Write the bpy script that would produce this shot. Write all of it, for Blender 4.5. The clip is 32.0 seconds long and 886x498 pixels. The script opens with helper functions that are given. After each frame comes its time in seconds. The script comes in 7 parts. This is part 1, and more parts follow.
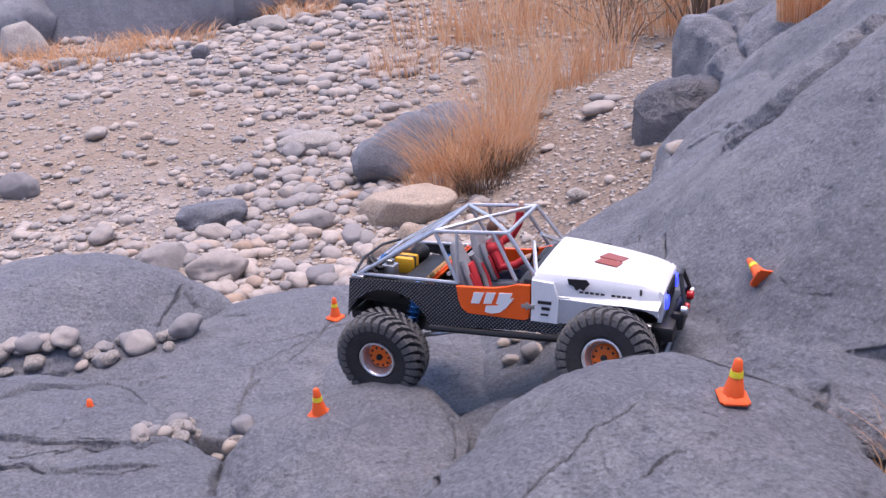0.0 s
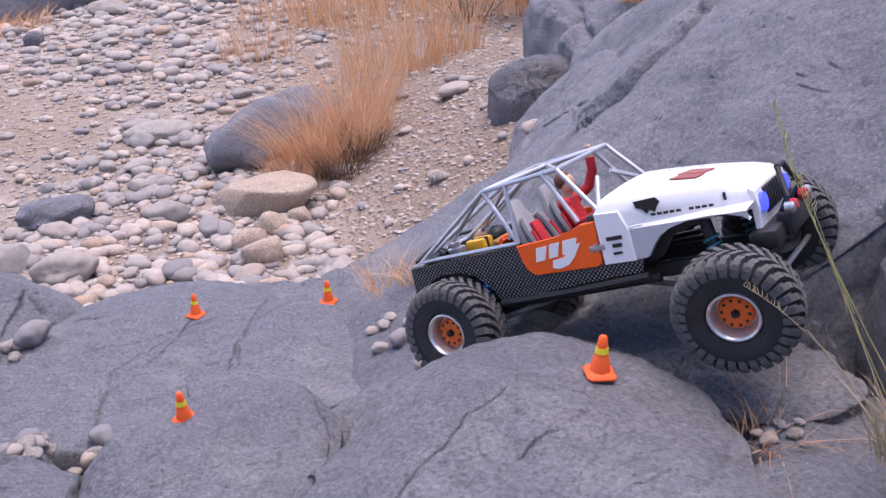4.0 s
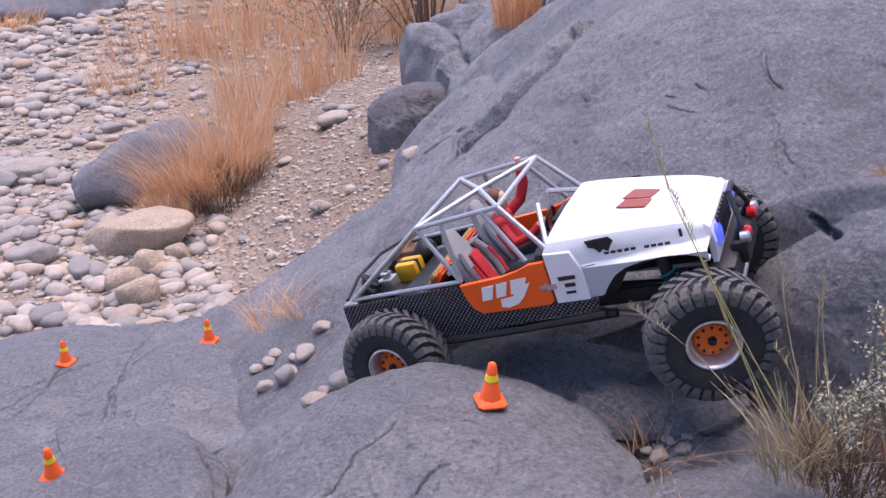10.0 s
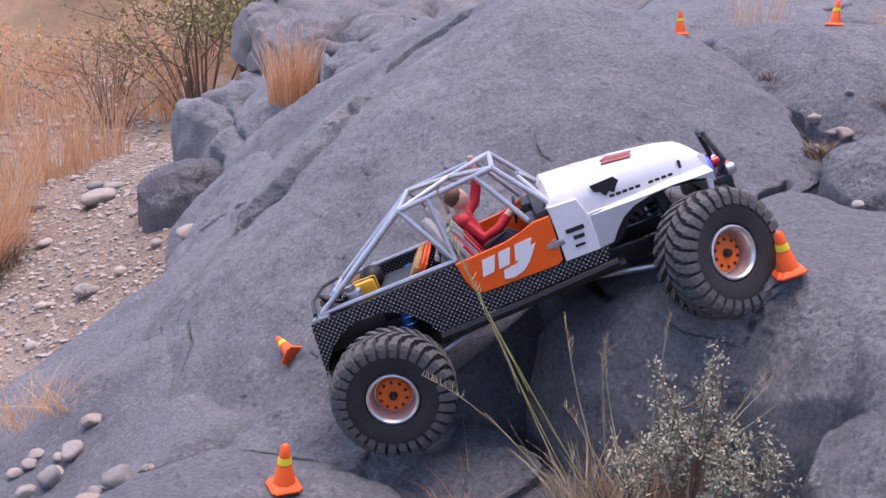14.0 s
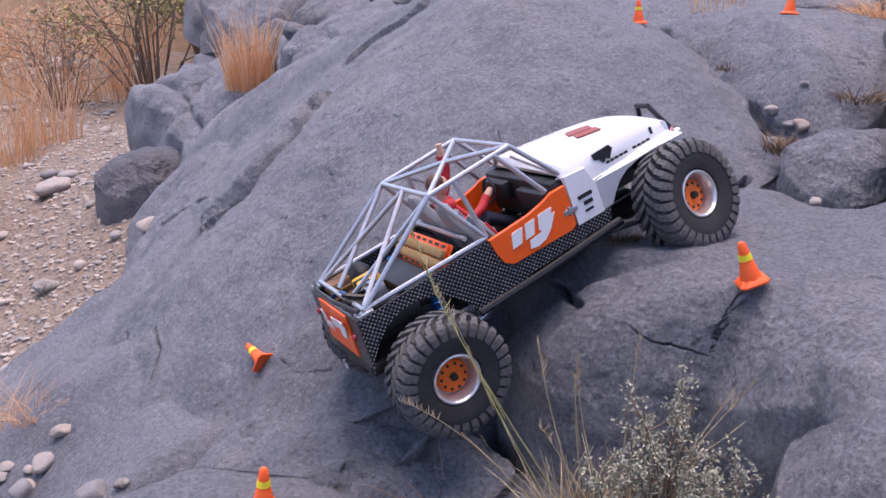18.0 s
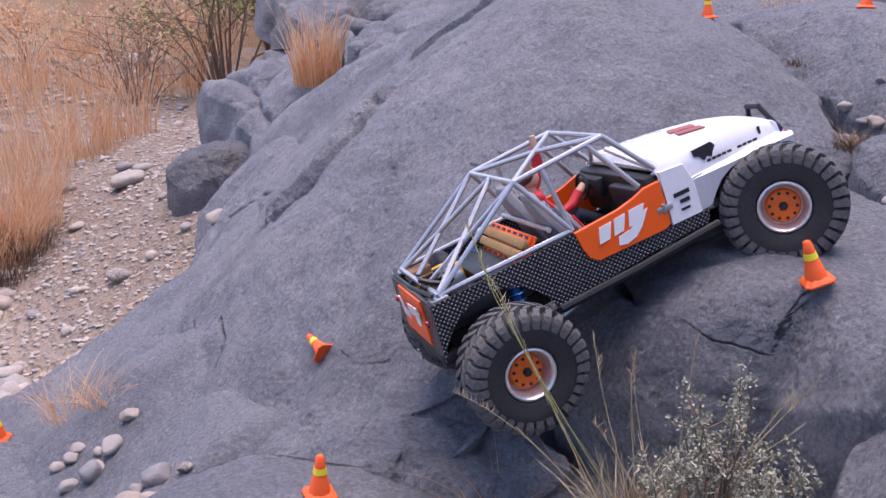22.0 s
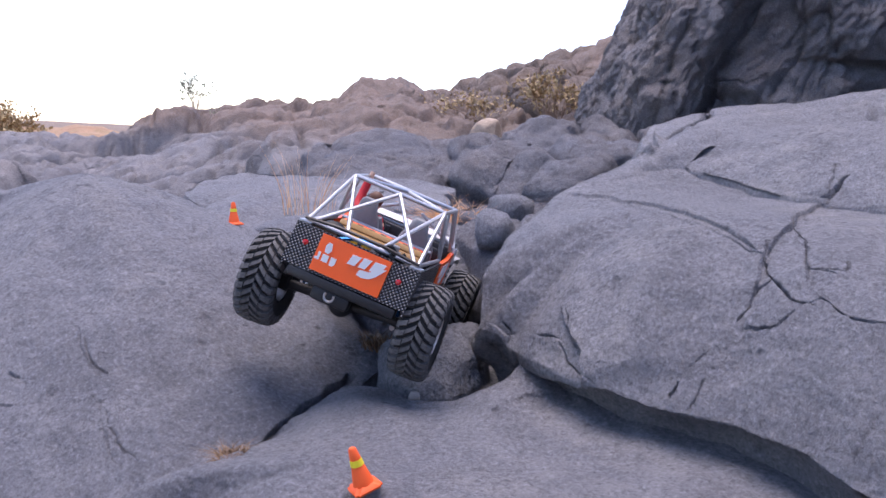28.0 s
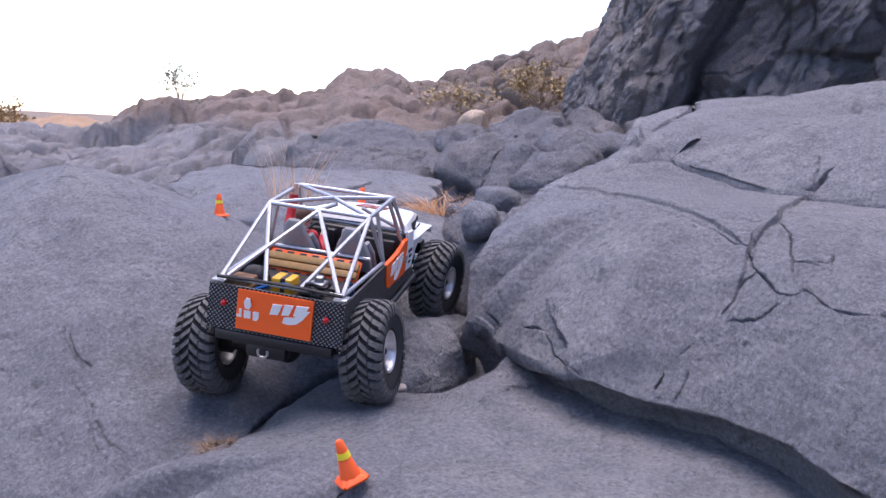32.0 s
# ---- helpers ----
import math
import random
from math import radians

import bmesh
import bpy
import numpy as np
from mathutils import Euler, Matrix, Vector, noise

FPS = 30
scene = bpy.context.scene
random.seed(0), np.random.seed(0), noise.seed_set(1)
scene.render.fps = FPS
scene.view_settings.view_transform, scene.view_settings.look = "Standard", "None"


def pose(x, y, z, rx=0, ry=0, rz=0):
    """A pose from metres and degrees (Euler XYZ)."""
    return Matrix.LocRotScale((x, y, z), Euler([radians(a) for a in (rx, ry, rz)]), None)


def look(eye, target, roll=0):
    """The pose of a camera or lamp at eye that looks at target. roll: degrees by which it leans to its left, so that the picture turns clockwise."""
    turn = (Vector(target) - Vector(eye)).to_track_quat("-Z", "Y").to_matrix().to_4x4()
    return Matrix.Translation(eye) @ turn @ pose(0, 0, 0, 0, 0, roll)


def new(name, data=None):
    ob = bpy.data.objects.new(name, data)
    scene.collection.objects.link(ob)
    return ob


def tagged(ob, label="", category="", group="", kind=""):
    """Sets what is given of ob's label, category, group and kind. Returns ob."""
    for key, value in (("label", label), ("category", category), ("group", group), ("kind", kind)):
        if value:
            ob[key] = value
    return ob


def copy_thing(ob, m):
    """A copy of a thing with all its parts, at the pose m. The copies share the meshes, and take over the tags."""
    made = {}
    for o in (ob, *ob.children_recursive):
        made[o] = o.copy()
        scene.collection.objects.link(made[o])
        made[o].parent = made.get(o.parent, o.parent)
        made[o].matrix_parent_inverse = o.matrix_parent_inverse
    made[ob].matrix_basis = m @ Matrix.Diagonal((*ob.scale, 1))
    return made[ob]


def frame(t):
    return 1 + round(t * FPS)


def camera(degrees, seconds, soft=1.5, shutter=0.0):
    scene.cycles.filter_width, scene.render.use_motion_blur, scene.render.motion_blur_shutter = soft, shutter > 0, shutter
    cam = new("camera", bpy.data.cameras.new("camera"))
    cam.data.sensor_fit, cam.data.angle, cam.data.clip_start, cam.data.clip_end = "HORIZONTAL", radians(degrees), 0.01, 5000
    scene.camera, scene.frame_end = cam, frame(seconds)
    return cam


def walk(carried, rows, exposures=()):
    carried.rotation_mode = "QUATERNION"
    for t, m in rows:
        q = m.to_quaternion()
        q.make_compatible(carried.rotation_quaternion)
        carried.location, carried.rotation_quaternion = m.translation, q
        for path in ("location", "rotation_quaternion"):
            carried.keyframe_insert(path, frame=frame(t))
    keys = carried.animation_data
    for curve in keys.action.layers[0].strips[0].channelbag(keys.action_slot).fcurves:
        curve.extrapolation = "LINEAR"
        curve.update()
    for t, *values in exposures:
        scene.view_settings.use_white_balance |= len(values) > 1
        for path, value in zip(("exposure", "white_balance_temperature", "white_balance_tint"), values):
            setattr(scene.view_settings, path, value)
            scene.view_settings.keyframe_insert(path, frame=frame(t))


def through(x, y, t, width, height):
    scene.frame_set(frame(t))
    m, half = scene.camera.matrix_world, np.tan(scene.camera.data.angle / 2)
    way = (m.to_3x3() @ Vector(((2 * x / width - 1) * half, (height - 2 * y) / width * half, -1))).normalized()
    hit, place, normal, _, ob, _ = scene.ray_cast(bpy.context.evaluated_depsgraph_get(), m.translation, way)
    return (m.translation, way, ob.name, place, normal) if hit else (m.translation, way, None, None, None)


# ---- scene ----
cam = camera(52.42, 32.0, soft=1.45, shutter=0.0)
PATH = (
    (0.0, pose(-0.012, -0.047, 0.979, 67.80, 4.00, -1.63)),
    (0.5, pose(-0.012, -0.045, 0.979, 66.55, 3.89, -2.41)),
    (1.0, pose(-0.012, -0.046, 0.980, 65.28, 3.92, -3.19)),
    (1.5, pose(-0.012, -0.044, 0.981, 65.00, 3.84, -4.58)),
    (2.0, pose(-0.014, -0.037, 0.982, 64.68, 3.70, -6.71)),
    (2.5, pose(-0.013, -0.032, 0.982, 64.61, 3.38, -9.80)),
    (3.0, pose(-0.011, -0.036, 0.980, 65.60, 2.88, -11.78)),
    (3.5, pose(-0.012, -0.037, 0.979, 66.23, 2.90, -10.47)),
    (4.0, pose(-0.012, -0.030, 0.980, 66.09, 3.19, -10.77)),
    (4.5, pose(-0.007, -0.015, 0.976, 66.99, 2.70, -17.37)),
    (6.5, pose(-0.006, -0.012, 0.978, 70.05, 1.83, -22.33)),
    (7.0, pose(-0.014, -0.026, 0.986, 70.21, 1.37, -22.00)),
    (7.5, pose(-0.015, -0.027, 0.984, 69.43, 1.46, -20.64)),
    (8.0, pose(-0.012, -0.023, 0.982, 69.00, 1.64, -20.56)),
    (8.2, pose(-0.012, -0.023, 0.982, 69.00, 1.64, -20.56)),
    (8.5, pose(-0.022, -0.035, 0.984, 68.29, 2.05, -14.16)),
    (9.0, pose(-0.011, -0.035, 0.980, 64.64, 3.04, -7.32)),
    (9.5, pose(-0.010, -0.032, 0.980, 64.09, 3.65, -8.32)),
    (10.0, pose(-0.004, -0.011, 0.974, 67.45, 2.61, -18.37)),
    (10.5, pose(-0.010, -0.018, 0.979, 68.04, 1.77, -21.17)),
    (11.0, pose(-0.016, -0.028, 0.986, 66.45, 1.32, -20.58)),
    (11.5, pose(-0.012, -0.023, 0.982, 66.19, 1.74, -19.17)),
    (12.0, pose(-0.002, -0.004, 0.972, 68.14, 2.02, -21.31)),
    (12.5, pose(-0.005, -0.002, 0.974, 70.35, 0.99, -27.34)),
    (13.0, pose(-0.008, 0.002, 0.971, 72.23, 0.26, -30.75)),
    (13.5, pose(-0.007, 0.005, 0.967, 72.75, -0.10, -32.42)),
    (14.0, pose(-0.006, 0.006, 0.965, 72.01, -0.19, -32.21)),
    (14.5, pose(-0.008, 0.001, 0.970, 71.46, 0.06, -32.07)),
    (16.5, pose(0.003, 0.016, 1.017, 70.91, 0.02, -37.41)),
    (17.0, pose(-0.004, 0.013, 1.014, 70.58, 0.73, -31.19)),
    (17.5, pose(-0.006, 0.007, 1.012, 69.94, 1.31, -27.37)),
    (18.0, pose(-0.010, 0.019, 1.013, 69.89, 0.34, -35.11)),
    (18.5, pose(-0.005, 0.019, 1.011, 71.71, -0.15, -38.40)),
    (19.0, pose(0.003, 0.015, 1.014, 72.71, -0.11, -37.62)),
    (19.5, pose(0.004, 0.016, 1.013, 72.42, 0.15, -35.81)),
    (20.0, pose(-0.002, 0.020, 1.013, 71.57, 0.18, -36.02)),
    (20.5, pose(-0.003, 0.020, 1.013, 71.46, 0.06, -37.24)),
    (21.0, pose(0.002, 0.013, 1.012, 71.72, 0.15, -35.65)),
    (21.5, pose(0.005, 0.014, 1.010, 70.79, 0.79, -30.28)),
    (22.0, pose(-0.006, 0.012, 1.011, 69.73, 0.94, -30.90)),
    (22.5, pose(-0.007, 0.022, 1.021, 71.21, -0.05, -40.09)),
    (23.0, pose(0.003, 0.024, 1.024, 72.69, -0.27, -40.85)),
    (23.5, pose(0.007, 0.020, 1.023, 72.34, 0.07, -38.31)),
    (24.0, pose(-0.001, 0.027, 1.024, 76.35, -0.77, -43.45)),
    (24.5, pose(0.005, 0.037, 1.021, 79.46, -1.31, -48.12)),
    (26.5, pose(0.012, 0.045, 1.020, 81.45, -2.27, -54.83)),
    (27.0, pose(0.015, 0.048, 1.020, 82.42, -2.54, -56.80)),
    (27.5, pose(0.015, 0.049, 1.020, 82.79, -2.81, -58.61)),
    (28.0, pose(0.016, 0.050, 1.019, 82.65, -3.00, -60.03)),
    (28.5, pose(0.016, 0.050, 1.019, 82.43, -3.08, -60.82)),
    (29.0, pose(0.016, 0.052, 1.019, 82.30, -3.20, -61.18)),
    (29.5, pose(0.016, 0.051, 1.019, 82.28, -3.20, -61.19)),
    (30.0, pose(0.016, 0.051, 1.019, 82.23, -3.16, -61.14)),
    (30.5, pose(0.016, 0.051, 1.019, 82.21, -3.17, -61.04)),
    (31.0, pose(0.016, 0.051, 1.019, 82.21, -3.17, -61.00)),
    (31.5, pose(0.016, 0.051, 1.020, 82.16, -3.18, -60.95)),
    (32.0, pose(0.016, 0.051, 1.020, 82.15, -3.16, -60.90)),
)
walk(cam, PATH, exposures=((0.0, 0.81, 6880, 26), (6.0, 0.87, 6950, 27), (12.0, 0.86, 7050, 27), (22.0, 0.82, 6950, 27), (25.0, 0.82, 6800, 25), (32.0, 0.83, 6750, 25)))

# ---- light: bright hazy sky after sundown, soft and slightly blue ----
world = bpy.data.worlds.new("sky")
scene.world = world
world.use_nodes = True
wt = world.node_tree
sky = wt.nodes.new("ShaderNodeTexSky")
sky.sky_type = "NISHITA"
sky.sun_disc = False
sky.sun_elevation = radians(80)
sky.sun_rotation = radians(45)
sky.air_density, sky.dust_density, sky.ozone_density = 0.8, 0.3, 1.0
wt.links.new(sky.outputs["Color"], wt.nodes["Background"].inputs["Color"])
wt.nodes["Background"].inputs["Strength"].default_value = 0.22
sun = new("sun", bpy.data.lights.new("sun", "SUN"))
sun.data.energy, sun.data.angle, sun.data.color = 2.6, radians(50), (1.0, 0.93, 0.86)
sun.matrix_world = look((0.95, 0.75, 3.6), (0.6, 0.4, 0.5))

# ---- materials ----
def material(name):
    m = bpy.data.materials.new(name)
    m.use_nodes = True
    nt = m.node_tree
    return m, nt, nt.nodes["Principled BSDF"]


def tex_noise(nt, scale, detail=6.0, rough=0.6, coord="Object", stretch=None):
    tc = nt.nodes.new("ShaderNodeTexCoord")
    n = nt.nodes.new("ShaderNodeTexNoise")
    n.inputs["Scale"].default_value = scale
    n.inputs["Detail"].default_value = detail
    n.inputs["Roughness"].default_value = rough
    if stretch:
        mp = nt.nodes.new("ShaderNodeMapping")
        mp.inputs["Scale"].default_value = stretch
        nt.links.new(tc.outputs[coord], mp.inputs["Vector"])
        nt.links.new(mp.outputs["Vector"], n.inputs["Vector"])
    else:
        nt.links.new(tc.outputs[coord], n.inputs["Vector"])
    return n.outputs["Fac"]


def ramp(nt, fac, stops):
    r = nt.nodes.new("ShaderNodeValToRGB")
    els = r.color_ramp.elements
    while len(els) < len(stops):
        els.new(0.5)
    for e, (p, c) in zip(els, stops):
        e.position = p
        e.color = (*c, 1) if len(c) == 3 else c
    nt.links.new(fac, r.inputs["Fac"])
    return r.outputs["Color"]


def blend(nt, fac, a, b, mode="MIX"):
    mx = nt.nodes.new("ShaderNodeMix")
    mx.data_type, mx.blend_type = "RGBA", mode
    for sock, v in ((mx.inputs["Factor"], fac), (mx.inputs["A"], a), (mx.inputs["B"], b)):
        if hasattr(v, "node"):
            nt.links.new(v, sock)
        elif isinstance(v, (int, float)):
            sock.default_value = v
        else:
            sock.default_value = (*v, 1)
    return mx.outputs["Result"]


def bump(nt, bsdf, height, strength, distance, before=None):
    b = nt.nodes.new("ShaderNodeBump")
    b.inputs["Strength"].default_value, b.inputs["Distance"].default_value = strength, distance
    nt.links.new(height, b.inputs["Height"])
    if before:
        nt.links.new(before, b.inputs["Normal"])
    nt.links.new(b.outputs["Normal"], bsdf.inputs["Normal"])
    return b.outputs["Normal"]


def plain(name, color, rough=0.5, metal=0.0, grain=0.0, scale=200.0, coat=0.0):
    m, nt, b = material(name)
    if grain:
        f = tex_noise(nt, scale, 5)
        f2 = tex_noise(nt, scale * 0.12, 4)
        dark = tuple(c * (1 - grain) for c in color)
        light = tuple(min(1, c * (1 + grain)) for c in color)
        c = blend(nt, f2, ramp(nt, f, ((0.3, dark), (0.7, light))), color)
        nt.links.new(c, b.inputs["Base Color"])
        nt.links.new(ramp(nt, f2, ((0.3, (rough * 0.8,) * 3), (0.7, (min(1, rough * 1.25),) * 3))), b.inputs["Roughness"])
        bump(nt, b, f, 0.15, 0.001)
    else:
        b.inputs["Base Color"].default_value = (*color, 1)
        b.inputs["Roughness"].default_value = rough
    b.inputs["Metallic"].default_value = metal
    b.inputs["Coat Weight"].default_value = coat
    return m


def warped(nt, scale, amount):
    """Object coordinates bent by noise."""
    tc = nt.nodes.new("ShaderNodeTexCoord")
    nz = nt.nodes.new("ShaderNodeTexNoise")
    nz.inputs["Scale"].default_value = scale
    nz.inputs["Detail"].default_value = 5
    sub = nt.nodes.new("ShaderNodeVectorMath")
    sub.operation = "SCALE"
    sub.inputs["Scale"].default_value = amount
    add = nt.nodes.new("ShaderNodeVectorMath")
    nt.links.new(tc.outputs["Object"], nz.inputs["Vector"])
    nt.links.new(nz.outputs["Color"], sub.inputs[0])
    nt.links.new(tc.outputs["Object"], add.inputs[0])
    nt.links.new(sub.outputs["Vector"], add.inputs[1])
    return add.outputs["Vector"]


def voronoi(nt, vector, scale, feature="F1"):
    v = nt.nodes.new("ShaderNodeTexVoronoi")
    v.feature = feature
    v.inputs["Scale"].default_value = scale
    nt.links.new(vector, v.inputs["Vector"])
    return v.outputs["Distance"]


def grey(nt, fac, lo, hi, a=0.0, b=1.0):
    return ramp(nt, fac, ((lo, (a,) * 3), (hi, (b,) * 3)))


def rock_material(name, low, high, dust, warm=(0.3, 0.24, 0.2), warmth=0.0, grain=1.0, rise=None, veins=1.0, vein=0.007):
    """Weathered stone: broad tones, dusty mottling, dark grain with shade painted into its lows, pits and hairline
    joints.
    """
    m, nt, b = material(name)
    big = tex_noise(nt, 1.6, 5, 0.6)
    mid = tex_noise(nt, 9, 8, 0.68)
    fine = tex_noise(nt, 230, 5, 0.75)
    speck = tex_noise(nt, 115, 7, 0.8)
    c = ramp(nt, big, ((0.3, low), (0.7, high)))
    c = blend(nt, grey(nt, mid, 0.40, 0.72, 0, 0.6), c, dust)
    stain = tex_noise(nt, 4.2, 7, 0.72, stretch=(1, 1, 0.45))
    c = blend(nt, grey(nt, stain, 0.48, 0.66, 0, 0.55), c, tuple(v * 0.58 for v in low))
    c = blend(nt, grey(nt, tex_noise(nt, 3.1, 8, 0.7), 0.52, 0.68, 0, 0.6), c, (dust[0] * 1.16, dust[1] * 1.12, dust[2] * 1.05))
    streak = tex_noise(nt, 16, 6, 0.7, stretch=(0.25, 1.0, 1.6))
    c = blend(nt, grey(nt, streak, 0.54, 0.70, 0, 0.4), c, tuple(v * 0.55 for v in low))
    if warmth:
        c = blend(nt, grey(nt, tex_noise(nt, 2.6, 6, 0.65), 0.45, 0.65, 0, warmth), c, warm)
    if rise:
        tc = nt.nodes.new("ShaderNodeTexCoord")
        sp = nt.nodes.new("ShaderNodeSeparateXYZ")
        nt.links.new(tc.outputs["Object"], sp.inputs["Vector"])
        ad = nt.nodes.new("ShaderNodeMath")
        ad.operation = "MULTIPLY_ADD"
        nt.links.new(tex_noise(nt, 1.8, 6, 0.65), ad.inputs[0])
        ad.inputs[1].default_value = 0.35
        nt.links.new(sp.outputs["Z"], ad.inputs[2])
        mr = nt.nodes.new("ShaderNodeMapRange")
        mr.inputs["From Min"].default_value, mr.inputs["From Max"].default_value = rise
        nt.links.new(ad.outputs["Value"], mr.inputs["Value"])
        c = blend(nt, mr.outputs["Result"], c, blend(nt, grey(nt, mid, 0.4, 0.65), warm, tuple(v * 1.5 for v in warm)))
    c = blend(nt, grey(nt, fine, 0.30, 0.60, 0.42, 0), c, tuple(v * 0.38 for v in low))
    c = blend(nt, grey(nt, speck, 0.56, 0.72, 0, 0.55), c, tuple(min(1, v * 1.75) for v in high))
    c = blend(nt, grey(nt, speck, 0.30, 0.44, 0.5, 0), c, tuple(v * 0.5 for v in low))
    pit = grey(nt, voronoi(nt, warped(nt, 14, 0.05), 30), 0.06, 0.25)
    pit = blend(nt, 1.0, pit, grey(nt, tex_noise(nt, 5, 3), 0.48, 0.60, 1, 0), "LIGHTEN")
    c = blend(nt, grey(nt, pit, 0.0, 0.7, 0.6, 0), c, tuple(v * 0.3 for v in low))
    join = grey(nt, voronoi(nt, warped(nt, 3.0, 0.22), 2.6, "DISTANCE_TO_EDGE"), 0.0, vein)
    join = blend(nt, 1.0, join, grey(nt, tex_noise(nt, 2.7, 4), 0.56, 0.63, 1, 0), "LIGHTEN")
    c = blend(nt, grey(nt, join, 0.0, 1.0, 0.75 * veins, 0), c, tuple(v * 0.28 for v in low))
    # fine relief: occlusion shade put into the colour of its lows, crests lightened
    shaded_crust = tex_noise(nt, 170, 9, 0.82)
    c = blend(nt, grey(nt, shaded_crust, 0.37, 0.485, 0.66, 0), c, tuple(v * 0.36 for v in low))
    c = blend(nt, grey(nt, shaded_crust, 0.53, 0.68, 0, 0.55), c, tuple(min(1, v * 1.9) for v in high))
    scar = tex_noise(nt, 26, 8, 0.8, stretch=(0.5, 1.3, 2.2))
    c = blend(nt, grey(nt, scar, 0.33, 0.42, 0.6, 0), c, tuple(v * 0.42 for v in low))
    nt.links.new(c, b.inputs["Base Color"])
    nt.links.new(grey(nt, mid, 0.3, 0.7, 0.62, 0.88), b.inputs["Roughness"])
    n0 = bump(nt, b, scar, 0.55 * grain, 0.009)
    n00 = bump(nt, b, shaded_crust, 0.9 * grain, 0.006, n0)
    n1 = bump(nt, b, fine, 0.45 * grain, 0.002, n00)
    n2 = bump(nt, b, mid, 0.65 * grain, 0.02, n1)
    n3 = bump(nt, b, tex_noise(nt, 42, 7, 0.75), 0.8 * grain, 0.007, n2)
    n4 = bump(nt, b, join, 0.8 * grain * veins, 0.006, n3)
    bump(nt, b, pit, 0.6 * grain, 0.005, n4)
    return m


ROCK = rock_material("blue_grey_rock", (0.158, 0.165, 0.192), (0.246, 0.252, 0.282), (0.338, 0.340, 0.362), veins=0.35)
ROCK_WARM = rock_material("brown_grey_rock", (0.15, 0.153, 0.175), (0.235, 0.232, 0.25), (0.32, 0.305, 0.31), (0.175, 0.125, 0.10), 0.25, rise=(1.06, 1.22), vein=0.03)
ROCK_BROWN = rock_material("brown_rock", (0.12, 0.095, 0.085), (0.20, 0.15, 0.125), (0.27, 0.21, 0.17), (0.20, 0.13, 0.09), 0.6, 1.4, vein=0.04)
ROCK_DARK = rock_material("dark_blue_rock", (0.135, 0.140, 0.168), (0.21, 0.215, 0.245), (0.275, 0.277, 0.300), (0.17, 0.13, 0.11), 0.45, 1.3, vein=0.025)
STONE_TAN = rock_material("tan_stone", (0.42, 0.32, 0.24), (0.55, 0.43, 0.33), (0.62, 0.51, 0.41), grain=0.7, veins=0.3)
STONE_PALE = rock_material("pale_stone", (0.34, 0.30, 0.265), (0.44, 0.40, 0.36), (0.52, 0.475, 0.435), grain=0.7, veins=0.3)


def gravel_material():
    m, nt, b = material("wash_gravel")
    v = nt.nodes.new("ShaderNodeTexVoronoi")
    v.inputs["Scale"].default_value = 26
    tc = nt.nodes.new("ShaderNodeTexCoord")
    nt.links.new(tc.outputs["Object"], v.inputs["Vector"])
    v2 = nt.nodes.new("ShaderNodeTexVoronoi")
    v2.inputs["Scale"].default_value = 75
    nt.links.new(tc.outputs["Object"], v2.inputs["Vector"])
    sep = nt.nodes.new("ShaderNodeSeparateColor")
    nt.links.new(v.outputs["Color"], sep.inputs["Color"])
    stones = ramp(nt, sep.outputs["Red"], ((0.0, (0.21, 0.19, 0.18)), (0.4, (0.31, 0.27, 0.24)), (0.8, (0.40, 0.335, 0.28)), (1.0, (0.24, 0.18, 0.14))))
    sand = ramp(nt, tex_noise(nt, 120, 6, 0.7), ((0.3, (0.17, 0.13, 0.10)), (0.7, (0.35, 0.285, 0.23))))
    mask = ramp(nt, tex_noise(nt, 1.3, 4), ((0.42, (0, 0, 0)), (0.6, (1, 1, 1))))
    c = blend(nt, mask, sand, stones)
    c = blend(nt, ramp(nt, tex_noise(nt, 0.7, 3), ((0.45, (0, 0, 0)), (0.65, (0.6,) * 3))), c, (0.27, 0.19, 0.13))
    sp = nt.nodes.new("ShaderNodeSeparateXYZ")
    nt.links.new(tc.outputs["Object"], sp.inputs["Vector"])
    east = nt.nodes.new("ShaderNodeMapRange")
    east.inputs["From Min"].default_value, east.inputs["From Max"].default_value = 0.02, 0.30
    east.inputs["To Max"].default_value = 0.75
    nt.links.new(sp.outputs["X"], east.inputs["Value"])
    dirt = ramp(nt, tex_noise(nt, 60, 7, 0.75), ((0.3, (0.125, 0.088, 0.066)), (0.7, (0.275, 0.205, 0.155))))
    c = blend(nt, east.outputs["Result"], c, dirt)
    nt.links.new(c, b.inputs["Base Color"])
    b.inputs["Roughness"].default_value = 0.9
    n1 = bump(nt, b, v2.outputs["Distance"], 0.7, 0.01)
    bump(nt, b, v.outputs["Distance"], 0.8, 0.02, n1)
    return m


def varied(name, stops, rough=0.8, by="object", bumpy=0.0, scale=60):
    """A colour per piece, by object or by loose island."""
    m, nt, b = material(name)
    if by == "object":
        r = nt.nodes.new("ShaderNodeObjectInfo").outputs["Random"]
    else:
        r = nt.nodes.new("ShaderNodeNewGeometry").outputs["Random Per Island"]
    c = ramp(nt, r, stops)
    f = tex_noise(nt, scale, 6, 0.65)
    c = blend(nt, ramp(nt, f, ((0.3, (0.45,) * 3), (0.7, (0, 0, 0)))), c, tuple(v * 0.6 for v in stops[0][1]))
    nt.links.new(c, b.inputs["Base Color"])
    b.inputs["Roughness"].default_value = rough
    if bumpy:
        bump(nt, b, f, bumpy, 0.006)
    return m


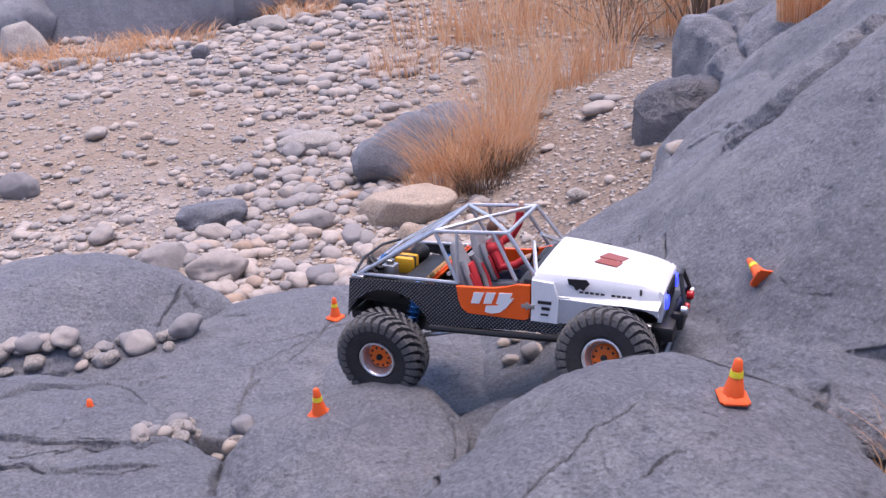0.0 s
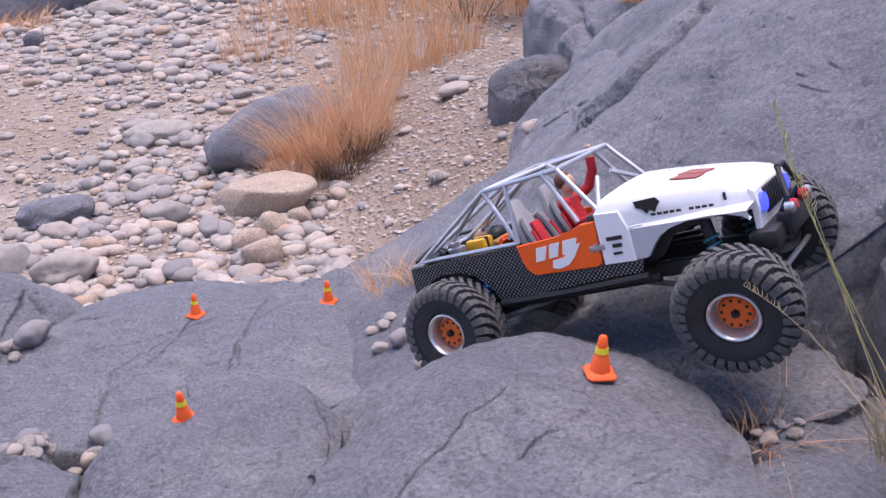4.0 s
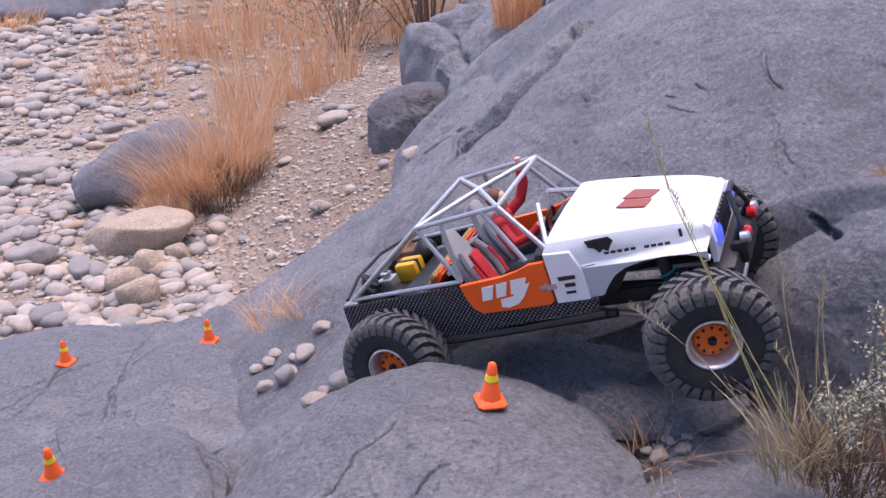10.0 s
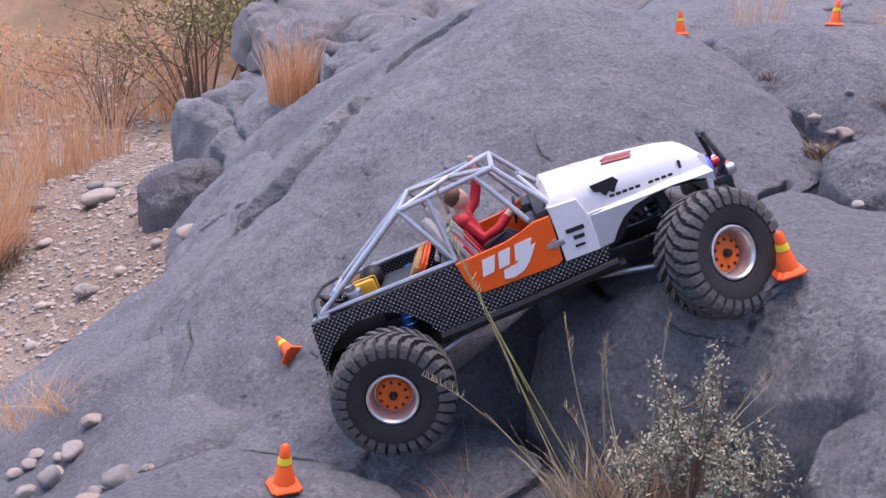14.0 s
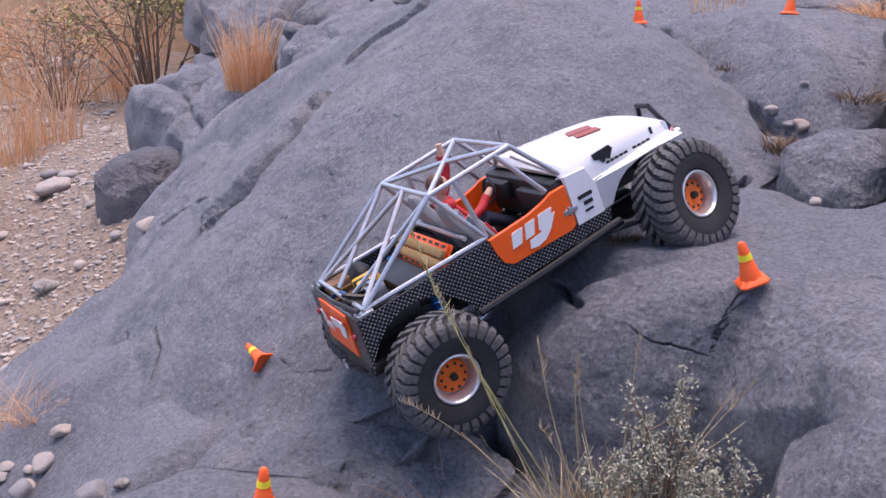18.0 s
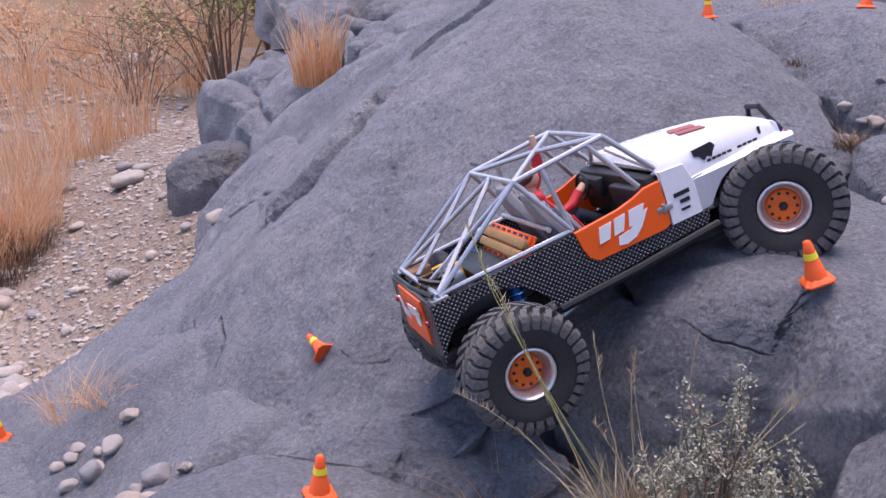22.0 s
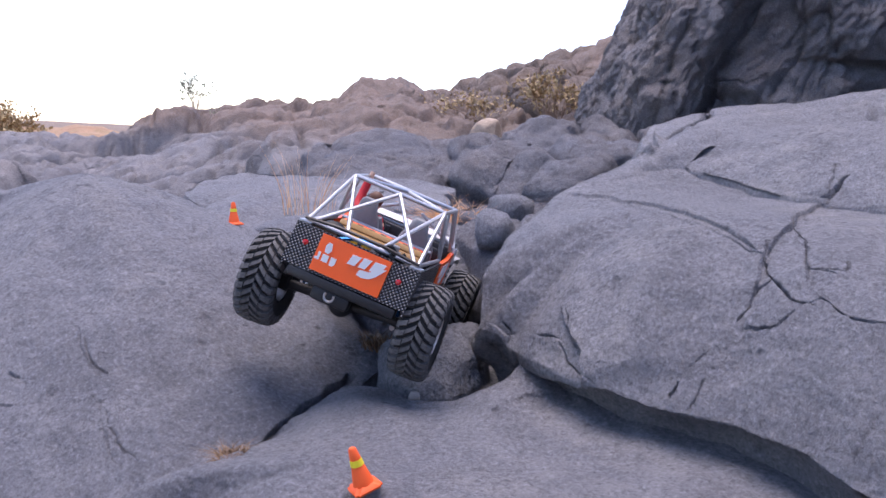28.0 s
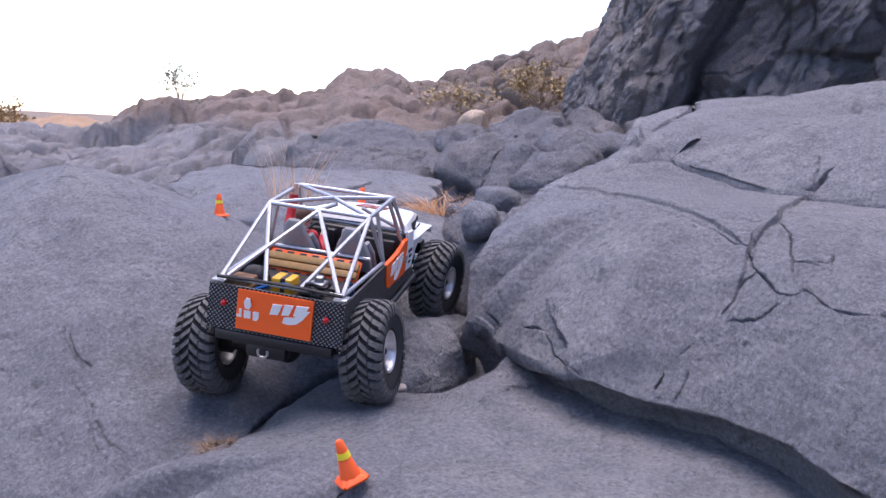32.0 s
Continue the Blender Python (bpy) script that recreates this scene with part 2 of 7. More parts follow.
CLIFF_ROCK = rock_material("brown_blue_cliff_rock", (0.150, 0.148, 0.168), (0.225, 0.222, 0.242), (0.290, 0.282, 0.295), (0.20, 0.155, 0.130), 0.55, 1.4, vein=0.03)
GRAVEL = gravel_material()
PEBBLES = varied("pebble_stone", ((0.0, (0.26, 0.245, 0.24)), (0.2, (0.35, 0.315, 0.29)), (0.5, (0.43, 0.37, 0.325)), (0.8, (0.53, 0.45, 0.385)), (1.0, (0.43, 0.30, 0.21))), 0.85, "island", 0.5)
STONES = varied("wash_stone", ((0.0, (0.22, 0.21, 0.215)), (0.3, (0.29, 0.27, 0.26)), (0.6, (0.37, 0.325, 0.29)), (0.85, (0.46, 0.385, 0.32)), (1.0, (0.33, 0.25, 0.20))), 0.85, "object", 0.6, 40)


def straw_material(name, stops, through=0.45):
    """Thin dry blades that let some light pass."""
    m = varied(name, stops, 0.75, "island")
    nt = m.node_tree
    b = nt.nodes["Principled BSDF"]
    t = nt.nodes.new("ShaderNodeBsdfTranslucent")
    nt.links.new(b.inputs["Base Color"].links[0].from_socket, t.inputs["Color"])
    mx = nt.nodes.new("ShaderNodeMixShader")
    mx.inputs["Fac"].default_value = through
    nt.links.new(b.outputs["BSDF"], mx.inputs[1])
    nt.links.new(t.outputs["BSDF"], mx.inputs[2])
    nt.links.new(mx.outputs["Shader"], nt.nodes["Material Output"].inputs["Surface"])
    return m


STRAW = straw_material("dry_straw", ((0.0, (0.64, 0.31, 0.15)), (0.45, (0.82, 0.48, 0.26)), (1.0, (0.90, 0.66, 0.45))))
STALK = varied("dry_stalk", ((0.0, (0.40, 0.33, 0.19)), (0.6, (0.52, 0.44, 0.27)), (1.0, (0.33, 0.19, 0.13))), 0.7, "island")
GREEN_STALK = varied("green_stalk", ((0.0, (0.40, 0.39, 0.13)), (1.0, (0.52, 0.47, 0.22))), 0.7, "island")
SAGE = varied("sage_leaf", ((0.0, (0.25, 0.255, 0.18)), (0.6, (0.39, 0.385, 0.285)), (1.0, (0.50, 0.475, 0.365))), 0.8, "island")
OLIVE = varied("olive_leaf", ((0.0, (0.24, 0.22, 0.08)), (0.6, (0.42, 0.36, 0.14)), (1.0, (0.56, 0.44, 0.20))), 0.8, "island")
DRY_OLIVE = varied("dry_olive_leaf", ((0.0, (0.30, 0.20, 0.10)), (0.6, (0.46, 0.33, 0.17)), (1.0, (0.58, 0.46, 0.25))), 0.8, "island")
GREEN_LEAF = varied("yellow_green_leaf", ((0.0, (0.20, 0.19, 0.05)), (0.6, (0.34, 0.32, 0.09)), (1.0, (0.45, 0.38, 0.14))), 0.8, "island")
TWIG = plain("twig_bark", (0.20, 0.13, 0.09), 0.85, grain=0.4)
BROWN_MAT = varied("brown_litter", ((0.0, (0.13, 0.08, 0.05)), (0.6, (0.24, 0.15, 0.09)), (1.0, (0.36, 0.25, 0.15))), 0.9, "island")

EARTH = rock_material("orange_earth", (0.34, 0.185, 0.10), (0.46, 0.27, 0.155), (0.50, 0.33, 0.21), (0.26, 0.21, 0.10), 0.7, 1.5, veins=0.0)

# ---- shaping helpers ----
def lattice(p, seed):
    """Smooth value noise in -1..1 at the rows of p."""
    i = np.floor(p).astype(np.int64)
    f = p - i
    f = f * f * (3 - 2 * f)
    out = np.zeros(len(p))
    for dx in (0, 1):
        for dy in (0, 1):
            for dz in (0, 1):
                h = (i[:, 0] + dx) * 374761393 + (i[:, 1] + dy) * 668265263 + (i[:, 2] + dz) * 2147483647 + seed * 974711
                h = (h ^ (h >> 13)) * 1274126177
                h = ((h ^ (h >> 16)) & 0xFFFF) / 32767.5 - 1
                wx = f[:, 0] if dx else 1 - f[:, 0]
                wy = f[:, 1] if dy else 1 - f[:, 1]
                wz = f[:, 2] if dz else 1 - f[:, 2]
                out += h * wx * wy * wz
    return out


def rough_noise(p, scale, octaves, seed, gain=0.5):
    out, amp = np.zeros(len(p)), 1.0
    for k in range(octaves):
        out += amp * lattice(p * scale * 2.03 ** k + 17.3 * k, seed + k)
        amp *= gain
    return out


def mesh_from(name, verts, faces, mat, smooth=True):
    me = bpy.data.meshes.new(name)
    v = np.asarray(verts, np.float32)
    f = np.asarray(faces, np.int32)
    k = f.shape[1]
    me.vertices.add(len(v))
    me.vertices.foreach_set("co", v.ravel())
    me.loops.add(f.size)
    me.loops.foreach_set("vertex_index", f.ravel())
    me.polygons.add(len(f))
    me.polygons.foreach_set("loop_start", np.arange(0, f.size, k, dtype=np.int32))
    me.polygons.foreach_set("use_smooth", np.full(len(f), smooth, bool))
    me.materials.append(mat)
    me.update(calc_edges=True)
    me.validate()
    return me


def grid_faces(rows, cols, wrap=False):
    r, c = np.meshgrid(np.arange(rows - 1), np.arange(cols if wrap else cols - 1), indexing="ij")
    n = (c + 1) % cols
    return np.stack([r * cols + c, (r + 1) * cols + c, (r + 1) * cols + n, r * cols + n], -1).reshape(-1, 4)


FISSURES = []


def crack(width, depth, *line):
    """Notes a fissure in the rock along a broken line."""
    FISSURES.append((np.array(line), width, depth))


STEPS = []


def lip(height, reach, *line):
    """Notes a step in the rock: the layer to the left of the line, seen from outside, stands proud of the other."""
    STEPS.append((np.array(line), height, reach))


def beside(p, line, n):
    """The signed distance from points to a broken line on the surface whose normals are n: positive to its left; and how far along its ends it has faded."""
    best, sign, fade = np.full(len(p), 9.0), np.ones(len(p)), np.zeros(len(p))
    last = len(line) - 2
    for k, (a, b) in enumerate(zip(line[:-1], line[1:])):
        s = ((p - a) @ (b - a)) / max((b - a) @ (b - a), 1e-9)
        d = p - a - np.clip(s, 0, 1)[:, None] * (b - a)
        off = (d * n).sum(1)
        far = np.where(np.abs(off) < 0.06, np.linalg.norm(d - 0.9 * off[:, None] * n, axis=1), 9.0)
        side = (np.cross(b - a, d) * n).sum(1)
        near = far < best
        sign = np.where(near, np.where(side >= 0, 1.0, -1.0), sign)
        out = np.maximum(-s if k == 0 else -1, s - 1 if k == last else -1)
        fade = np.where(near, np.maximum(out, 0) * np.linalg.norm(b - a), fade)
        best = np.minimum(best, far)
    return best * sign, fade


def to_lines(p, line, n):
    """The distance from points to a broken line, measured along the surface whose normals are n."""
    best = np.full(len(p), 9.0)
    for a, b in zip(line[:-1], line[1:]):
        s = np.clip(((p - a) @ (b - a)) / max((b - a) @ (b - a), 1e-9), 0, 1)
        d = p - a - s[:, None] * (b - a)
        off = (d * n).sum(1)
        best = np.minimum(best, np.where(np.abs(off) < 0.05, np.linalg.norm(d - 0.9 * off[:, None] * n, axis=1), 9.0))
    return best


def cells(x, y, size, seed):
    """Distances to the nearest and second nearest of scattered points, in cells."""
    u, v = x / size, y / size
    iu, iv = np.floor(u).astype(np.int64), np.floor(v).astype(np.int64)
    d1, d2 = np.full(len(x), 9.0), np.full(len(x), 9.0)
    for du in (-1, 0, 1):
        for dv in (-1, 0, 1):
            h = (iu + du) * 73856093 ^ (iv + dv) * 19349663 ^ seed * 83492791
            h = (h ^ (h >> 13)) * 1274126177
            ju, jv = ((h >> 3) & 1023) / 1023, ((h >> 15) & 1023) / 1023
            d = np.hypot(u - iu - du - ju, v - iv - dv - jv)
            d2 = np.where(d < d1, d1, np.minimum(d2, d))
            d1 = np.minimum(d1, d)
    return d1, d2


def slabs(x, y, size, seed):
    """Jointed plates: distances to the two nearest of scattered points, and each plate's own tilt."""
    u, v = x / size, y / size
    iu, iv = np.floor(u).astype(np.int64), np.floor(v).astype(np.int64)
    d1, d2, tilt = np.full(len(x), 9.0), np.full(len(x), 9.0), np.zeros(len(x))
    for du in (-1, 0, 1):
        for dv in (-1, 0, 1):
            h = (iu + du) * 73856093 ^ (iv + dv) * 19349663 ^ seed * 83492791
            h = (h ^ (h >> 13)) * 1274126177
            ju, jv = ((h >> 3) & 1023) / 1023, ((h >> 15) & 1023) / 1023
            a, b = u - iu - du - ju, v - iv - dv - jv
            d = np.hypot(a, b)
            own = (((h >> 5) & 255) / 127.5 - 1) * a + (((h >> 9) & 255) / 127.5 - 1) * b + 0.5 * (((h >> 12) & 255) / 127.5 - 1)
            tilt = np.where(d < d1, own, tilt)
            d2 = np.where(d < d1, d1, np.minimum(d2, d))
            d1 = np.minimum(d1, d)
    return d1, d2, tilt


def dome(top, rim, p, rough, seed, sectors, rings, skirt=0.5, joints=None, flare=0.12):
    """A rounded rock over an uneven rim: its height falls from the top to the rim, then steeply below it."""
    top = np.array(top)
    off = np.array(rim)[:, :2] - top[:2]
    ang = np.arctan2(off[:, 1], off[:, 0])
    order = np.argsort(ang)
    ang, rad, hgt = ang[order], np.linalg.norm(off, axis=1)[order], np.array(rim)[order, 2]
    th = np.linspace(-math.pi, math.pi, sectors, endpoint=False)
    th = th - 0.62 * np.sin(th - math.atan2(-top[1], -top[0]))
    wrap = lambda a, pad=0: np.concatenate([a[-3:] - pad, a, a[:3] + pad])
    turn = (th - ang[0]) % (2 * math.pi) + ang[0]
    R = np.interp(turn, wrap(ang, 2 * math.pi), wrap(rad))
    Z = np.interp(turn, wrap(ang, 2 * math.pi), wrap(hgt))
    w = max(2, sectors // 90)
    kern = np.hanning(2 * w + 3)
    kern /= kern.sum()
    soft = lambda a: np.convolve(np.concatenate([a[-w - 1:], a, a[:w + 1]]), kern, "valid")
    R, Z = soft(R), soft(Z)
    s = np.concatenate([np.linspace(0.00002, 1, rings) ** 0.8, 1 + np.linspace(0.01, 0.35, max(6, rings // 8))])
    S, TH = np.meshgrid(s, th, indexing="ij")
    RR = np.minimum(S, 1) * R + flare * R * np.clip((S - 1) / 0.35, 0, 1) ** (0.8 if flare > 0 else 0.35)
    z = Z + (top[2] - Z) * (1 - np.minimum(S, 1) ** p) - np.maximum(S - 1, 0) * (skirt + p * (top[2] - Z))
    P = np.stack([top[0] + RR * np.cos(TH), top[1] + RR * np.sin(TH), z + 0 * RR], -1)
    du = np.gradient(P, axis=0)
    dv = np.roll(P, -1, 1) - np.roll(P, 1, 1)
    n = np.cross(du, dv)
    n *= np.sign(n[2:6, :, 2].mean())
    n /= np.linalg.norm(n, axis=-1, keepdims=True) + 1e-9
    flat, nn = P.reshape(-1, 3), n.reshape(-1, 3)
    size = max(R.mean(), 0.05)
    d = rough * rough_noise(flat, 0.9 / size, 3, seed) + 0.35 * rough * rough_noise(flat, 5.0 / size, 4, seed + 9)
    d += 0.0028 * rough_noise(flat, 24.0, 4, seed + 5, 0.55) + 0.12 * rough * np.minimum(0, rough_noise(flat, 9.0 / size, 3, seed + 7))
    if joints:
        wob = 0.12 * joints[0] * rough_noise(flat, 2.0 / joints[0], 3, seed + 61)
        d1, d2 = cells(flat[:, 0] + 0.5 * flat[:, 2] + wob, flat[:, 1] - 0.8 * flat[:, 2] + wob, joints[0], seed)
        d += joints[1] * (1 - np.exp(-(d2 - d1) * 9) - 0.5 * d1 - 0.4) + 0.4 * joints[1] * rough_noise(flat, 1.6 / joints[0], 5, seed + 63, 0.6)
    fade = np.minimum(1, S.reshape(-1) * 4)
    flat = flat + nn * (d * fade)[:, None]
    low, high = flat.min(0) - 0.05, flat.max(0) + 0.05
    for line, height, reach in STEPS:
        if (line.max(0) < low).any() or (line.min(0) > high).any():
            continue
        close = np.nonzero(((flat > line.min(0) - 3 * reach) & (flat < line.max(0) + 3 * reach)).all(1))[0]
        if not len(close):
            continue
        q = flat[close]
        wob = q + 0.008 * np.stack([rough_noise(q, 9, 4, seed + 71, 0.6), rough_noise(q, 9, 4, seed + 73, 0.6), rough_noise(q, 9, 4, seed + 79, 0.6)], -1)
        gap, fade = beside(wob, line, nn[close])
        rise = np.where(gap > 0, np.exp(-gap / reach), 0.0) * np.clip(gap / 0.002, 0, 1) ** 0.6
        flat[close] += nn[close] * (height * rise * np.exp(-(fade / 0.02) ** 2))[:, None]
    for line, width, depth in FISSURES:
        if (line.max(0) < low).any() or (line.min(0) > high).any():
            continue
        close = np.nonzero(((flat > line.min(0) - 0.06) & (flat < line.max(0) + 0.06)).all(1))[0]
        if not len(close):
            continue
        q = flat[close]
        wob = q + 0.0045 * np.stack([rough_noise(q, 16, 5, seed + 31, 0.7), rough_noise(q, 16, 5, seed + 47, 0.7), rough_noise(q, 16, 5, seed + 53, 0.7)], -1)
        k = to_lines(wob, line, nn[close]) / (0.48 * width * (1 + 0.6 * rough_noise(q, 18, 2, seed + 5)))
        flat[close] -= nn[close] * (depth * np.exp(-np.abs(k) ** 2.6) * (0.75 + 0.45 * rough_noise(q, 15, 2, seed + 3)))[:, None]
    return flat, grid_faces(len(s), sectors, True)


def rock(name, label, top, rim, p, rough, seed=1, sectors=260, rings=110, mat=None, category="rock", skirt=0.5, kind="", group="", joints=None, flare=0.12):
    v, f = dome(top, rim, p, rough, seed, sectors, rings, skirt, joints, flare)
    v = v - np.array(top)
    ob = new(name, mesh_from(name, v, f, mat or ROCK))
    ob.location = top
    return tagged(ob, label, category, group, kind)


DENSE = {"big_slope": (1000, 460), "front_dome": (560, 240), "ledge": (640, 260), "right_boulder": (900, 420), "split_block": (360, 170), "middle_slab": (420, 180), "left_low_slab": (320, 140), "front_low_slab": (320, 130), "slope_shoulder": (320, 130),
         "cone_slab": (320, 130), "low_dome": (420, 170), "wedge_rock": (300, 120), "cone_dome": (300, 130), "near_slab": (320, 130), "middle_hump": (320, 130), "left_rock": (300, 120), "upper_slab": (420, 180)}
JOINTED = {"mid_boulder_a": (0.5, 0.05), "mid_boulder_b": (0.4, 0.05), "mid_boulder_c": (0.35, 0.06), "brown_knoll": (0.4, 0.08), "far_outcrop": (0.4, 0.06), "low_outcrop": (0.35, 0.035), "shoulder_knob": (0.3, 0.03)}
UNDERCUT = {"right_boulder": -0.25, "ledge": 0.06, "front_dome": 0.0, "split_block": 0.02}
# ---- the wash: one sheet of gravel to the horizon ----
def wash_height(x, y):
    """Gravel level: the wash dips gently, banks rise far behind and towards the hill."""
    p = np.stack([x, y, 0 * x], -1)
    z = 0.05 * rough_noise(p, 0.45, 3, 71) + 0.012 * rough_noise(p, 3.0, 3, 75)
    z += 0.10 * np.clip((y - 2.0) / 3.0, 0, 1.5)
    z += 0.10 * np.clip((y - 5.5) / 4.0, 0, 1)
    z += 0.36 * np.clip((x - 0.1) / 0.8, 0, 1) * np.clip((4.6 - y) / 2.0, 0, 1)
    return z


def wash():
    u = np.linspace(-1, 1, 420)
    a = np.sign(u) * (np.abs(u) * 5 + 60 * np.abs(u) ** 5)
    X, Y = np.meshgrid(a, a + 2.5, indexing="ij")
    x, y = X.ravel(), Y.ravel()
    v = np.stack([x, y, wash_height(x, y)], -1)
    ob = new("ground", mesh_from("ground", v, grid_faces(420, 420), GRAVEL))
    return tagged(ob, "pale gravel and sand of a dry wash", "ground", kind="structure")


wash()


def bedrock():
    """The solid rock under the boulders, climbing from the wash."""
    nx, ny = 260, 200
    X, Y = np.meshgrid(np.linspace(-2.0, 2.6, nx), np.linspace(-0.8, 3.0, ny), indexing="ij")
    x, y = X.ravel(), Y.ravel()
    z = np.interp(x, (-1.6, -1.2, -0.6, -0.2, 0.0, 0.2, 0.4, 0.6, 0.8, 1.0, 1.4, 1.8, 2.6), (-0.1, 0.03, 0.10, 0.16, 0.19, 0.28, 0.37, 0.43, 0.50, 0.56, 0.62, 0.66, 0.66))
    fill = np.interp(x, (-1.6, -1.0, -0.6, -0.4, 0.0, 0.2, 0.5), (0.0, 0.05, 0.06, 0.10, 0.085, 0.03, 0.0))
    z += fill * np.clip((1.10 - y) / 0.12, 0, 1)
    z += np.interp(x, (0.85, 1.0, 1.3, 1.6), (0.0, 0.085, 0.07, 0.0)) * np.clip((1.15 - y) / 0.2, 0, 1) * np.clip((y - 0.45) / 0.12, 0, 1)
    z += np.interp(x, (-0.1, 0.05, 0.3, 0.45), (0.0, 0.055, 0.055, 0.0)) * np.clip((1.45 - y) / 0.1, 0, 1) * np.clip((y - 0.9) / 0.1, 0, 1)
    edge = np.interp(x, (-2.0, -1.2, -0.4, 0.1, 0.4, 0.8, 1.5, 2.6), (1.6, 1.75, 1.82, 1.62, 1.7, 2.0, 2.4, 2.8))
    z -= 1.6 * np.clip(y - edge, 0, 1) + 0.9 * np.clip(0.25 - y, 0, 1)
    p = np.stack([x, y, z], -1)
    z += 0.02 * rough_noise(p, 4.0, 4, 211)
    v = np.stack([x, y, z], -1)
    ob = new("bedrock", mesh_from("bedrock", v, grid_faces(nx, ny), ROCK))
    return tagged(ob, "grey bedrock beneath the boulders", "bedrock", kind="structure")


def hill():
    """The jointed rock hillside behind the course, in rings round the course; its crest rises to the east."""
    na, nr = 720, 300
    az = np.linspace(20, 118, na)
    r = 1.9 + 7.6 * np.linspace(0, 1, nr) ** 1.35
    A, R = np.meshgrid(az, r, indexing="ij")
    a, r = A.ravel(), R.ravel()
    x, y = r * np.sin(np.radians(a)), r * np.cos(np.radians(a))
    crest = np.interp(a, (20, 26, 31, 35, 39.5, 42, 44, 48, 53, 54.5, 57, 58.5, 62, 67, 70, 78, 90, 118), (-2.6, -2.2, -1.5, -1.0, -0.7, -0.1, 0.8, 2.0, 2.1, 3.4, 3.5, 2.7, 2.7, 5.2, 6.2, 7.0, 7.5, 6.0))
    top = 1.0 + 7.0 * np.tan(np.radians(crest))
    k = np.clip((r - 1.9) / 5.1, 0, 1)
    low = np.interp(a, (20, 34, 45, 118), (0.15, 0.50, 0.62, 0.66))
    z = low + (top - low) * (0.25 * k + 0.75 * k ** 1.5)
    z -= 0.5 * np.clip(r - 7.0, 0, 3)
    p = np.stack([x, y, z], -1)
    wx, wy = x + 0.16 * rough_noise(p, 1.3, 4, 301), y + 0.16 * rough_noise(p, 1.3, 4, 302)
    along, across = 0.5 * (0.80 * wx - 0.6 * wy), 0.6 * wx + 0.80 * wy
    grow = np.minimum(1, (r - 1.6) / 1.6)
    for size, tilt, gap, seed in ((0.62, 0.15, 0.13, 5), (0.27, 0.060, 0.065, 8), (0.12, 0.020, 0.026, 11)):
        d1, d2, own = slabs(along, across, size, seed)
        z += grow * (tilt * np.clip(own, -0.9, 0.9) - 0.02 * size * d1 ** 2 - gap * np.exp(-((d2 - d1) / 0.065) ** 1.3))
    z -= 0.02
    z += (0.010 + 0.03 * k) * rough_noise(p, 4.0, 6, 305, 0.62)
    v = np.stack([x, y, z], -1)
    ob = new("rock_hillside", mesh_from("rock_hillside", v, grid_faces(na, nr), ROCK_WARM))
    return tagged(ob, "jointed brown-grey rock hillside", "hillside", kind="structure")


def far_bank():
    """The orange earth bank and hill far behind the wash."""
    nx, ny = 240, 200
    X, Y = np.meshgrid(np.linspace(-9, 16, nx), 4.6 + 25.4 * np.linspace(0, 1, ny) ** 1.6, indexing="ij")
    x, y = X.ravel(), Y.ravel()
    p = np.stack([x, y, 0 * x], -1)
    foot = np.interp(x, (-9, -0.5, 0.8, 4.5, 9), (7.4, 7.2, 5.3, 5.3, 7.4)) + 0.3 * np.sin(1.7 * x)
    z = -0.15 + 1.05 * np.clip((y - foot) / 9.0, 0, 1) - 0.05 * np.clip(y - 20, 0, 20)
    z += 0.55 * np.clip((y - foot) / 2.2, 0, 1) * np.interp(x, (-1, 1, 4.5, 7), (0, 1, 1, 0)) * np.clip((14 - y) / 6, 0, 1)
    z -= 0.34 * np.clip((np.degrees(np.arctan2(x, y)) - 29) / 3, 0, 1) * np.clip((y - 6) / 6, 0, 1)
    z += 0.16 * rough_noise(p, 0.5, 5, 401) * np.clip((y - foot + 0.5) / 2, 0, 1) + 0.03 * rough_noise(p, 2.5, 4, 402)
    v = np.stack([x, y, z], -1)
    ob = new("earth_bank", mesh_from("earth_bank", v, grid_faces(nx, ny), EARTH))
    return tagged(ob, "orange earth bank with dry scrub", "bank", kind="structure")


bedrock()
hill()
far_bank()

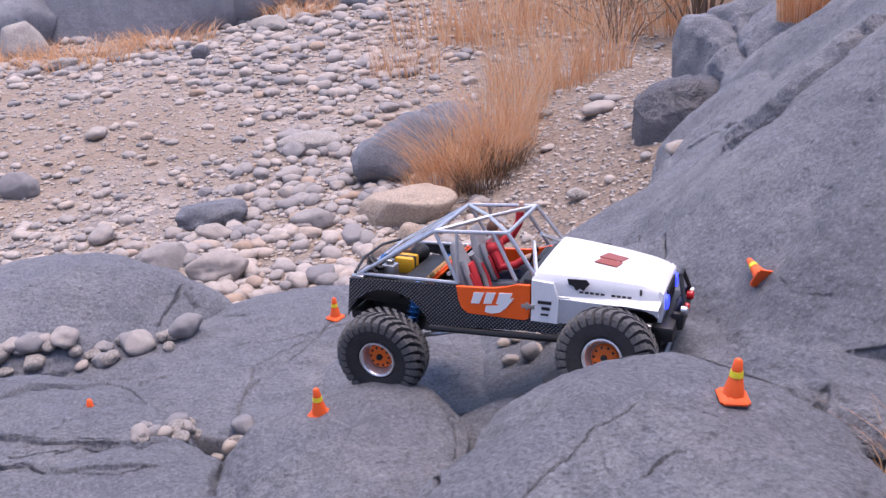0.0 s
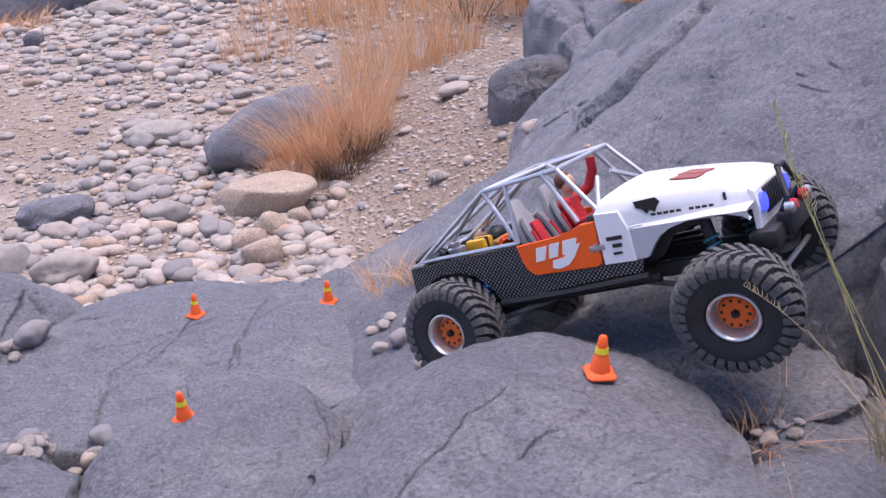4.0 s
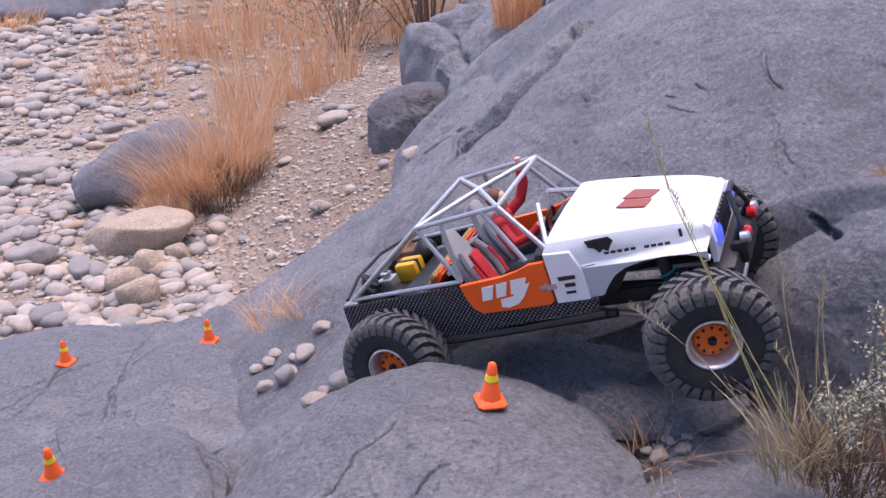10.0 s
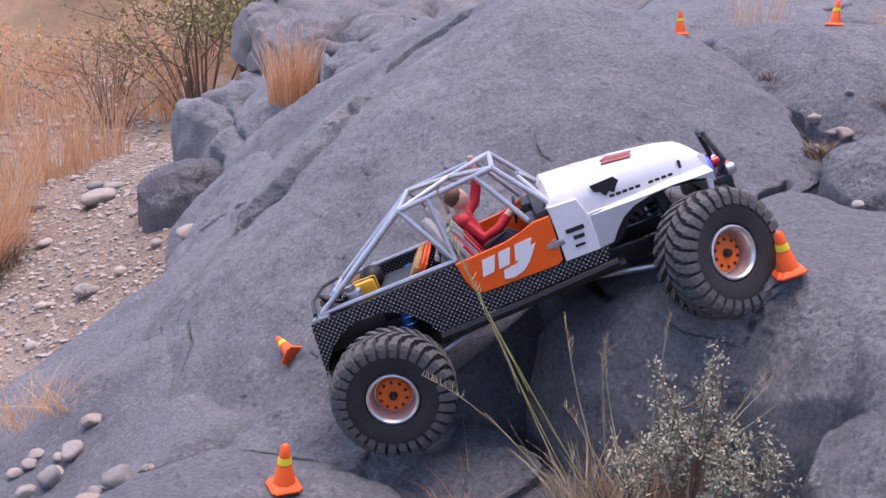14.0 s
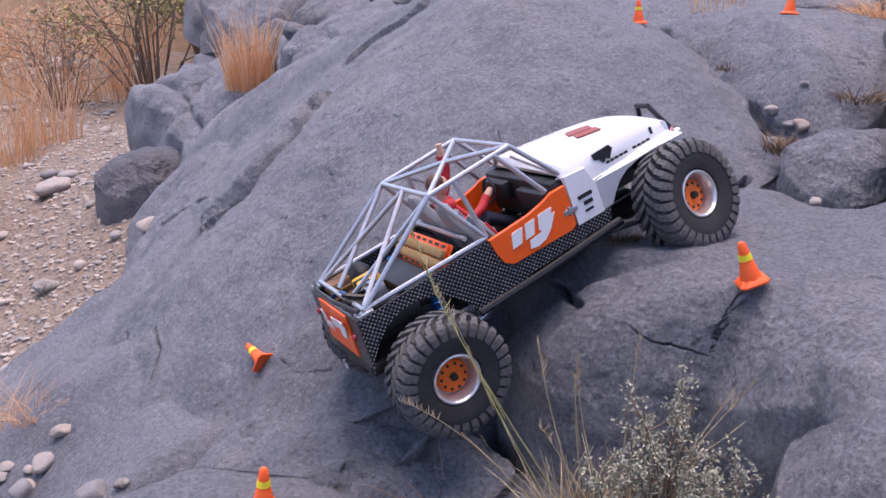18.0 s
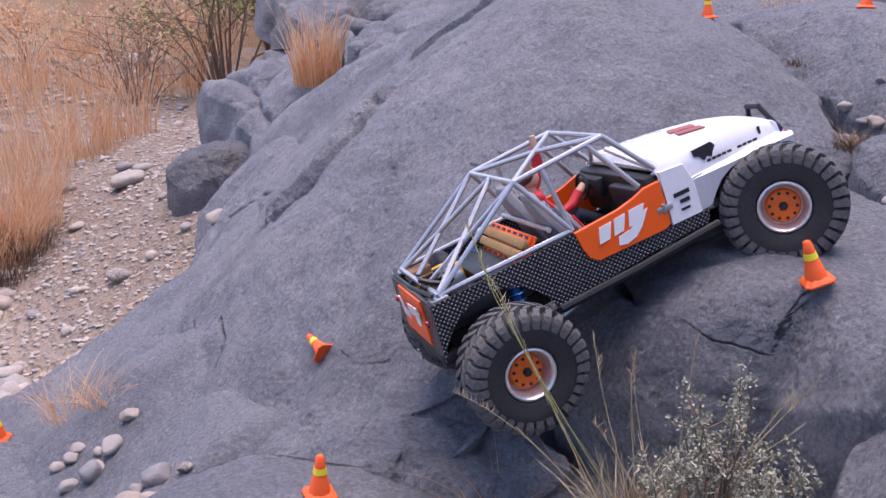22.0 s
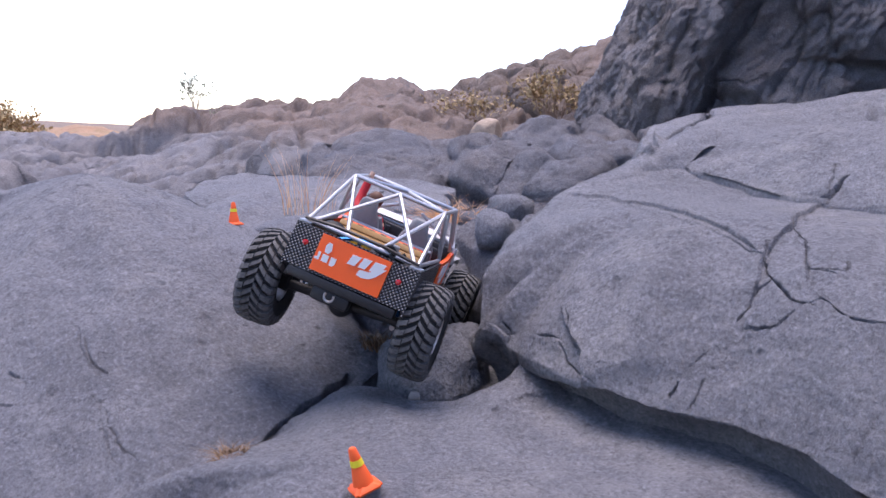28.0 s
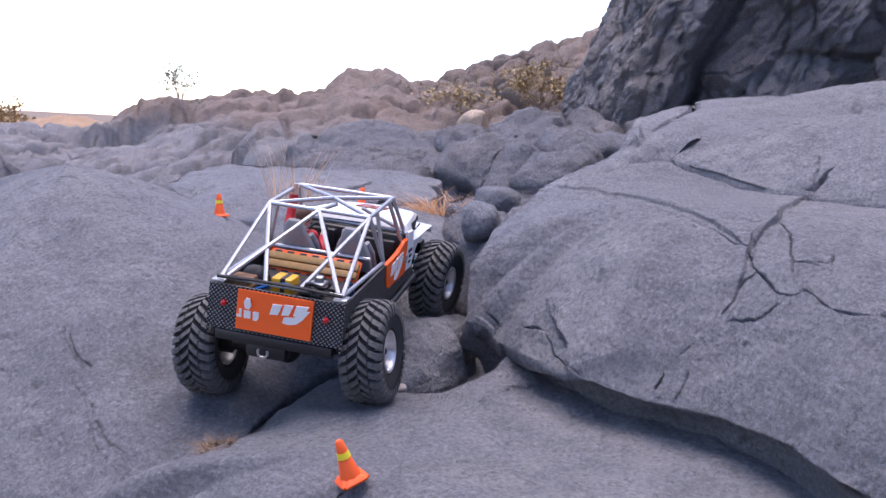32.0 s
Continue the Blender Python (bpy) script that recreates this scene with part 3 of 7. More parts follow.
def cliff():
    """The tall rock face that closes the gully, with a dark cleft."""
    plan = np.array([(4.9, 2.0), (4.25, 1.74), (3.60, 1.46), (3.22, 1.22), (3.08, 1.10), (3.05, 0.98), (3.09, 0.945), (3.26, 0.940), (3.27, 0.915), (3.15, 0.880), (3.17, 0.62), (3.20, 0.46), (3.30, 0.40), (3.12, 0.20), (2.95, -0.5), (2.6, -1.3)])
    run = np.concatenate([[0], np.cumsum(np.linalg.norm(np.diff(plan, axis=0), axis=1))])
    nu, nv = 700, 320
    U, H = np.meshgrid(np.linspace(0, run[-1], nu), np.linspace(0, 1, nv), indexing="ij")
    u, h = U.ravel(), 0.55 + 2.7 * H.ravel()
    x, y = np.interp(u, run, plan[:, 0]), np.interp(u, run, plan[:, 1])
    x2, y2 = np.interp(u + 0.12, run, plan[:, 0]), np.interp(u + 0.12, run, plan[:, 1])
    n = np.stack([y2 - y, x - x2], -1)
    n /= np.linalg.norm(n, axis=1, keepdims=True) + 1e-6
    n[:, 0] -= 0.6
    n /= np.linalg.norm(n, axis=1, keepdims=True) + 1e-6
    p = np.stack([x, y, h], -1)
    wu, wh = u + 0.10 * rough_noise(p, 1.8, 4, 501), 0.55 * h + 0.5 * u + 0.10 * rough_noise(p, 1.8, 4, 502)
    d = 0.05 * rough_noise(p, 1.2, 3, 505) + 0.036 * rough_noise(p, 5.0, 6, 506, 0.66)
    for size, tilt, gap, seed in ((0.48, 0.07, 0.030, 15), (0.19, 0.025, 0.018, 18), (0.085, 0.009, 0.010, 21)):
        d1, d2, own = slabs(wu, wh, size, seed)
        d += tilt * np.clip(own, -0.8, 0.8) - gap * np.exp(-((d2 - d1) / 0.10) ** 1.5)
    lean = h - 0.9
    back = 0.55 * np.maximum(0, h - 1.26) * np.clip((3.6 - u) / 0.8, 0, 1)
    v = np.stack([x + n[:, 0] * d + 0.16 * lean + 0.22 * back, y + n[:, 1] * d - 0.19 * lean - 0.40 * back, h], -1)
    ob = new("cliff", mesh_from("cliff", v, grid_faces(nu, nv), CLIFF_ROCK))
    return tagged(ob, "tall blue-grey rock cliff with a dark cleft", "cliff", kind="structure")


cliff()


def canyon_wall():
    """An unseen plain rock wall, added behind the camera to cut light from there."""
    plan = np.array([(-5.2, 1.2), (-4.4, -0.8), (-2.8, -2.0), (-0.8, -2.6), (1.2, -2.7), (2.5, -2.4)])
    run = np.concatenate([[0], np.cumsum(np.linalg.norm(np.diff(plan, axis=0), axis=1))])
    nu, nv = 200, 80
    U, H = np.meshgrid(np.linspace(0, run[-1], nu), np.linspace(-0.2, 2.0, nv), indexing="ij")
    u, h = U.ravel(), H.ravel()
    x, y = np.interp(u, run, plan[:, 0]), np.interp(u, run, plan[:, 1])
    p = np.stack([x, y, h], -1)
    d1, d2, own = slabs(u + 0.2 * rough_noise(p, 1.2, 3, 521), h, 0.7, 25)
    d = 0.22 * rough_noise(p, 0.8, 4, 522) + 0.16 * np.clip(own, -0.8, 0.8) - 0.30 * h
    v = np.stack([x, y + d, h], -1)
    ob = new("canyon_wall", mesh_from("canyon_wall", v, grid_faces(nu, nv), ROCK_DARK))
    return tagged(ob, "unseen plain grey rock wall behind the camera, added to block light", "canyon wall", kind="structure")


canyon_wall()

crack(0.0018, 0.006, (1.437, 0.565, 0.922), (1.349, 0.487, 0.923), (1.240, 0.383, 0.921), (1.179, 0.318, 0.912), (1.158, 0.284, 0.900), (1.125, 0.240, 0.890))
crack(0.0024, 0.011, (1.630, 0.231, 1.003), (1.572, 0.229, 0.972), (1.500, 0.241, 0.933), (1.204, 0.227, 0.920), (1.152, 0.243, 0.901), (1.125, 0.243, 0.890), (1.081, 0.224, 0.870), (1.072, 0.236, 0.857), (1.054, 0.241, 0.839), (1.044, 0.246, 0.824))
crack(0.0020, 0.008, (1.204, 0.227, 0.920), (1.142, 0.197, 0.907), (1.083, 0.189, 0.887), (1.073, 0.159, 0.889))
crack(0.0024, 0.010, (1.079, 0.221, 0.871), (1.043, 0.195, 0.854), (1.037, 0.177, 0.854), (1.037, 0.164, 0.862), (1.008, 0.135, 0.853), (0.993, 0.098, 0.852), (0.987, 0.063, 0.853))
crack(0.0018, 0.008, (1.116, 0.574, 0.762), (1.113, 0.554, 0.747), (1.037, 0.454, 0.772), (1.013, 0.432, 0.755), (0.981, 0.390, 0.742))
crack(0.0018, 0.006, (1.065, 0.460, 0.798), (1.033, 0.441, 0.778), (0.999, 0.402, 0.763), (0.995, 0.384, 0.734))
crack(0.0036, 0.010, (0.991, 0.298, 0.761), (0.981, 0.305, 0.745), (1.001, 0.318, 0.718))
crack(0.0050, 0.014, (1.595, 0.208, 0.986), (1.557, 0.226, 0.954), (1.566, 0.250, 0.934))
crack(0.0080, 0.030, (3.413, 0.315, 1.239), (2.298, 0.239, 1.109), (1.809, 0.177, 1.081))
crack(0.0120, 0.030, (1.733, 0.577, 1.003), (1.899, 0.594, 1.038), (2.213, 0.594, 1.093), (3.382, 0.766, 1.181))
crack(0.0018, 0.003, (0.740, 0.959, 0.681), (0.713, 0.890, 0.653), (0.697, 0.847, 0.629), (0.637, 0.747, 0.634))
crack(0.0024, 0.004, (0.802, 1.055, 0.735), (0.777, 1.011, 0.716), (0.760, 0.960, 0.695))
crack(0.0030, 0.004, (0.714, 1.083, 0.693), (0.712, 1.051, 0.686), (0.723, 1.022, 0.686))
crack(0.0018, 0.005, (0.989, 0.295, 0.758), (1.015, 0.274, 0.792))
crack(0.0022, 0.008, (0.677, 0.508, 0.679), (0.658, 0.506, 0.657), (0.644, 0.511, 0.636))
crack(0.0020, 0.007, (0.001, 0.532, 0.496), (0.021, 0.546, 0.498), (0.049, 0.575, 0.504), (0.079, 0.606, 0.509), (0.111, 0.639, 0.512), (0.154, 0.666, 0.519))
crack(0.0020, 0.005, (0.177, 0.489, 0.513), (0.209, 0.505, 0.519), (0.250, 0.514, 0.517))
crack(0.0040, 0.010, (-0.084, 1.633, 0.180), (-0.137, 1.391, 0.230), (-0.167, 1.186, 0.270))
crack(0.0040, 0.008, (-0.263, 1.411, 0.230), (-0.347, 1.308, 0.232), (-0.355, 1.194, 0.239))
crack(0.0060, 0.006, (-0.124, 1.503, 0.223), (-0.185, 1.466, 0.230), (-0.245, 1.440, 0.232), (-0.303, 1.418, 0.232), (-0.409, 1.398, 0.233))
crack(0.0030, 0.008, (-0.048, 1.467, 0.243), (-0.134, 1.404, 0.229), (-0.145, 1.250, 0.258), (-0.139, 0.999, 0.357))
crack(0.0040, 0.012, (-0.610, 0.981, 0.305), (-0.559, 0.978, 0.308), (-0.508, 0.976, 0.311), (-0.413, 0.946, 0.332))
crack(0.0022, 0.008, (0.674, 0.502, 0.672), (0.652, 0.506, 0.643), (0.640, 0.508, 0.622), (0.637, 0.486, 0.600))
crack(0.0020, 0.006, (0.640, 0.507, 0.619), (0.610, 0.552, 0.623), (0.604, 0.578, 0.633))
crack(0.0240, 0.030, (0.500, 1.440, 0.525), (0.543, 1.420, 0.565), (0.589, 1.426, 0.605), (0.639, 1.440, 0.640), (0.684, 1.462, 0.665), (0.730, 1.490, 0.690))
crack(0.0070, 0.022, (0.535, 1.413, 0.563), (0.598, 1.426, 0.616), (0.650, 1.438, 0.649), (0.687, 1.451, 0.668))
crack(0.0140, 0.020, (0.956, 1.595, 0.779), (0.988, 1.559, 0.803), (1.038, 1.552, 0.834))
crack(0.0080, 0.012, (0.621, 1.795, 0.469), (0.607, 1.937, 0.402), (0.584, 2.009, 0.350))
crack(0.0050, 0.012, (0.302, 1.201, 0.392), (0.328, 1.238, 0.413), (0.348, 1.309, 0.425))
crack(0.0050, 0.012, (0.262, 1.285, 0.373), (0.282, 1.297, 0.384), (0.301, 1.331, 0.393), (0.329, 1.401, 0.385))
crack(0.0024, 0.004, (0.415, 0.994, 0.482), (0.413, 0.952, 0.482), (0.442, 0.907, 0.493))
crack(0.0070, 0.020, (0.636, 0.710, 0.623), (0.638, 0.702, 0.616), (0.609, 0.653, 0.633))
crack(0.0045, 0.010, (-0.554, 1.649, 0.253), (-0.557, 1.608, 0.240), (-0.574, 1.554, 0.230), (-0.561, 1.486, 0.228))
crack(0.0060, 0.012, (-0.541, 1.635, 0.239), (-0.518, 1.615, 0.215), (-0.452, 1.571, 0.212), (-0.401, 1.549, 0.225))
crack(0.0036, 0.008, (-0.299, 1.303, 0.235), (-0.269, 1.375, 0.232), (-0.227, 1.467, 0.233), (-0.207, 1.486, 0.233))
crack(0.0060, 0.010, (-0.352, 1.106, 0.266), (-0.352, 1.220, 0.235), (-0.323, 1.269, 0.236), (-0.283, 1.330, 0.236))
crack(0.0040, 0.009, (-0.698, 1.150, 0.303), (-0.659, 1.177, 0.298), (-0.575, 1.164, 0.299), (-0.545, 1.311, 0.225), (-0.497, 1.316, 0.228))
crack(0.0036, 0.010, (-0.645, 1.028, 0.305), (-0.556, 1.003, 0.310), (-0.475, 0.988, 0.308), (-0.426, 0.940, 0.332), (-0.388, 0.958, 0.326))
crack(0.0036, 0.010, (-0.619, 0.964, 0.302), (-0.570, 0.958, 0.307), (-0.505, 0.897, 0.332), (-0.434, 0.878, 0.340), (-0.402, 0.886, 0.339))
crack(0.0040, 0.010, (-0.544, 0.970, 0.311), (-0.511, 0.983, 0.309), (-0.461, 0.972, 0.316))
crack(0.0035, 0.007, (0.141, 0.572, 0.514), (0.163, 0.586, 0.516), (0.181, 0.588, 0.519))
crack(0.0030, 0.007, (0.325, 0.833, 0.442), (0.352, 0.821, 0.455), (0.368, 0.831, 0.454), (0.397, 0.869, 0.453))
crack(0.0018, 0.006, (1.080, 0.188, 0.886), (1.080, 0.148, 0.894), (1.095, 0.147, 0.902))
crack(0.0020, 0.006, (1.034, 0.234, 0.819), (1.021, 0.208, 0.825), (1.032, 0.188, 0.845))
crack(0.0016, 0.005, (0.901, 0.108, 0.740), (0.908, 0.101, 0.756), (0.922, 0.090, 0.782))
crack(0.0016, 0.005, (1.000, 0.265, 0.771), (0.979, 0.270, 0.750), (0.973, 0.274, 0.741))
lip(0.006, 0.10, (1.471, 0.615, 0.922), (1.442, 0.553, 0.924), (1.328, 0.450, 0.924), (1.232, 0.358, 0.921), (1.185, 0.301, 0.911), (1.149, 0.264, 0.893))
lip(0.007, 0.10, (1.077, 0.240, 0.860), (1.142, 0.243, 0.893), (1.200, 0.228, 0.918), (1.359, 0.232, 0.930), (1.563, 0.237, 0.955))
lip(0.006, 0.08, (0.999, 0.083, 0.850), (0.996, 0.118, 0.849), (1.037, 0.157, 0.864), (1.064, 0.182, 0.876), (1.080, 0.188, 0.886))
lip(0.010, 0.06, (1.073, 0.464, 0.801), (1.044, 0.443, 0.780), (1.013, 0.415, 0.762), (0.999, 0.401, 0.740))
lip(0.012, 0.05, (1.052, 0.460, 0.767), (1.116, 0.561, 0.749), (1.114, 0.586, 0.761))
lip(0.026, 0.09, (0.500, 1.440, 0.525), (0.543, 1.420, 0.565), (0.589, 1.426, 0.605), (0.639, 1.440, 0.640), (0.684, 1.462, 0.665), (0.760, 1.500, 0.700))
lip(0.014, 0.08, (0.900, 1.620, 0.740), (0.956, 1.595, 0.779), (0.988, 1.559, 0.803), (1.038, 1.552, 0.834))
lip(0.008, 0.10, (-0.283, 1.330, 0.236), (-0.323, 1.269, 0.236), (-0.352, 1.220, 0.235), (-0.352, 1.106, 0.266))
lip(0.007, 0.08, (-0.645, 1.028, 0.305), (-0.556, 1.003, 0.310), (-0.475, 0.988, 0.308), (-0.410, 0.960, 0.326))
lip(0.006, 0.08, (-0.619, 0.964, 0.302), (-0.570, 0.958, 0.307), (-0.505, 0.897, 0.332), (-0.402, 0.886, 0.339))
lip(0.006, 0.08, (-0.698, 1.150, 0.303), (-0.659, 1.177, 0.298), (-0.575, 1.164, 0.299), (-0.520, 1.200, 0.270))
crack(0.0130, 0.024, (-0.040, 1.062, 0.300), (-0.110, 1.078, 0.292), (-0.210, 1.058, 0.288), (-0.325, 0.985, 0.270))
crack(0.0120, 0.020, (-0.325, 0.985, 0.270), (-0.305, 0.840, 0.310), (-0.200, 0.690, 0.345))
crack(0.0080, 0.028, (0.724, 0.690, 0.666), (0.831, 0.742, 0.644), (0.891, 0.749, 0.655), (0.965, 0.751, 0.667), (1.022, 0.756, 0.674))
crack(0.0018, 0.004, (0.731, 0.929, 0.672), (0.716, 0.872, 0.649), (0.697, 0.819, 0.629), (0.636, 0.720, 0.630))
crack(0.0024, 0.006, (0.788, 1.014, 0.723), (0.770, 0.984, 0.707), (0.765, 0.950, 0.694))
crack(0.0024, 0.005, (0.669, 1.064, 0.664), (0.685, 1.018, 0.662))
crack(0.0036, 0.008, (0.677, 1.089, 0.674), (0.683, 1.073, 0.673))
crack(0.0036, 0.008, (0.712, 1.064, 0.688), (0.713, 1.035, 0.684))
crack(0.0048, 0.007, (0.625, 1.241, 0.640), (0.627, 1.231, 0.640))
crack(0.0036, 0.006, (0.735, 1.225, 0.718), (0.734, 1.207, 0.718))
crack(0.0040, 0.006, (0.946, 0.501, 0.690), (0.934, 0.488, 0.689))
crack(0.0042, 0.022, (-0.026, 0.983, 0.362), (-0.014, 0.926, 0.356), (-0.002, 0.878, 0.358), (-0.012, 0.837, 0.359), (-0.032, 0.640, 0.467), (-0.063, 0.612, 0.457))
crack(0.0030, 0.008, (0.276, 1.469, 0.335), (0.260, 1.265, 0.369), (0.263, 1.106, 0.399))


LOOKS = {"brown_knoll": ROCK_BROWN, "far_outcrop": ROCK_WARM, "mid_boulder_a": ROCK_DARK, "mid_boulder_b": ROCK_DARK, "mid_boulder_c": ROCK_DARK, "channel_rock": ROCK_DARK, "head_rock": ROCK_DARK}
SEEDS = iter(range(100, 2000, 13))


def boulder(plan, name, label, top, rim, p, rough):
    return rock(name, label, top, rim, p, rough, next(SEEDS), *DENSE.get(plan, (220, 90)), LOOKS.get(plan, ROCK), flare=UNDERCUT.get(plan, 0.12), joints=JOINTED.get(plan))


boulder("left_rock", "bedrock_hump", "smooth grey bedrock hump beside pale pebbles", (-0.75, 1.66, 0.31),
        ((-0.45, 1.68, 0.18), (-0.53, 1.56, 0.19), (-0.72, 1.38, 0.22), (-0.96, 1.37, 0.22), (-1.35, 1.50, 0.20), (-1.20, 1.95, 0.12), (-0.75, 2.00, 0.10), (-0.59, 1.86, 0.13)), 2.2, 0.010)
boulder("middle_slab", "rock_slab", "long smooth grey bedrock slab with shallow cracks", (-0.25, 1.41, 0.23),
        ((-0.09, 1.61, 0.19), (-0.15, 1.25, 0.235), (-0.30, 1.07, 0.245), (-0.37, 1.10, 0.235), (-0.60, 1.33, 0.21), (-0.78, 1.37, 0.20), (-0.92, 1.51, 0.18), (-0.59, 1.57, 0.16), (-0.46, 1.79, 0.14), (-0.25, 1.81, 0.14)), 3.5, 0.008)
boulder("cone_slab", "rock_slab", "smooth grey bedrock slab with a rounded end", (-0.05, 1.31, 0.26),
        ((0.11, 1.36, 0.21), (0.07, 1.11, 0.255), (-0.02, 1.07, 0.265), (-0.15, 1.09, 0.255), (-0.14, 1.38, 0.225), (-0.07, 1.57, 0.20), (0.02, 1.60, 0.19), (0.10, 1.50, 0.19)), 3.5, 0.006)
boulder("split_block", "split_block", "split grey bedrock block with a cone on top", (-0.14, 0.90, 0.366),
        ((-0.045, 1.050, 0.312), (-0.020, 0.985, 0.325), (0.002, 0.900, 0.335), (-0.004, 0.840, 0.343), (-0.035, 0.730, 0.370), (-0.09, 0.64, 0.39), (-0.19, 0.70, 0.36), (-0.29, 0.83, 0.31), (-0.325, 0.97, 0.275), (-0.21, 1.045, 0.300), (-0.11, 1.065, 0.310)), 5.0, 0.006)
boulder("front_dome", "rounded_boulder", "broad rounded grey boulder split by a hairline crack", (0.17, 0.69, 0.52),
        ((0.27, 0.76, 0.50), (0.18, 0.81, 0.49), (0.11, 0.85, 0.44), (0.00, 0.72, 0.44), (-0.07, 0.60, 0.46), (-0.12, 0.52, 0.46), (0.05, 0.30, 0.50), (0.22, 0.28, 0.52), (0.33, 0.52, 0.49), (0.36, 0.62, 0.47), (0.33, 0.72, 0.48)), 2.0, 0.007)
boulder("middle_hump", "bedrock_hump", "grey bedrock hump with a pale fleck", (0.38, 0.76, 0.47),
        ((0.37, 0.93, 0.42), (0.46, 0.90, 0.43), (0.51, 0.77, 0.46), (0.51, 0.63, 0.47), (0.46, 0.62, 0.46), (0.39, 0.66, 0.44), (0.36, 0.74, 0.44), (0.31, 0.84, 0.43)), 3.0, 0.007)
boulder("big_slope", "huge_boulder", "huge smooth grey boulder with pitted flanks", (1.085, 1.39, 0.915),
        ((0.30, 0.92, 0.40), (0.41, 1.85, 0.20), (0.63, 2.38, 0.16), (0.86, 2.67, 0.36), (1.30, 2.70, 0.50), (1.60, 2.00, 0.68), (1.55, 1.60, 0.75), (1.32, 1.14, 0.79), (1.20, 0.88, 0.73), (1.09, 0.74, 0.69), (1.04, 0.74, 0.67), (0.82, 0.73, 0.65), (0.66, 0.78, 0.62), (0.48, 0.79, 0.50), (0.35, 0.99, 0.41)), 1.32, 0.020)
boulder("slope_shoulder", "rock_shoulder", "long grey rock shoulder above the wash", (0.85, 2.05, 0.50),
        ((0.90, 1.93, 0.56), (0.81, 1.84, 0.51), (0.70, 1.86, 0.42), (0.56, 1.88, 0.32), (0.56, 2.19, 0.18), (0.59, 2.29, 0.26), (0.76, 2.47, 0.31), (0.90, 2.36, 0.53), (0.94, 2.14, 0.62)), 2.2, 0.012)
boulder("head_rock", "boulder", "rounded dark grey boulder at the edge of the wash", (0.72, 2.53, 0.405),
        ((0.585, 2.54, 0.33), (0.60, 2.47, 0.305), (0.69, 2.42, 0.30), (0.80, 2.46, 0.33), (0.86, 2.62, 0.37), (0.72, 2.68, 0.37)), 2.6, 0.012)
boulder("ledge", "rock_ledge", "flat grey bedrock ledge with a thin crack", (0.74, 0.48, 0.69),
        ((1.01, 0.73, 0.67), (0.985, 0.63, 0.67), (0.975, 0.56, 0.69), (1.02, 0.535, 0.70), (1.07, 0.515, 0.735), (1.14, 0.44, 0.73), (1.13, 0.35, 0.73), (1.13, 0.25, 0.73), (1.08, 0.12, 0.71), (0.98, 0.00, 0.67), (0.84, -0.04, 0.64), (0.62, 0.02, 0.62), (0.62, 0.38, 0.63), (0.62, 0.44, 0.60), (0.64, 0.50, 0.57), (0.66, 0.63, 0.54), (0.55, 0.64, 0.55), (0.59, 0.76, 0.56), (0.60, 0.81, 0.59), (0.69, 0.81, 0.60), (0.82, 0.73, 0.64)), 3.2, 0.006)
boulder("right_boulder", "cracked_boulder", "great cracked grey boulder with a dark undercut", (1.37, 0.31, 0.93),
        ((1.17, 0.64, 0.81), (1.11, 0.61, 0.77), (1.12, 0.63, 0.66), (1.14, 0.61, 0.70), (1.12, 0.56, 0.73), (1.00, 0.43, 0.74), (0.97, 0.37, 0.74), (0.97, 0.32, 0.73), (0.96, 0.23, 0.73), (0.92, 0.15, 0.73), (0.89, 0.11, 0.72), (0.80, -0.10, 0.68), (1.10, -0.50, 0.70), (1.90, -0.40, 0.95), (2.20, 0.10, 1.02), (1.91, 0.53, 1.06), (1.67, 0.61, 0.97), (1.43, 0.66, 0.90), (1.23, 0.64, 0.84)), 3.2, 0.010)
boulder("upper_slab", "rock_slab", "grey rock slab above the boulder", (1.96, 0.23, 1.07),
        ((1.79, 0.58, 0.995), (1.67, 0.40, 0.965), (1.54, 0.20, 0.935), (1.48, 0.01, 0.945), (1.91, -0.06, 1.11), (2.41, 0.13, 1.19), (2.36, 0.56, 1.12)), 2.6, 0.014)
boulder("low_dome", "low_rock", "low rounded grey rock close to a shrub", (0.62, 0.275, 0.668),
        ((0.625, 0.385, 0.61), (0.67, 0.375, 0.63), (0.73, 0.34, 0.64), (0.71, 0.10, 0.62), (0.53, -0.02, 0.60), (0.47, 0.09, 0.58), (0.515, 0.24, 0.575)), 2.2, 0.010)
boulder("toe_rock", "rock_step", "low grey rock step at the foot of the slope", (0.42, 0.86, 0.44),
        ((0.52, 0.85, 0.46), (0.51, 0.97, 0.42), (0.42, 1.05, 0.39), (0.34, 1.04, 0.37), (0.33, 0.79, 0.43), (0.42, 0.72, 0.47)), 3.0, 0.006)
boulder("flat_slab", "rock_slab", "flat blue-grey slab between boulders", (0.46, 0.60, 0.45),
        ((0.38, 0.62, 0.43), (0.43, 0.66, 0.43), (0.55, 0.64, 0.45), (0.53, 0.56, 0.46), (0.44, 0.57, 0.45)), 5.0, 0.004)
boulder("hollow_lump", "rock_lump", "small grey rock lump in a hollow", (0.48, 0.95, 0.44),
        ((0.45, 1.01, 0.40), (0.50, 1.04, 0.42), (0.55, 0.97, 0.45), (0.53, 0.91, 0.44), (0.47, 0.93, 0.41)), 2.5, 0.005)
boulder("hollow_ledge", "rock_lip", "grey rock lip over a dark hollow", (0.55, 0.85, 0.50),
        ((0.51, 0.90, 0.44), (0.54, 0.93, 0.46), (0.60, 0.90, 0.49), (0.59, 0.79, 0.51), (0.56, 0.81, 0.48)), 3.0, 0.005)
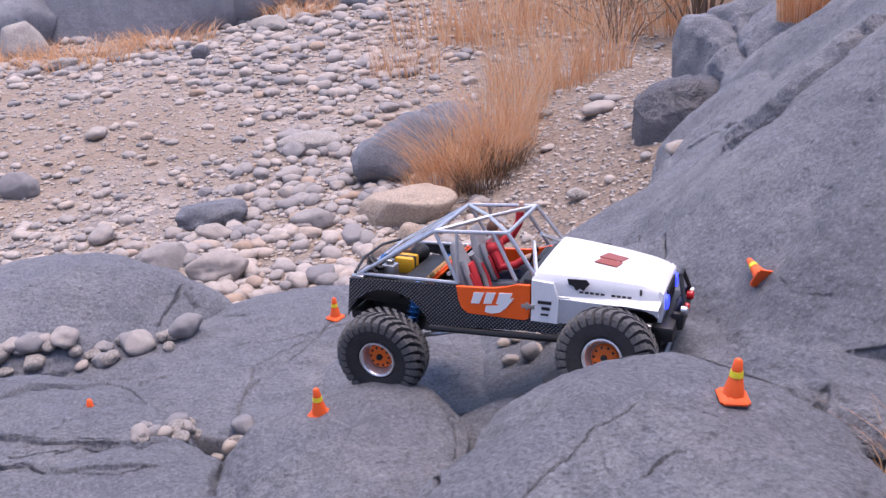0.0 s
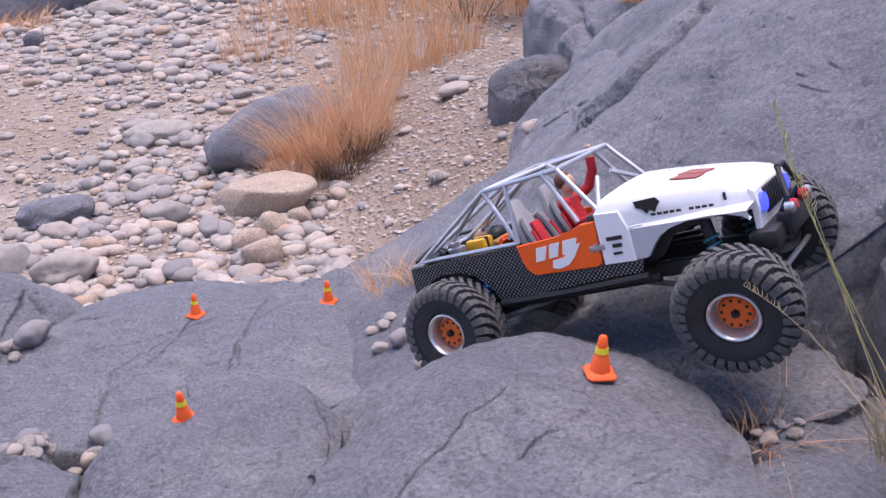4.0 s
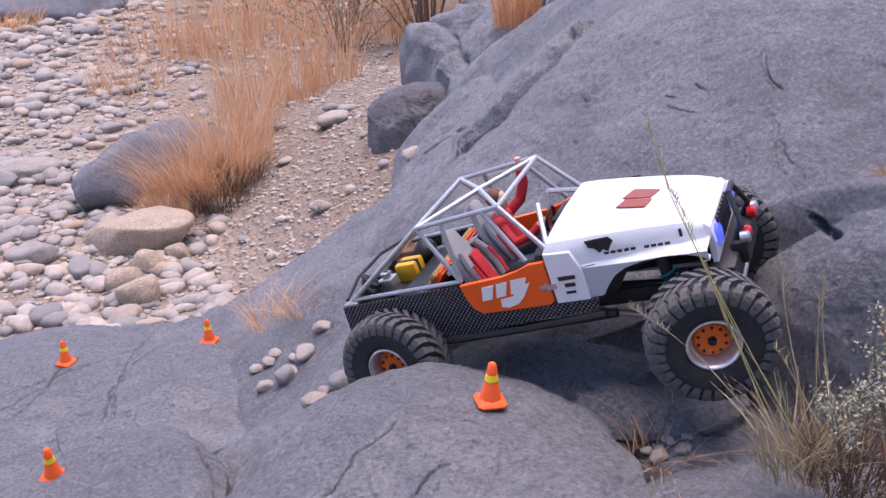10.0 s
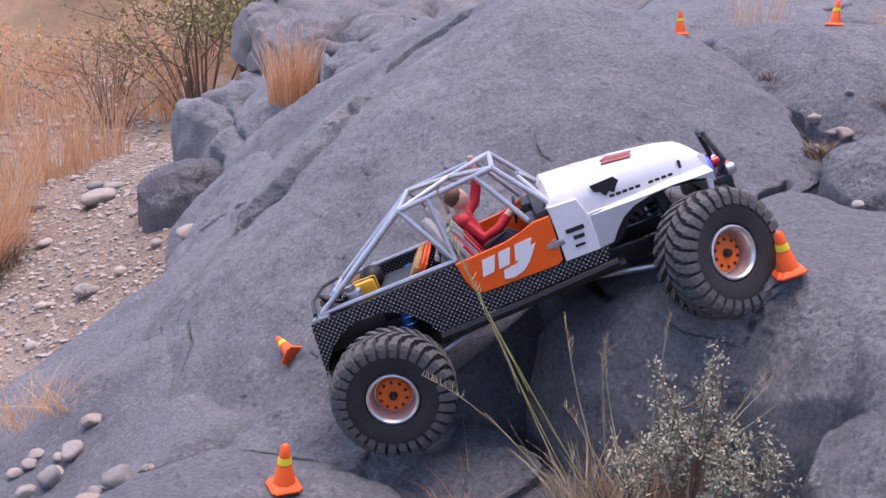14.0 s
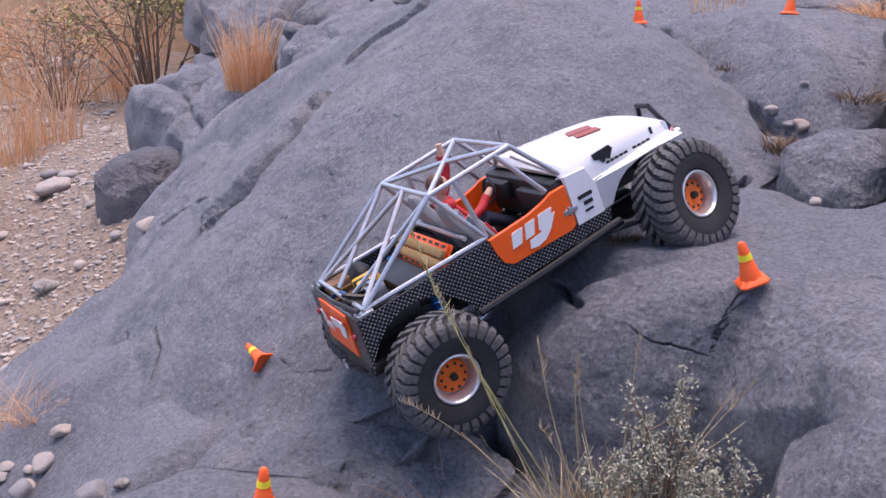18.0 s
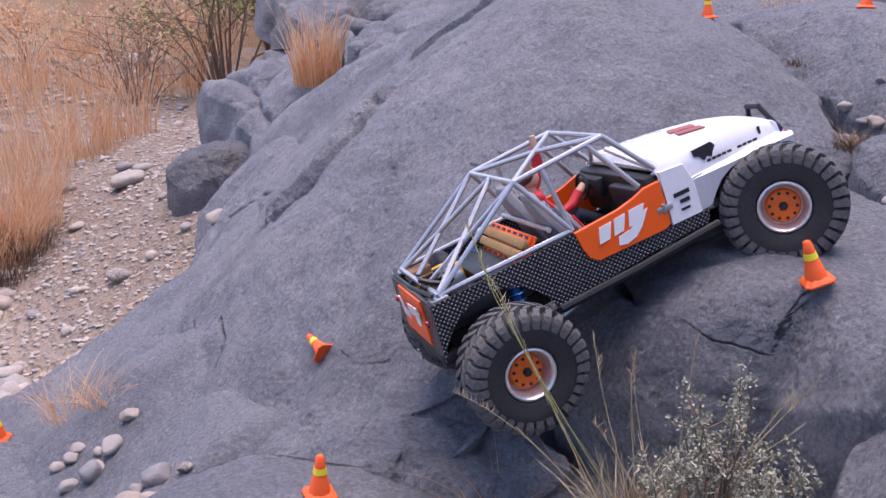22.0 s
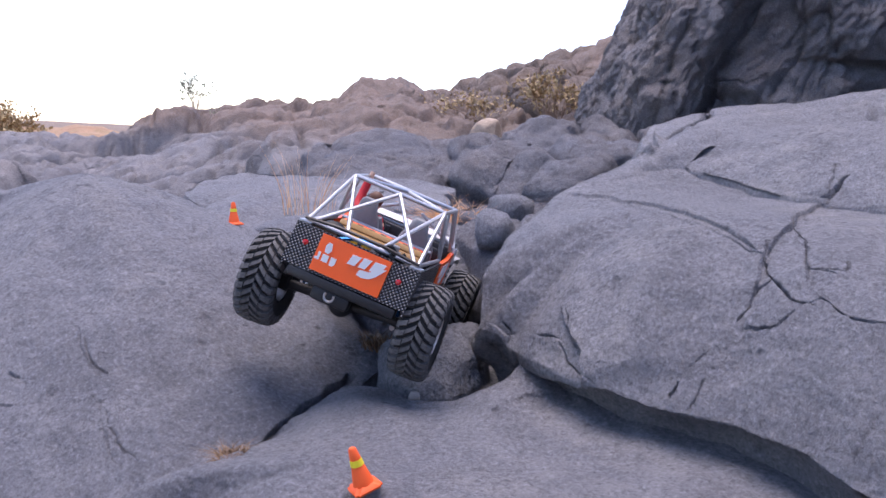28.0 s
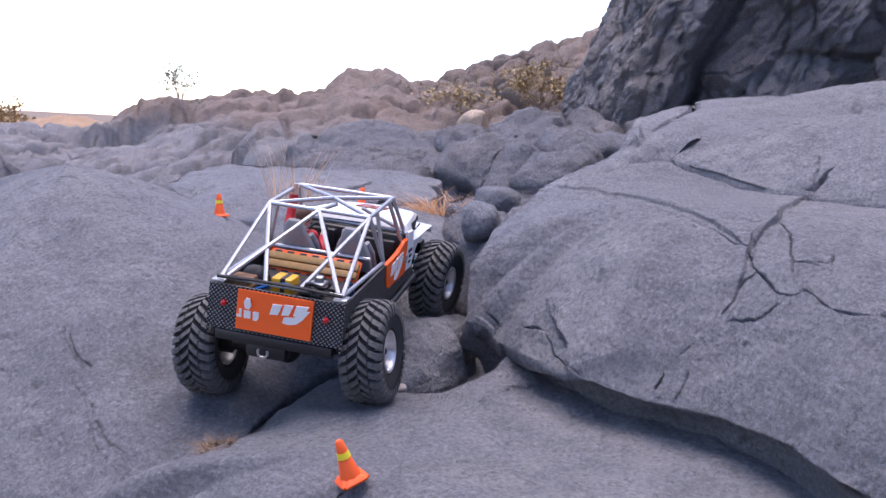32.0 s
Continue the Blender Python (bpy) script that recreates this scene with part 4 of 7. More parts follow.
boulder("near_slab", "rock_slab", "dark grey slab beside a grass tuft", (0.45, 0.46, 0.49),
        ((0.34, 0.58, 0.45), (0.44, 0.57, 0.45), (0.55, 0.50, 0.47), (0.55, 0.42, 0.47), (0.60, 0.20, 0.48), (0.40, 0.05, 0.47), (0.20, 0.12, 0.45)), 3.5, 0.006)
boulder("cone_dome", "rock_dome", "smooth grey dome with a cone on it", (1.47, 1.04, 0.85),
        ((1.39, 1.22, 0.81), (1.30, 1.08, 0.75), (1.24, 0.91, 0.73), (1.19, 0.79, 0.70), (1.28, 0.74, 0.72), (1.39, 0.77, 0.76), (1.85, 1.05, 0.76), (1.75, 1.30, 0.76), (1.50, 1.40, 0.78)), 2.6, 0.008)
boulder("wedge_rock", "wedged_rock", "small rounded grey rock wedged beside the boulder", (1.125, 0.675, 0.742),
        ((1.035, 0.70, 0.685), (1.02, 0.65, 0.672), (1.06, 0.61, 0.665), (1.15, 0.62, 0.68), (1.24, 0.68, 0.73), (1.17, 0.74, 0.72)), 2.6, 0.006)
boulder("left_low_slab", "rock_slab", "low layered grey bedrock slab", (-0.56, 1.05, 0.31),
        ((-0.39, 1.03, 0.28), (-0.39, 0.94, 0.30), (-0.56, 0.94, 0.30), (-0.79, 1.05, 0.28), (-0.88, 1.30, 0.23), (-0.63, 1.28, 0.23), (-0.48, 1.15, 0.26)), 3.5, 0.008)
boulder("front_low_slab", "rock_slab", "low grey bedrock slab with loose pebbles", (-0.42, 0.83, 0.34),
        ((-0.29, 0.91, 0.31), (-0.55, 0.91, 0.31), (-0.70, 0.92, 0.31), (-0.60, 0.60, 0.30), (-0.30, 0.50, 0.33), (-0.15, 0.60, 0.33)), 4.0, 0.007)
boulder("mid_boulder_a", "boulder", "dark rounded grey boulder", (2.52, 1.70, 0.95),
        ((2.38, 1.89, 0.88), (2.19, 1.65, 0.84), (2.28, 1.51, 0.84), (2.34, 1.41, 0.87), (2.69, 1.61, 0.95), (2.87, 1.90, 1.01), (2.77, 2.04, 0.99)), 2.6, 0.030)
boulder("mid_boulder_b", "boulder", "jointed blue-grey boulder on the hillside", (2.67, 1.45, 0.94),
        ((2.42, 1.47, 0.85), (2.42, 1.26, 0.87), (2.63, 1.29, 0.92), (3.08, 1.53, 0.99), (2.97, 1.74, 1.00)), 2.6, 0.030)
boulder("mid_boulder_c", "boulder", "jointed grey boulder under the cliff", (2.68, 1.19, 0.98),
        ((2.35, 1.19, 0.84), (2.24, 0.95, 0.88), (2.46, 0.94, 0.96), (3.10, 1.23, 1.09), (2.92, 1.39, 1.04)), 2.4, 0.030)
boulder("pale_dome", "rock_dome", "smooth pale grey dome behind the ridge", (1.78, 1.52, 0.87),
        ((1.59, 1.58, 0.81), (1.41, 1.32, 0.80), (1.54, 1.17, 0.81), (1.81, 1.31, 0.86), (2.10, 1.60, 0.88), (1.94, 1.80, 0.88)), 2.6, 0.012)
boulder("pale_dome", "rock_dome", "smooth grey dome above a rock channel", (1.95, 1.29, 0.86),
        ((1.72, 1.26, 0.83), (1.82, 1.11, 0.84), (2.00, 1.20, 0.86), (2.21, 1.43, 0.88), (2.07, 1.47, 0.87)), 2.6, 0.012)
boulder("channel_rock", "boulder", "small grey rock beside the boulder", (1.59, 0.80, 0.86),
        ((1.42, 0.79, 0.82), (1.35, 0.70, 0.81), (1.52, 0.71, 0.86), (1.75, 0.81, 0.90), (1.76, 0.90, 0.88), (1.56, 0.85, 0.85)), 2.8, 0.012)
boulder("brown_knoll", "rock_knoll", "dark brown broken rock knoll on the skyline", (5.72, 2.43, 1.54),
        ((5.30, 2.89, 1.14), (4.88, 2.41, 1.07), (4.84, 2.00, 1.07), (5.66, 2.04, 1.39), (6.54, 2.50, 1.69), (6.26, 3.19, 1.41)), 1.6, 0.060)
boulder("far_outcrop", "outcrop", "weathered grey outcrop above the wash", (1.80, 3.58, 0.73),
        ((1.42, 3.63, 0.65), (1.43, 3.19, 0.62), (1.68, 2.95, 0.65), (2.04, 3.21, 0.71), (2.39, 3.94, 0.81), (2.00, 4.38, 0.86), (1.70, 4.18, 0.82)), 3.0, 0.050)
boulder("low_outcrop", "outcrop", "pale weathered rock below the outcrop", (1.10, 2.77, 0.55),
        ((0.85, 2.73, 0.47), (0.83, 2.52, 0.42), (0.89, 2.29, 0.46), (1.09, 2.34, 0.60), (1.35, 2.78, 0.65), (1.30, 3.24, 0.60), (1.02, 3.12, 0.52)), 2.4, 0.030)
boulder("shoulder_knob", "rock_hump", "dark grey rock knob on the slope", (1.24, 2.17, 0.75),
        ((1.08, 2.24, 0.66), (1.08, 1.97, 0.70), (1.20, 1.85, 0.79), (1.37, 2.10, 0.80), (1.44, 2.52, 0.79), (1.26, 2.50, 0.70)), 2.2, 0.020)

# ---- loose stones, pebbles and plants on the ground ----
bpy.context.view_layer.update()
DEPS = bpy.context.evaluated_depsgraph_get()


def ground_at(x, y):
    """Height of the rock or gravel under a plan point."""
    hit, place, *_ = scene.ray_cast(DEPS, Vector((x, y, 1.9 if x < 3 else 6.0)), Vector((0, 0, -1)))
    return place.z if hit else 0.0


def ball(sub):
    bm = bmesh.new()
    bmesh.ops.create_icosphere(bm, subdivisions=sub, radius=1)
    bm.verts.ensure_lookup_table()
    v = np.array([p.co[:] for p in bm.verts])
    f = np.array([[p.index for p in q.verts] for q in bm.faces])
    bm.free()
    return v, f


def stone_shape(v, size, seed, lump=0.28, blocky=0.0):
    """A worn stone: a ball squeezed to size, with soft lumps and a few flats."""
    n = 1 + lump * rough_noise(v * 0.9 + seed * 7.7, 1.0, 3, seed)
    p = v * n[:, None]
    if blocky:
        p = np.sign(p) * np.abs(p) ** (1 - blocky)
    rng = np.random.RandomState(seed)
    for _ in range(4):
        d = rng.normal(size=3)
        d /= np.linalg.norm(d)
        over = np.maximum(0, p @ d - 0.72)
        p = p - 0.75 * over[:, None] * d
    return p * np.array(size)


BALL3, BALL2, BALL1 = ball(4), ball(3), ball(2)


def stone(x, y, size, seed, mat=None, label="rounded grey river stone", sink=0.25, turn=0.0, name="stone", group="stones in the wash", blocky=0.0):
    v, f = BALL3 if max(size) > 0.08 else BALL2
    ob = new(name, mesh_from(name, stone_shape(v, size, seed, 0.28, blocky), f, mat or STONES))
    ob.matrix_basis = pose(x, y, ground_at(x, y) + size[2] * (1 - 2 * sink), 0, 0, turn)
    return tagged(ob, label, "stone" if max(size) < 0.2 else "boulder", group)


stone(-1.55, 3.15, (0.085, 0.065, 0.055), 3, label="smooth rounded grey stone on gravel")
stone(-0.52, 3.47, (0.12, 0.085, 0.045), 4, STONE_PALE, "flat pale stone among cobbles")
stone(-0.12, 2.62, (0.155, 0.105, 0.075), 5, STONE_TAN, "pale sandy block half sunk in gravel", blocky=0.25)
stone(-0.10, 2.44, (0.045, 0.04, 0.04), 6, STONE_TAN, "small pale orange stone beside a block")
stone(-0.11, 3.10, (0.25, 0.15, 0.12), 7, ROCK, "smooth grey boulder beside dry grass", 0.3, 25)
stone(0.04, 3.30, (0.20, 0.14, 0.12), 8, ROCK, "grey boulder behind dry grass", 0.3)
stone(-0.13, 2.22, (0.06, 0.05, 0.045), 9, STONE_TAN, "pale angular stone behind the slab", blocky=0.2)
stone(-0.16, 2.33, (0.05, 0.04, 0.04), 26, STONE_TAN, "tan angular stone among cobbles", blocky=0.2)
stone(-0.02, 2.50, (0.04, 0.035, 0.03), 27, STONE_TAN, "small tan stone among cobbles", blocky=0.2)
stone(-0.75, 2.74, (0.14, 0.09, 0.05), 10, ROCK, "low grey rock among cobbles")
stone(-0.64, 2.25, (0.10, 0.065, 0.05), 11, label="rounded brownish stone behind the hump")
stone(-0.82, 2.36, (0.09, 0.06, 0.045), 12, label="smooth grey-brown stone behind the hump", turn=20)
stone(-0.40, 2.60, (0.07, 0.05, 0.04), 13)
stone(-1.32, 5.25, (0.055, 0.05, 0.05), 14, ROCK_DARK, "small dark round stone on gravel")
stone(0.42, 3.35, (0.035, 0.03, 0.025), 15, STONE_PALE, "small white stone on the bank")
stone(0.38, 2.35, (0.035, 0.025, 0.02), 16, STONE_PALE, "small white stone beside the slope")
stone(-2.25, 6.5, (0.85, 0.55, 0.42), 17, ROCK, "large grey boulder across the wash", 0.3, blocky=0.2)
stone(-3.15, 6.2, (0.75, 0.5, 0.30), 18, ROCK, "low grey boulder across the wash", 0.3, blocky=0.2)
stone(-1.45, 6.6, (0.38, 0.3, 0.30), 19, ROCK, "broken grey boulder across the wash", 0.3, 40, blocky=0.3)
stone(-2.55, 5.75, (0.17, 0.14, 0.13), 20, STONE_PALE, "pale orange boulder at the bank foot")
stone(-3.0, 5.3, (0.15, 0.12, 0.10), 21, STONE_PALE, "pale cream boulder at the bank foot")
stone(-0.62, 7.0, (0.45, 0.3, 0.24), 22, ROCK, "grey rock at the far bend", 0.3)
stone(-1.05, 6.1, (0.13, 0.09, 0.06), 23, STONE_PALE, "pale flat stone at the far bend")
stone(-2.1, 5.2, (0.10, 0.07, 0.05), 24, STONE_PALE, "pale flat stone on straw")
stone(1.40, 0.735, (0.052, 0.042, 0.042), 28, ROCK, "rounded grey rock in the channel", 0.3, 20, group="rocks in the channel")
stone(1.46, 0.695, (0.030, 0.026, 0.028), 29, ROCK, "small grey rock in the channel", 0.3, 60, group="rocks in the channel")
stone(1.60, 0.800, (0.065, 0.050, 0.038), 30, ROCK, "flat grey rock in the channel", 0.3, 10, group="rocks in the channel")
rng = np.random.RandomState(5)
for k in range(46):
    x, y = -0.45 + 0.42 * rng.normal() - 0.1, 3.2 + 0.75 * rng.normal()
    if y > 2.05:
        s = 0.022 + 0.03 * rng.random_sample()
        stone(x, y, (s * 1.25, s * (0.8 + 0.3 * rng.random_sample()), s * 0.62), 200 + k, label="rounded worn river cobble on gravel", turn=rng.random_sample() * 180)


def pocket(cx, cy, along, across, turn, count, small, large, seed, label, group, pale=0.3):
    """Loose pebbles caught in a crease of the rock."""
    rng = np.random.RandomState(seed)
    c, s = math.cos(radians(turn)), math.sin(radians(turn))
    for k in range(count):
        u, v = along * (2 * rng.random_sample() - 1), across * (2 * rng.random_sample() - 1)
        r = small + (large - small) * rng.random_sample() ** 1.6
        stone(cx + u * c - v * s, cy + u * s + v * c, (r * 1.2, r, r * 0.75), seed * 50 + k, STONE_PALE if rng.random_sample() < pale else STONES, label, 0.2, 180 * rng.random_sample(), "pebble", group)


pocket(-0.66, 1.42, 0.17, 0.035, 10, 26, 0.010, 0.034, 3, "pale rounded pebble in a rock crease", "pebbles beside the hump")
pocket(-0.385, 1.04, 0.085, 0.03, 38, 30, 0.007, 0.020, 4, "grey rounded pebble in a rock pocket", "pebbles in the pocket")
pocket(0.17, 0.98, 0.06, 0.05, 30, 16, 0.008, 0.017, 5, "brownish pebble behind the boulder", "pebbles behind the boulder")
pocket(0.40, 0.63, 0.035, 0.015, -20, 9, 0.004, 0.009, 6, "small pebble in a rock gap", "pebbles in the gap")
pocket(0.13, 1.22, 0.05, 0.07, 70, 9, 0.008, 0.022, 7, "grey stone chip beside the slab", "stones beside the slab", 0.0)
pocket(1.20, 0.82, 0.06, 0.03, 40, 18, 0.005, 0.013, 8, "small angular stone in the channel", "stones in the channel", 0.1)
pocket(1.00, 0.635, 0.01, 0.01, 0, 2, 0.008, 0.012, 9, "small grey stone in the hollow", "stones in the hollow", 0.0)


def scatter(name, label, count, smallest, spread, grow, form, seed, lift=0.25, far_most=9.2):
    """Countless stones of the wash, in one mesh."""
    rng = np.random.RandomState(seed)
    y = 1.75 + (far_most - 1.75) * rng.random_sample(count * 3) ** 1.9
    x = -3.4 * (0.35 + y / 9) + (4.8 * (0.35 + y / 9)) * rng.random_sample(count * 3)
    pts = np.c_[x, y]
    bar = 0.5 + 0.5 * np.tanh(2.2 * rough_noise(np.c_[pts, 0 * x], 0.75, 3, 77) + 1.8 * np.exp(-((x + 0.45 + 0.12 * (y - 3)) / 0.55) ** 2) - 0.2)
    keep = rng.random_sample(len(pts)) < (0.25 + 0.75 * bar if form else 0.9)
    keep &= ~((x > 0.1 + 0.05 * (y - 2)) & (y < 4.6) & (rng.random_sample(len(pts)) < (0.96 if form else 0.0)))
    pts, bar = pts[keep][:count], bar[keep][:count]
    far = np.clip((pts[:, 1] - 2) / 5, 0, 1)
    size = smallest * (1 + 1.1 * far) + spread * (0.4 + 0.6 * bar + 0.8 * far) * rng.random_sample(len(pts)) ** grow
    v, f = BALL1 if form else BALL0
    shapes = [stone_shape(v, (1.3, 0.95, 0.55 + 0.2 * rng.random_sample()), 900 + k, 0.38 if form else 0.5) for k in range(18)]
    zs = wash_height(pts[:, 0], pts[:, 1])
    vs, fs = [], []
    for k, ((x, y), s, z) in enumerate(zip(pts, size, zs)):
        a = rng.random_sample() * 2 * math.pi
        w = shapes[k % 18] * s
        vs.append(np.c_[w[:, 0] * math.cos(a) - w[:, 1] * math.sin(a) + x, w[:, 0] * math.sin(a) + w[:, 1] * math.cos(a) + y, w[:, 2] + z + lift * s])
        fs.append(f + k * len(v))
    ob = new(name, mesh_from(name, np.concatenate(vs), np.concatenate(fs), PEBBLES, bool(form)))
    return tagged(ob, label, "pebbles", kind="stuff")


BALL0 = ball(1)
scatter("pebble_bed", "countless grey and tan pebbles of the wash", 8000, 0.006, 0.030, 2.8, 1, 11)
scatter("grit_bed", "fine angular grit between the pebbles", 20000, 0.0035, 0.008, 1.6, 0, 12, 0.1, 6.5)


def blades(count, height, spread, seed, width=0.002, lean=0.35, droop=0.25, toward=(0, 0), segs=4):
    """Tapered dry blades from one root, in one mesh."""
    rng = np.random.RandomState(seed)
    vs, fs = [], []
    for k in range(count):
        r = spread * math.sqrt(rng.random_sample())
        a = rng.random_sample() * 2 * math.pi
        x, y = r * math.cos(a), r * math.sin(a)
        h = height * (0.45 + 0.55 * rng.random_sample())
        la = a + 0.8 * rng.normal()
        l = lean * (0.25 + 0.9 * rng.random_sample()) * h
        dx, dy = l * math.cos(la) + toward[0] * h, l * math.sin(la) + toward[1] * h
        d = droop * h * rng.random_sample()
        wa = rng.random_sample() * math.pi
        w = width * (0.6 + 0.8 * rng.random_sample())
        base = len(vs)
        for i in range(segs + 1):
            t = i / segs
            px, py, pz = x + dx * t ** 1.6, y + dy * t ** 1.6, h * t - d * t ** 3
            ww = w * (1 - 0.85 * t)
            vs.append((px - ww * math.cos(wa), py - ww * math.sin(wa), pz))
            vs.append((px + ww * math.cos(wa), py + ww * math.sin(wa), pz))
        for i in range(segs):
            q = base + 2 * i
            fs.append((q, q + 1, q + 3, q + 2))
    return np.array(vs), np.array(fs)


def grass(x, y, count, height, spread, seed, mat=None, label="dry straw-coloured grass clump", name="grass_clump", width=0.002, lean=0.35, droop=0.25, toward=(0, 0), z=None, group="dry grass"):
    v, f = blades(count, height, spread, seed, width, lean, droop, toward)
    ob = new(name, mesh_from(name, v, f, mat or STRAW))
    ob.location = (x, y, (ground_at(x, y) if z is None else z) - 0.004)
    return tagged(ob, label, "grass", group)


grass(0.13, 2.90, 480, 0.34, 0.12, 1, width=0.0011, lean=0.75, label="tall orange dry grass clump on the bank")
grass(0.02, 2.96, 460, 0.27, 0.11, 2, width=0.0011, lean=0.8, toward=(-0.25, 0), label="leaning dry grass clump beside a boulder")
grass(0.22, 3.02, 420, 0.40, 0.12, 3, width=0.0011, lean=0.6, label="tall feathery dry grass clump")
grass(0.30, 3.32, 180, 0.46, 0.12, 23, width=0.0018, lean=0.4, toward=(0.1, 0), label="feathery dry grass clump up the bank")
grass(0.56, 3.78, 150, 0.46, 0.13, 4, width=0.002, lean=0.35, label="tall dry grass clump up the bank")
grass(0.76, 4.02, 150, 0.46, 0.14, 5, width=0.0022, lean=0.35, label="dry grass clump below the outcrop")
grass(0.40, 3.95, 120, 0.46, 0.16, 6, width=0.0022, lean=0.4)
grass(-0.02, 2.84, 300, 0.15, 0.10, 7, width=0.0013, lean=0.8, label="low dry grass at the clump's foot")
grass(0.15, 2.80, 420, 0.13, 0.10, 8, BROWN_MAT, width=0.0013, lean=0.9, label="low brown grass litter")
grass(0.22, 2.88, 300, 0.14, 0.08, 24, BROWN_MAT, width=0.0013, lean=0.8, label="brown grass litter at the clump's foot")
grass(-0.12, 4.6, 140, 0.30, 0.2, 9, width=0.002)
grass(0.05, 5.4, 160, 0.42, 0.3, 10, width=0.0026)
grass(0.35, 5.2, 200, 0.5, 0.3, 16, width=0.003)
for k, (x, y) in enumerate(((-2.1, 5.4), (-2.6, 5.5), (-1.7, 5.9), (-2.9, 5.1), (-0.95, 6.6), (-1.3, 7.2))):
    grass(x, y, 350, 0.16, 0.32, 30 + k, width=0.0035, lean=1.2, label="flattened orange straw at the bank")
grass(1.04, 2.50, 320, 0.26, 0.07, 11, width=0.0018, lean=0.3, label="upright dry tuft on the outcrop")
grass(1.12, 2.62, 200, 0.20, 0.06, 12, BROWN_MAT, width=0.0016, label="brown dry tuft on the outcrop")
grass(1.56, 1.27, 60, 0.16, 0.06, 13, width=0.0009, lean=0.5, label="sparse dry grass on a dome")
grass(1.12, 0.79, 160, 0.026, 0.028, 14, BROWN_MAT, width=0.0007, lean=1.1, label="brown dry tuft in the channel")
grass(1.10, 0.755, 260, 0.020, 0.035, 25, BROWN_MAT, width=0.0008, lean=1.2, label="dense brown dry tuft in the channel")
grass(1.02, 0.70, 160, 0.026, 0.025, 15, BROWN_MAT, width=0.0007, lean=1.0, label="brown dry tuft under the slope")
grass(0.12, 1.40, 110, 0.09, 0.045, 17, width=0.0008, lean=1.2, label="thin dry straw beside the slab")
grass(0.16, 1.33, 70, 0.06, 0.03, 18, width=0.0008, lean=1.6, label="flat dry straw beside the slab")
grass(0.74, 0.715, 220, 0.016, 0.016, 19, BROWN_MAT, width=0.0008, lean=2.0, droop=1.0, label="small wad of dry straw in a crease")
grass(0.40, 0.625, 60, 0.07, 0.03, 20, width=0.0006, lean=2.2, droop=0.8, label="scattered dry straw in a gap")
grass(0.706, 0.690, 150, 0.012, 0.014, 26, BROWN_MAT, width=0.0006, lean=2.2, droop=1.0, label="wad of pale straw in the crease")
grass(1.30, 0.775, 200, 0.034, 0.035, 27, BROWN_MAT, width=0.0009, lean=1.6, droop=0.8, label="brown plant litter in the channel")
grass(1.62, 0.93, 260, 0.075, 0.06, 21, width=0.0014, lean=2.0, droop=0.9, label="nest of dry straw and driftwood")
grass(1.27, 1.00, 60, 0.025, 0.018, 22, BROWN_MAT, width=0.0008, lean=1.5, label="brown plant litter on rock")

# ---- the model car ----
def part(name, bm, mat, parent, label="", at=None, smooth=True):
    """Links a bmesh as one mesh object under a thing or under a part."""
    me = bpy.data.meshes.new(name)
    bmesh.ops.recalc_face_normals(bm, faces=bm.faces)
    bm.to_mesh(me)
    bm.free()
    for m in mat if isinstance(mat, (list, tuple)) else [mat]:
        me.materials.append(m)
    for poly in me.polygons:
        poly.use_smooth = smooth
    if smooth:
        me.set_sharp_from_angle(angle=radians(38))
    ob = new(name, me)
    ob.parent = parent
    if at:
        ob.matrix_basis = at
    return tagged(ob, label) if label else ob


def box(bm, x0, x1, y0, y1, z0, z1, bevel=0.0, turn=None):
    m = Matrix.LocRotScale(((x0 + x1) / 2, (y0 + y1) / 2, (z0 + z1) / 2), None, (x1 - x0, y1 - y0, z1 - z0))
    made = bmesh.ops.create_cube(bm, size=1, matrix=(turn @ m) if turn else m)
    if bevel:
        es = {e for v in made["verts"] for e in v.link_edges}
        bmesh.ops.bevel(bm, geom=list(es), offset=bevel, segments=2, affect="EDGES", profile=0.5)
    return bm


def tube(bm, pts, r, seg=8, taper=1.0):
    pts = [Vector(p) for p in pts]
    rings = []
    for i, p in enumerate(pts):
        d = (pts[min(i + 1, len(pts) - 1)] - pts[max(i - 1, 0)]).normalized()
        a = d.orthogonal().normalized()
        if rings:
            a = (last - last.dot(d) * d).normalized()
        last = a
        b = d.cross(a)
        rr = r * (1 + (taper - 1) * i / max(1, len(pts) - 1))
        rings.append([bm.verts.new(p + rr * (math.cos(k * 2 * math.pi / seg) * a + math.sin(k * 2 * math.pi / seg) * b)) for k in range(seg)])
    for A, B in zip(rings[:-1], rings[1:]):
        for k in range(seg):
            bm.faces.new((A[k], A[(k + 1) % seg], B[(k + 1) % seg], B[k]))
    bm.faces.new(rings[0][::-1])
    bm.faces.new(rings[-1])
    return bm


def prism(bm, outline, y0, y1, bevel=0.0):
    """An x, z outline given a thickness from y0 to y1."""
    a = [bm.verts.new((x, y0, z)) for x, z in outline]
    b = [bm.verts.new((x, y1, z)) for x, z in outline]
    n = len(a)
    for k in range(n):
        bm.faces.new((a[k], a[(k + 1) % n], b[(k + 1) % n], b[k]))
    f1, f2 = bm.faces.new(a[::-1]), bm.faces.new(b)
    if bevel:
        bmesh.ops.bevel(bm, geom=list({e for f in (f1, f2) for e in f.edges}), offset=bevel, segments=2, affect="EDGES", profile=0.5)
    return bm


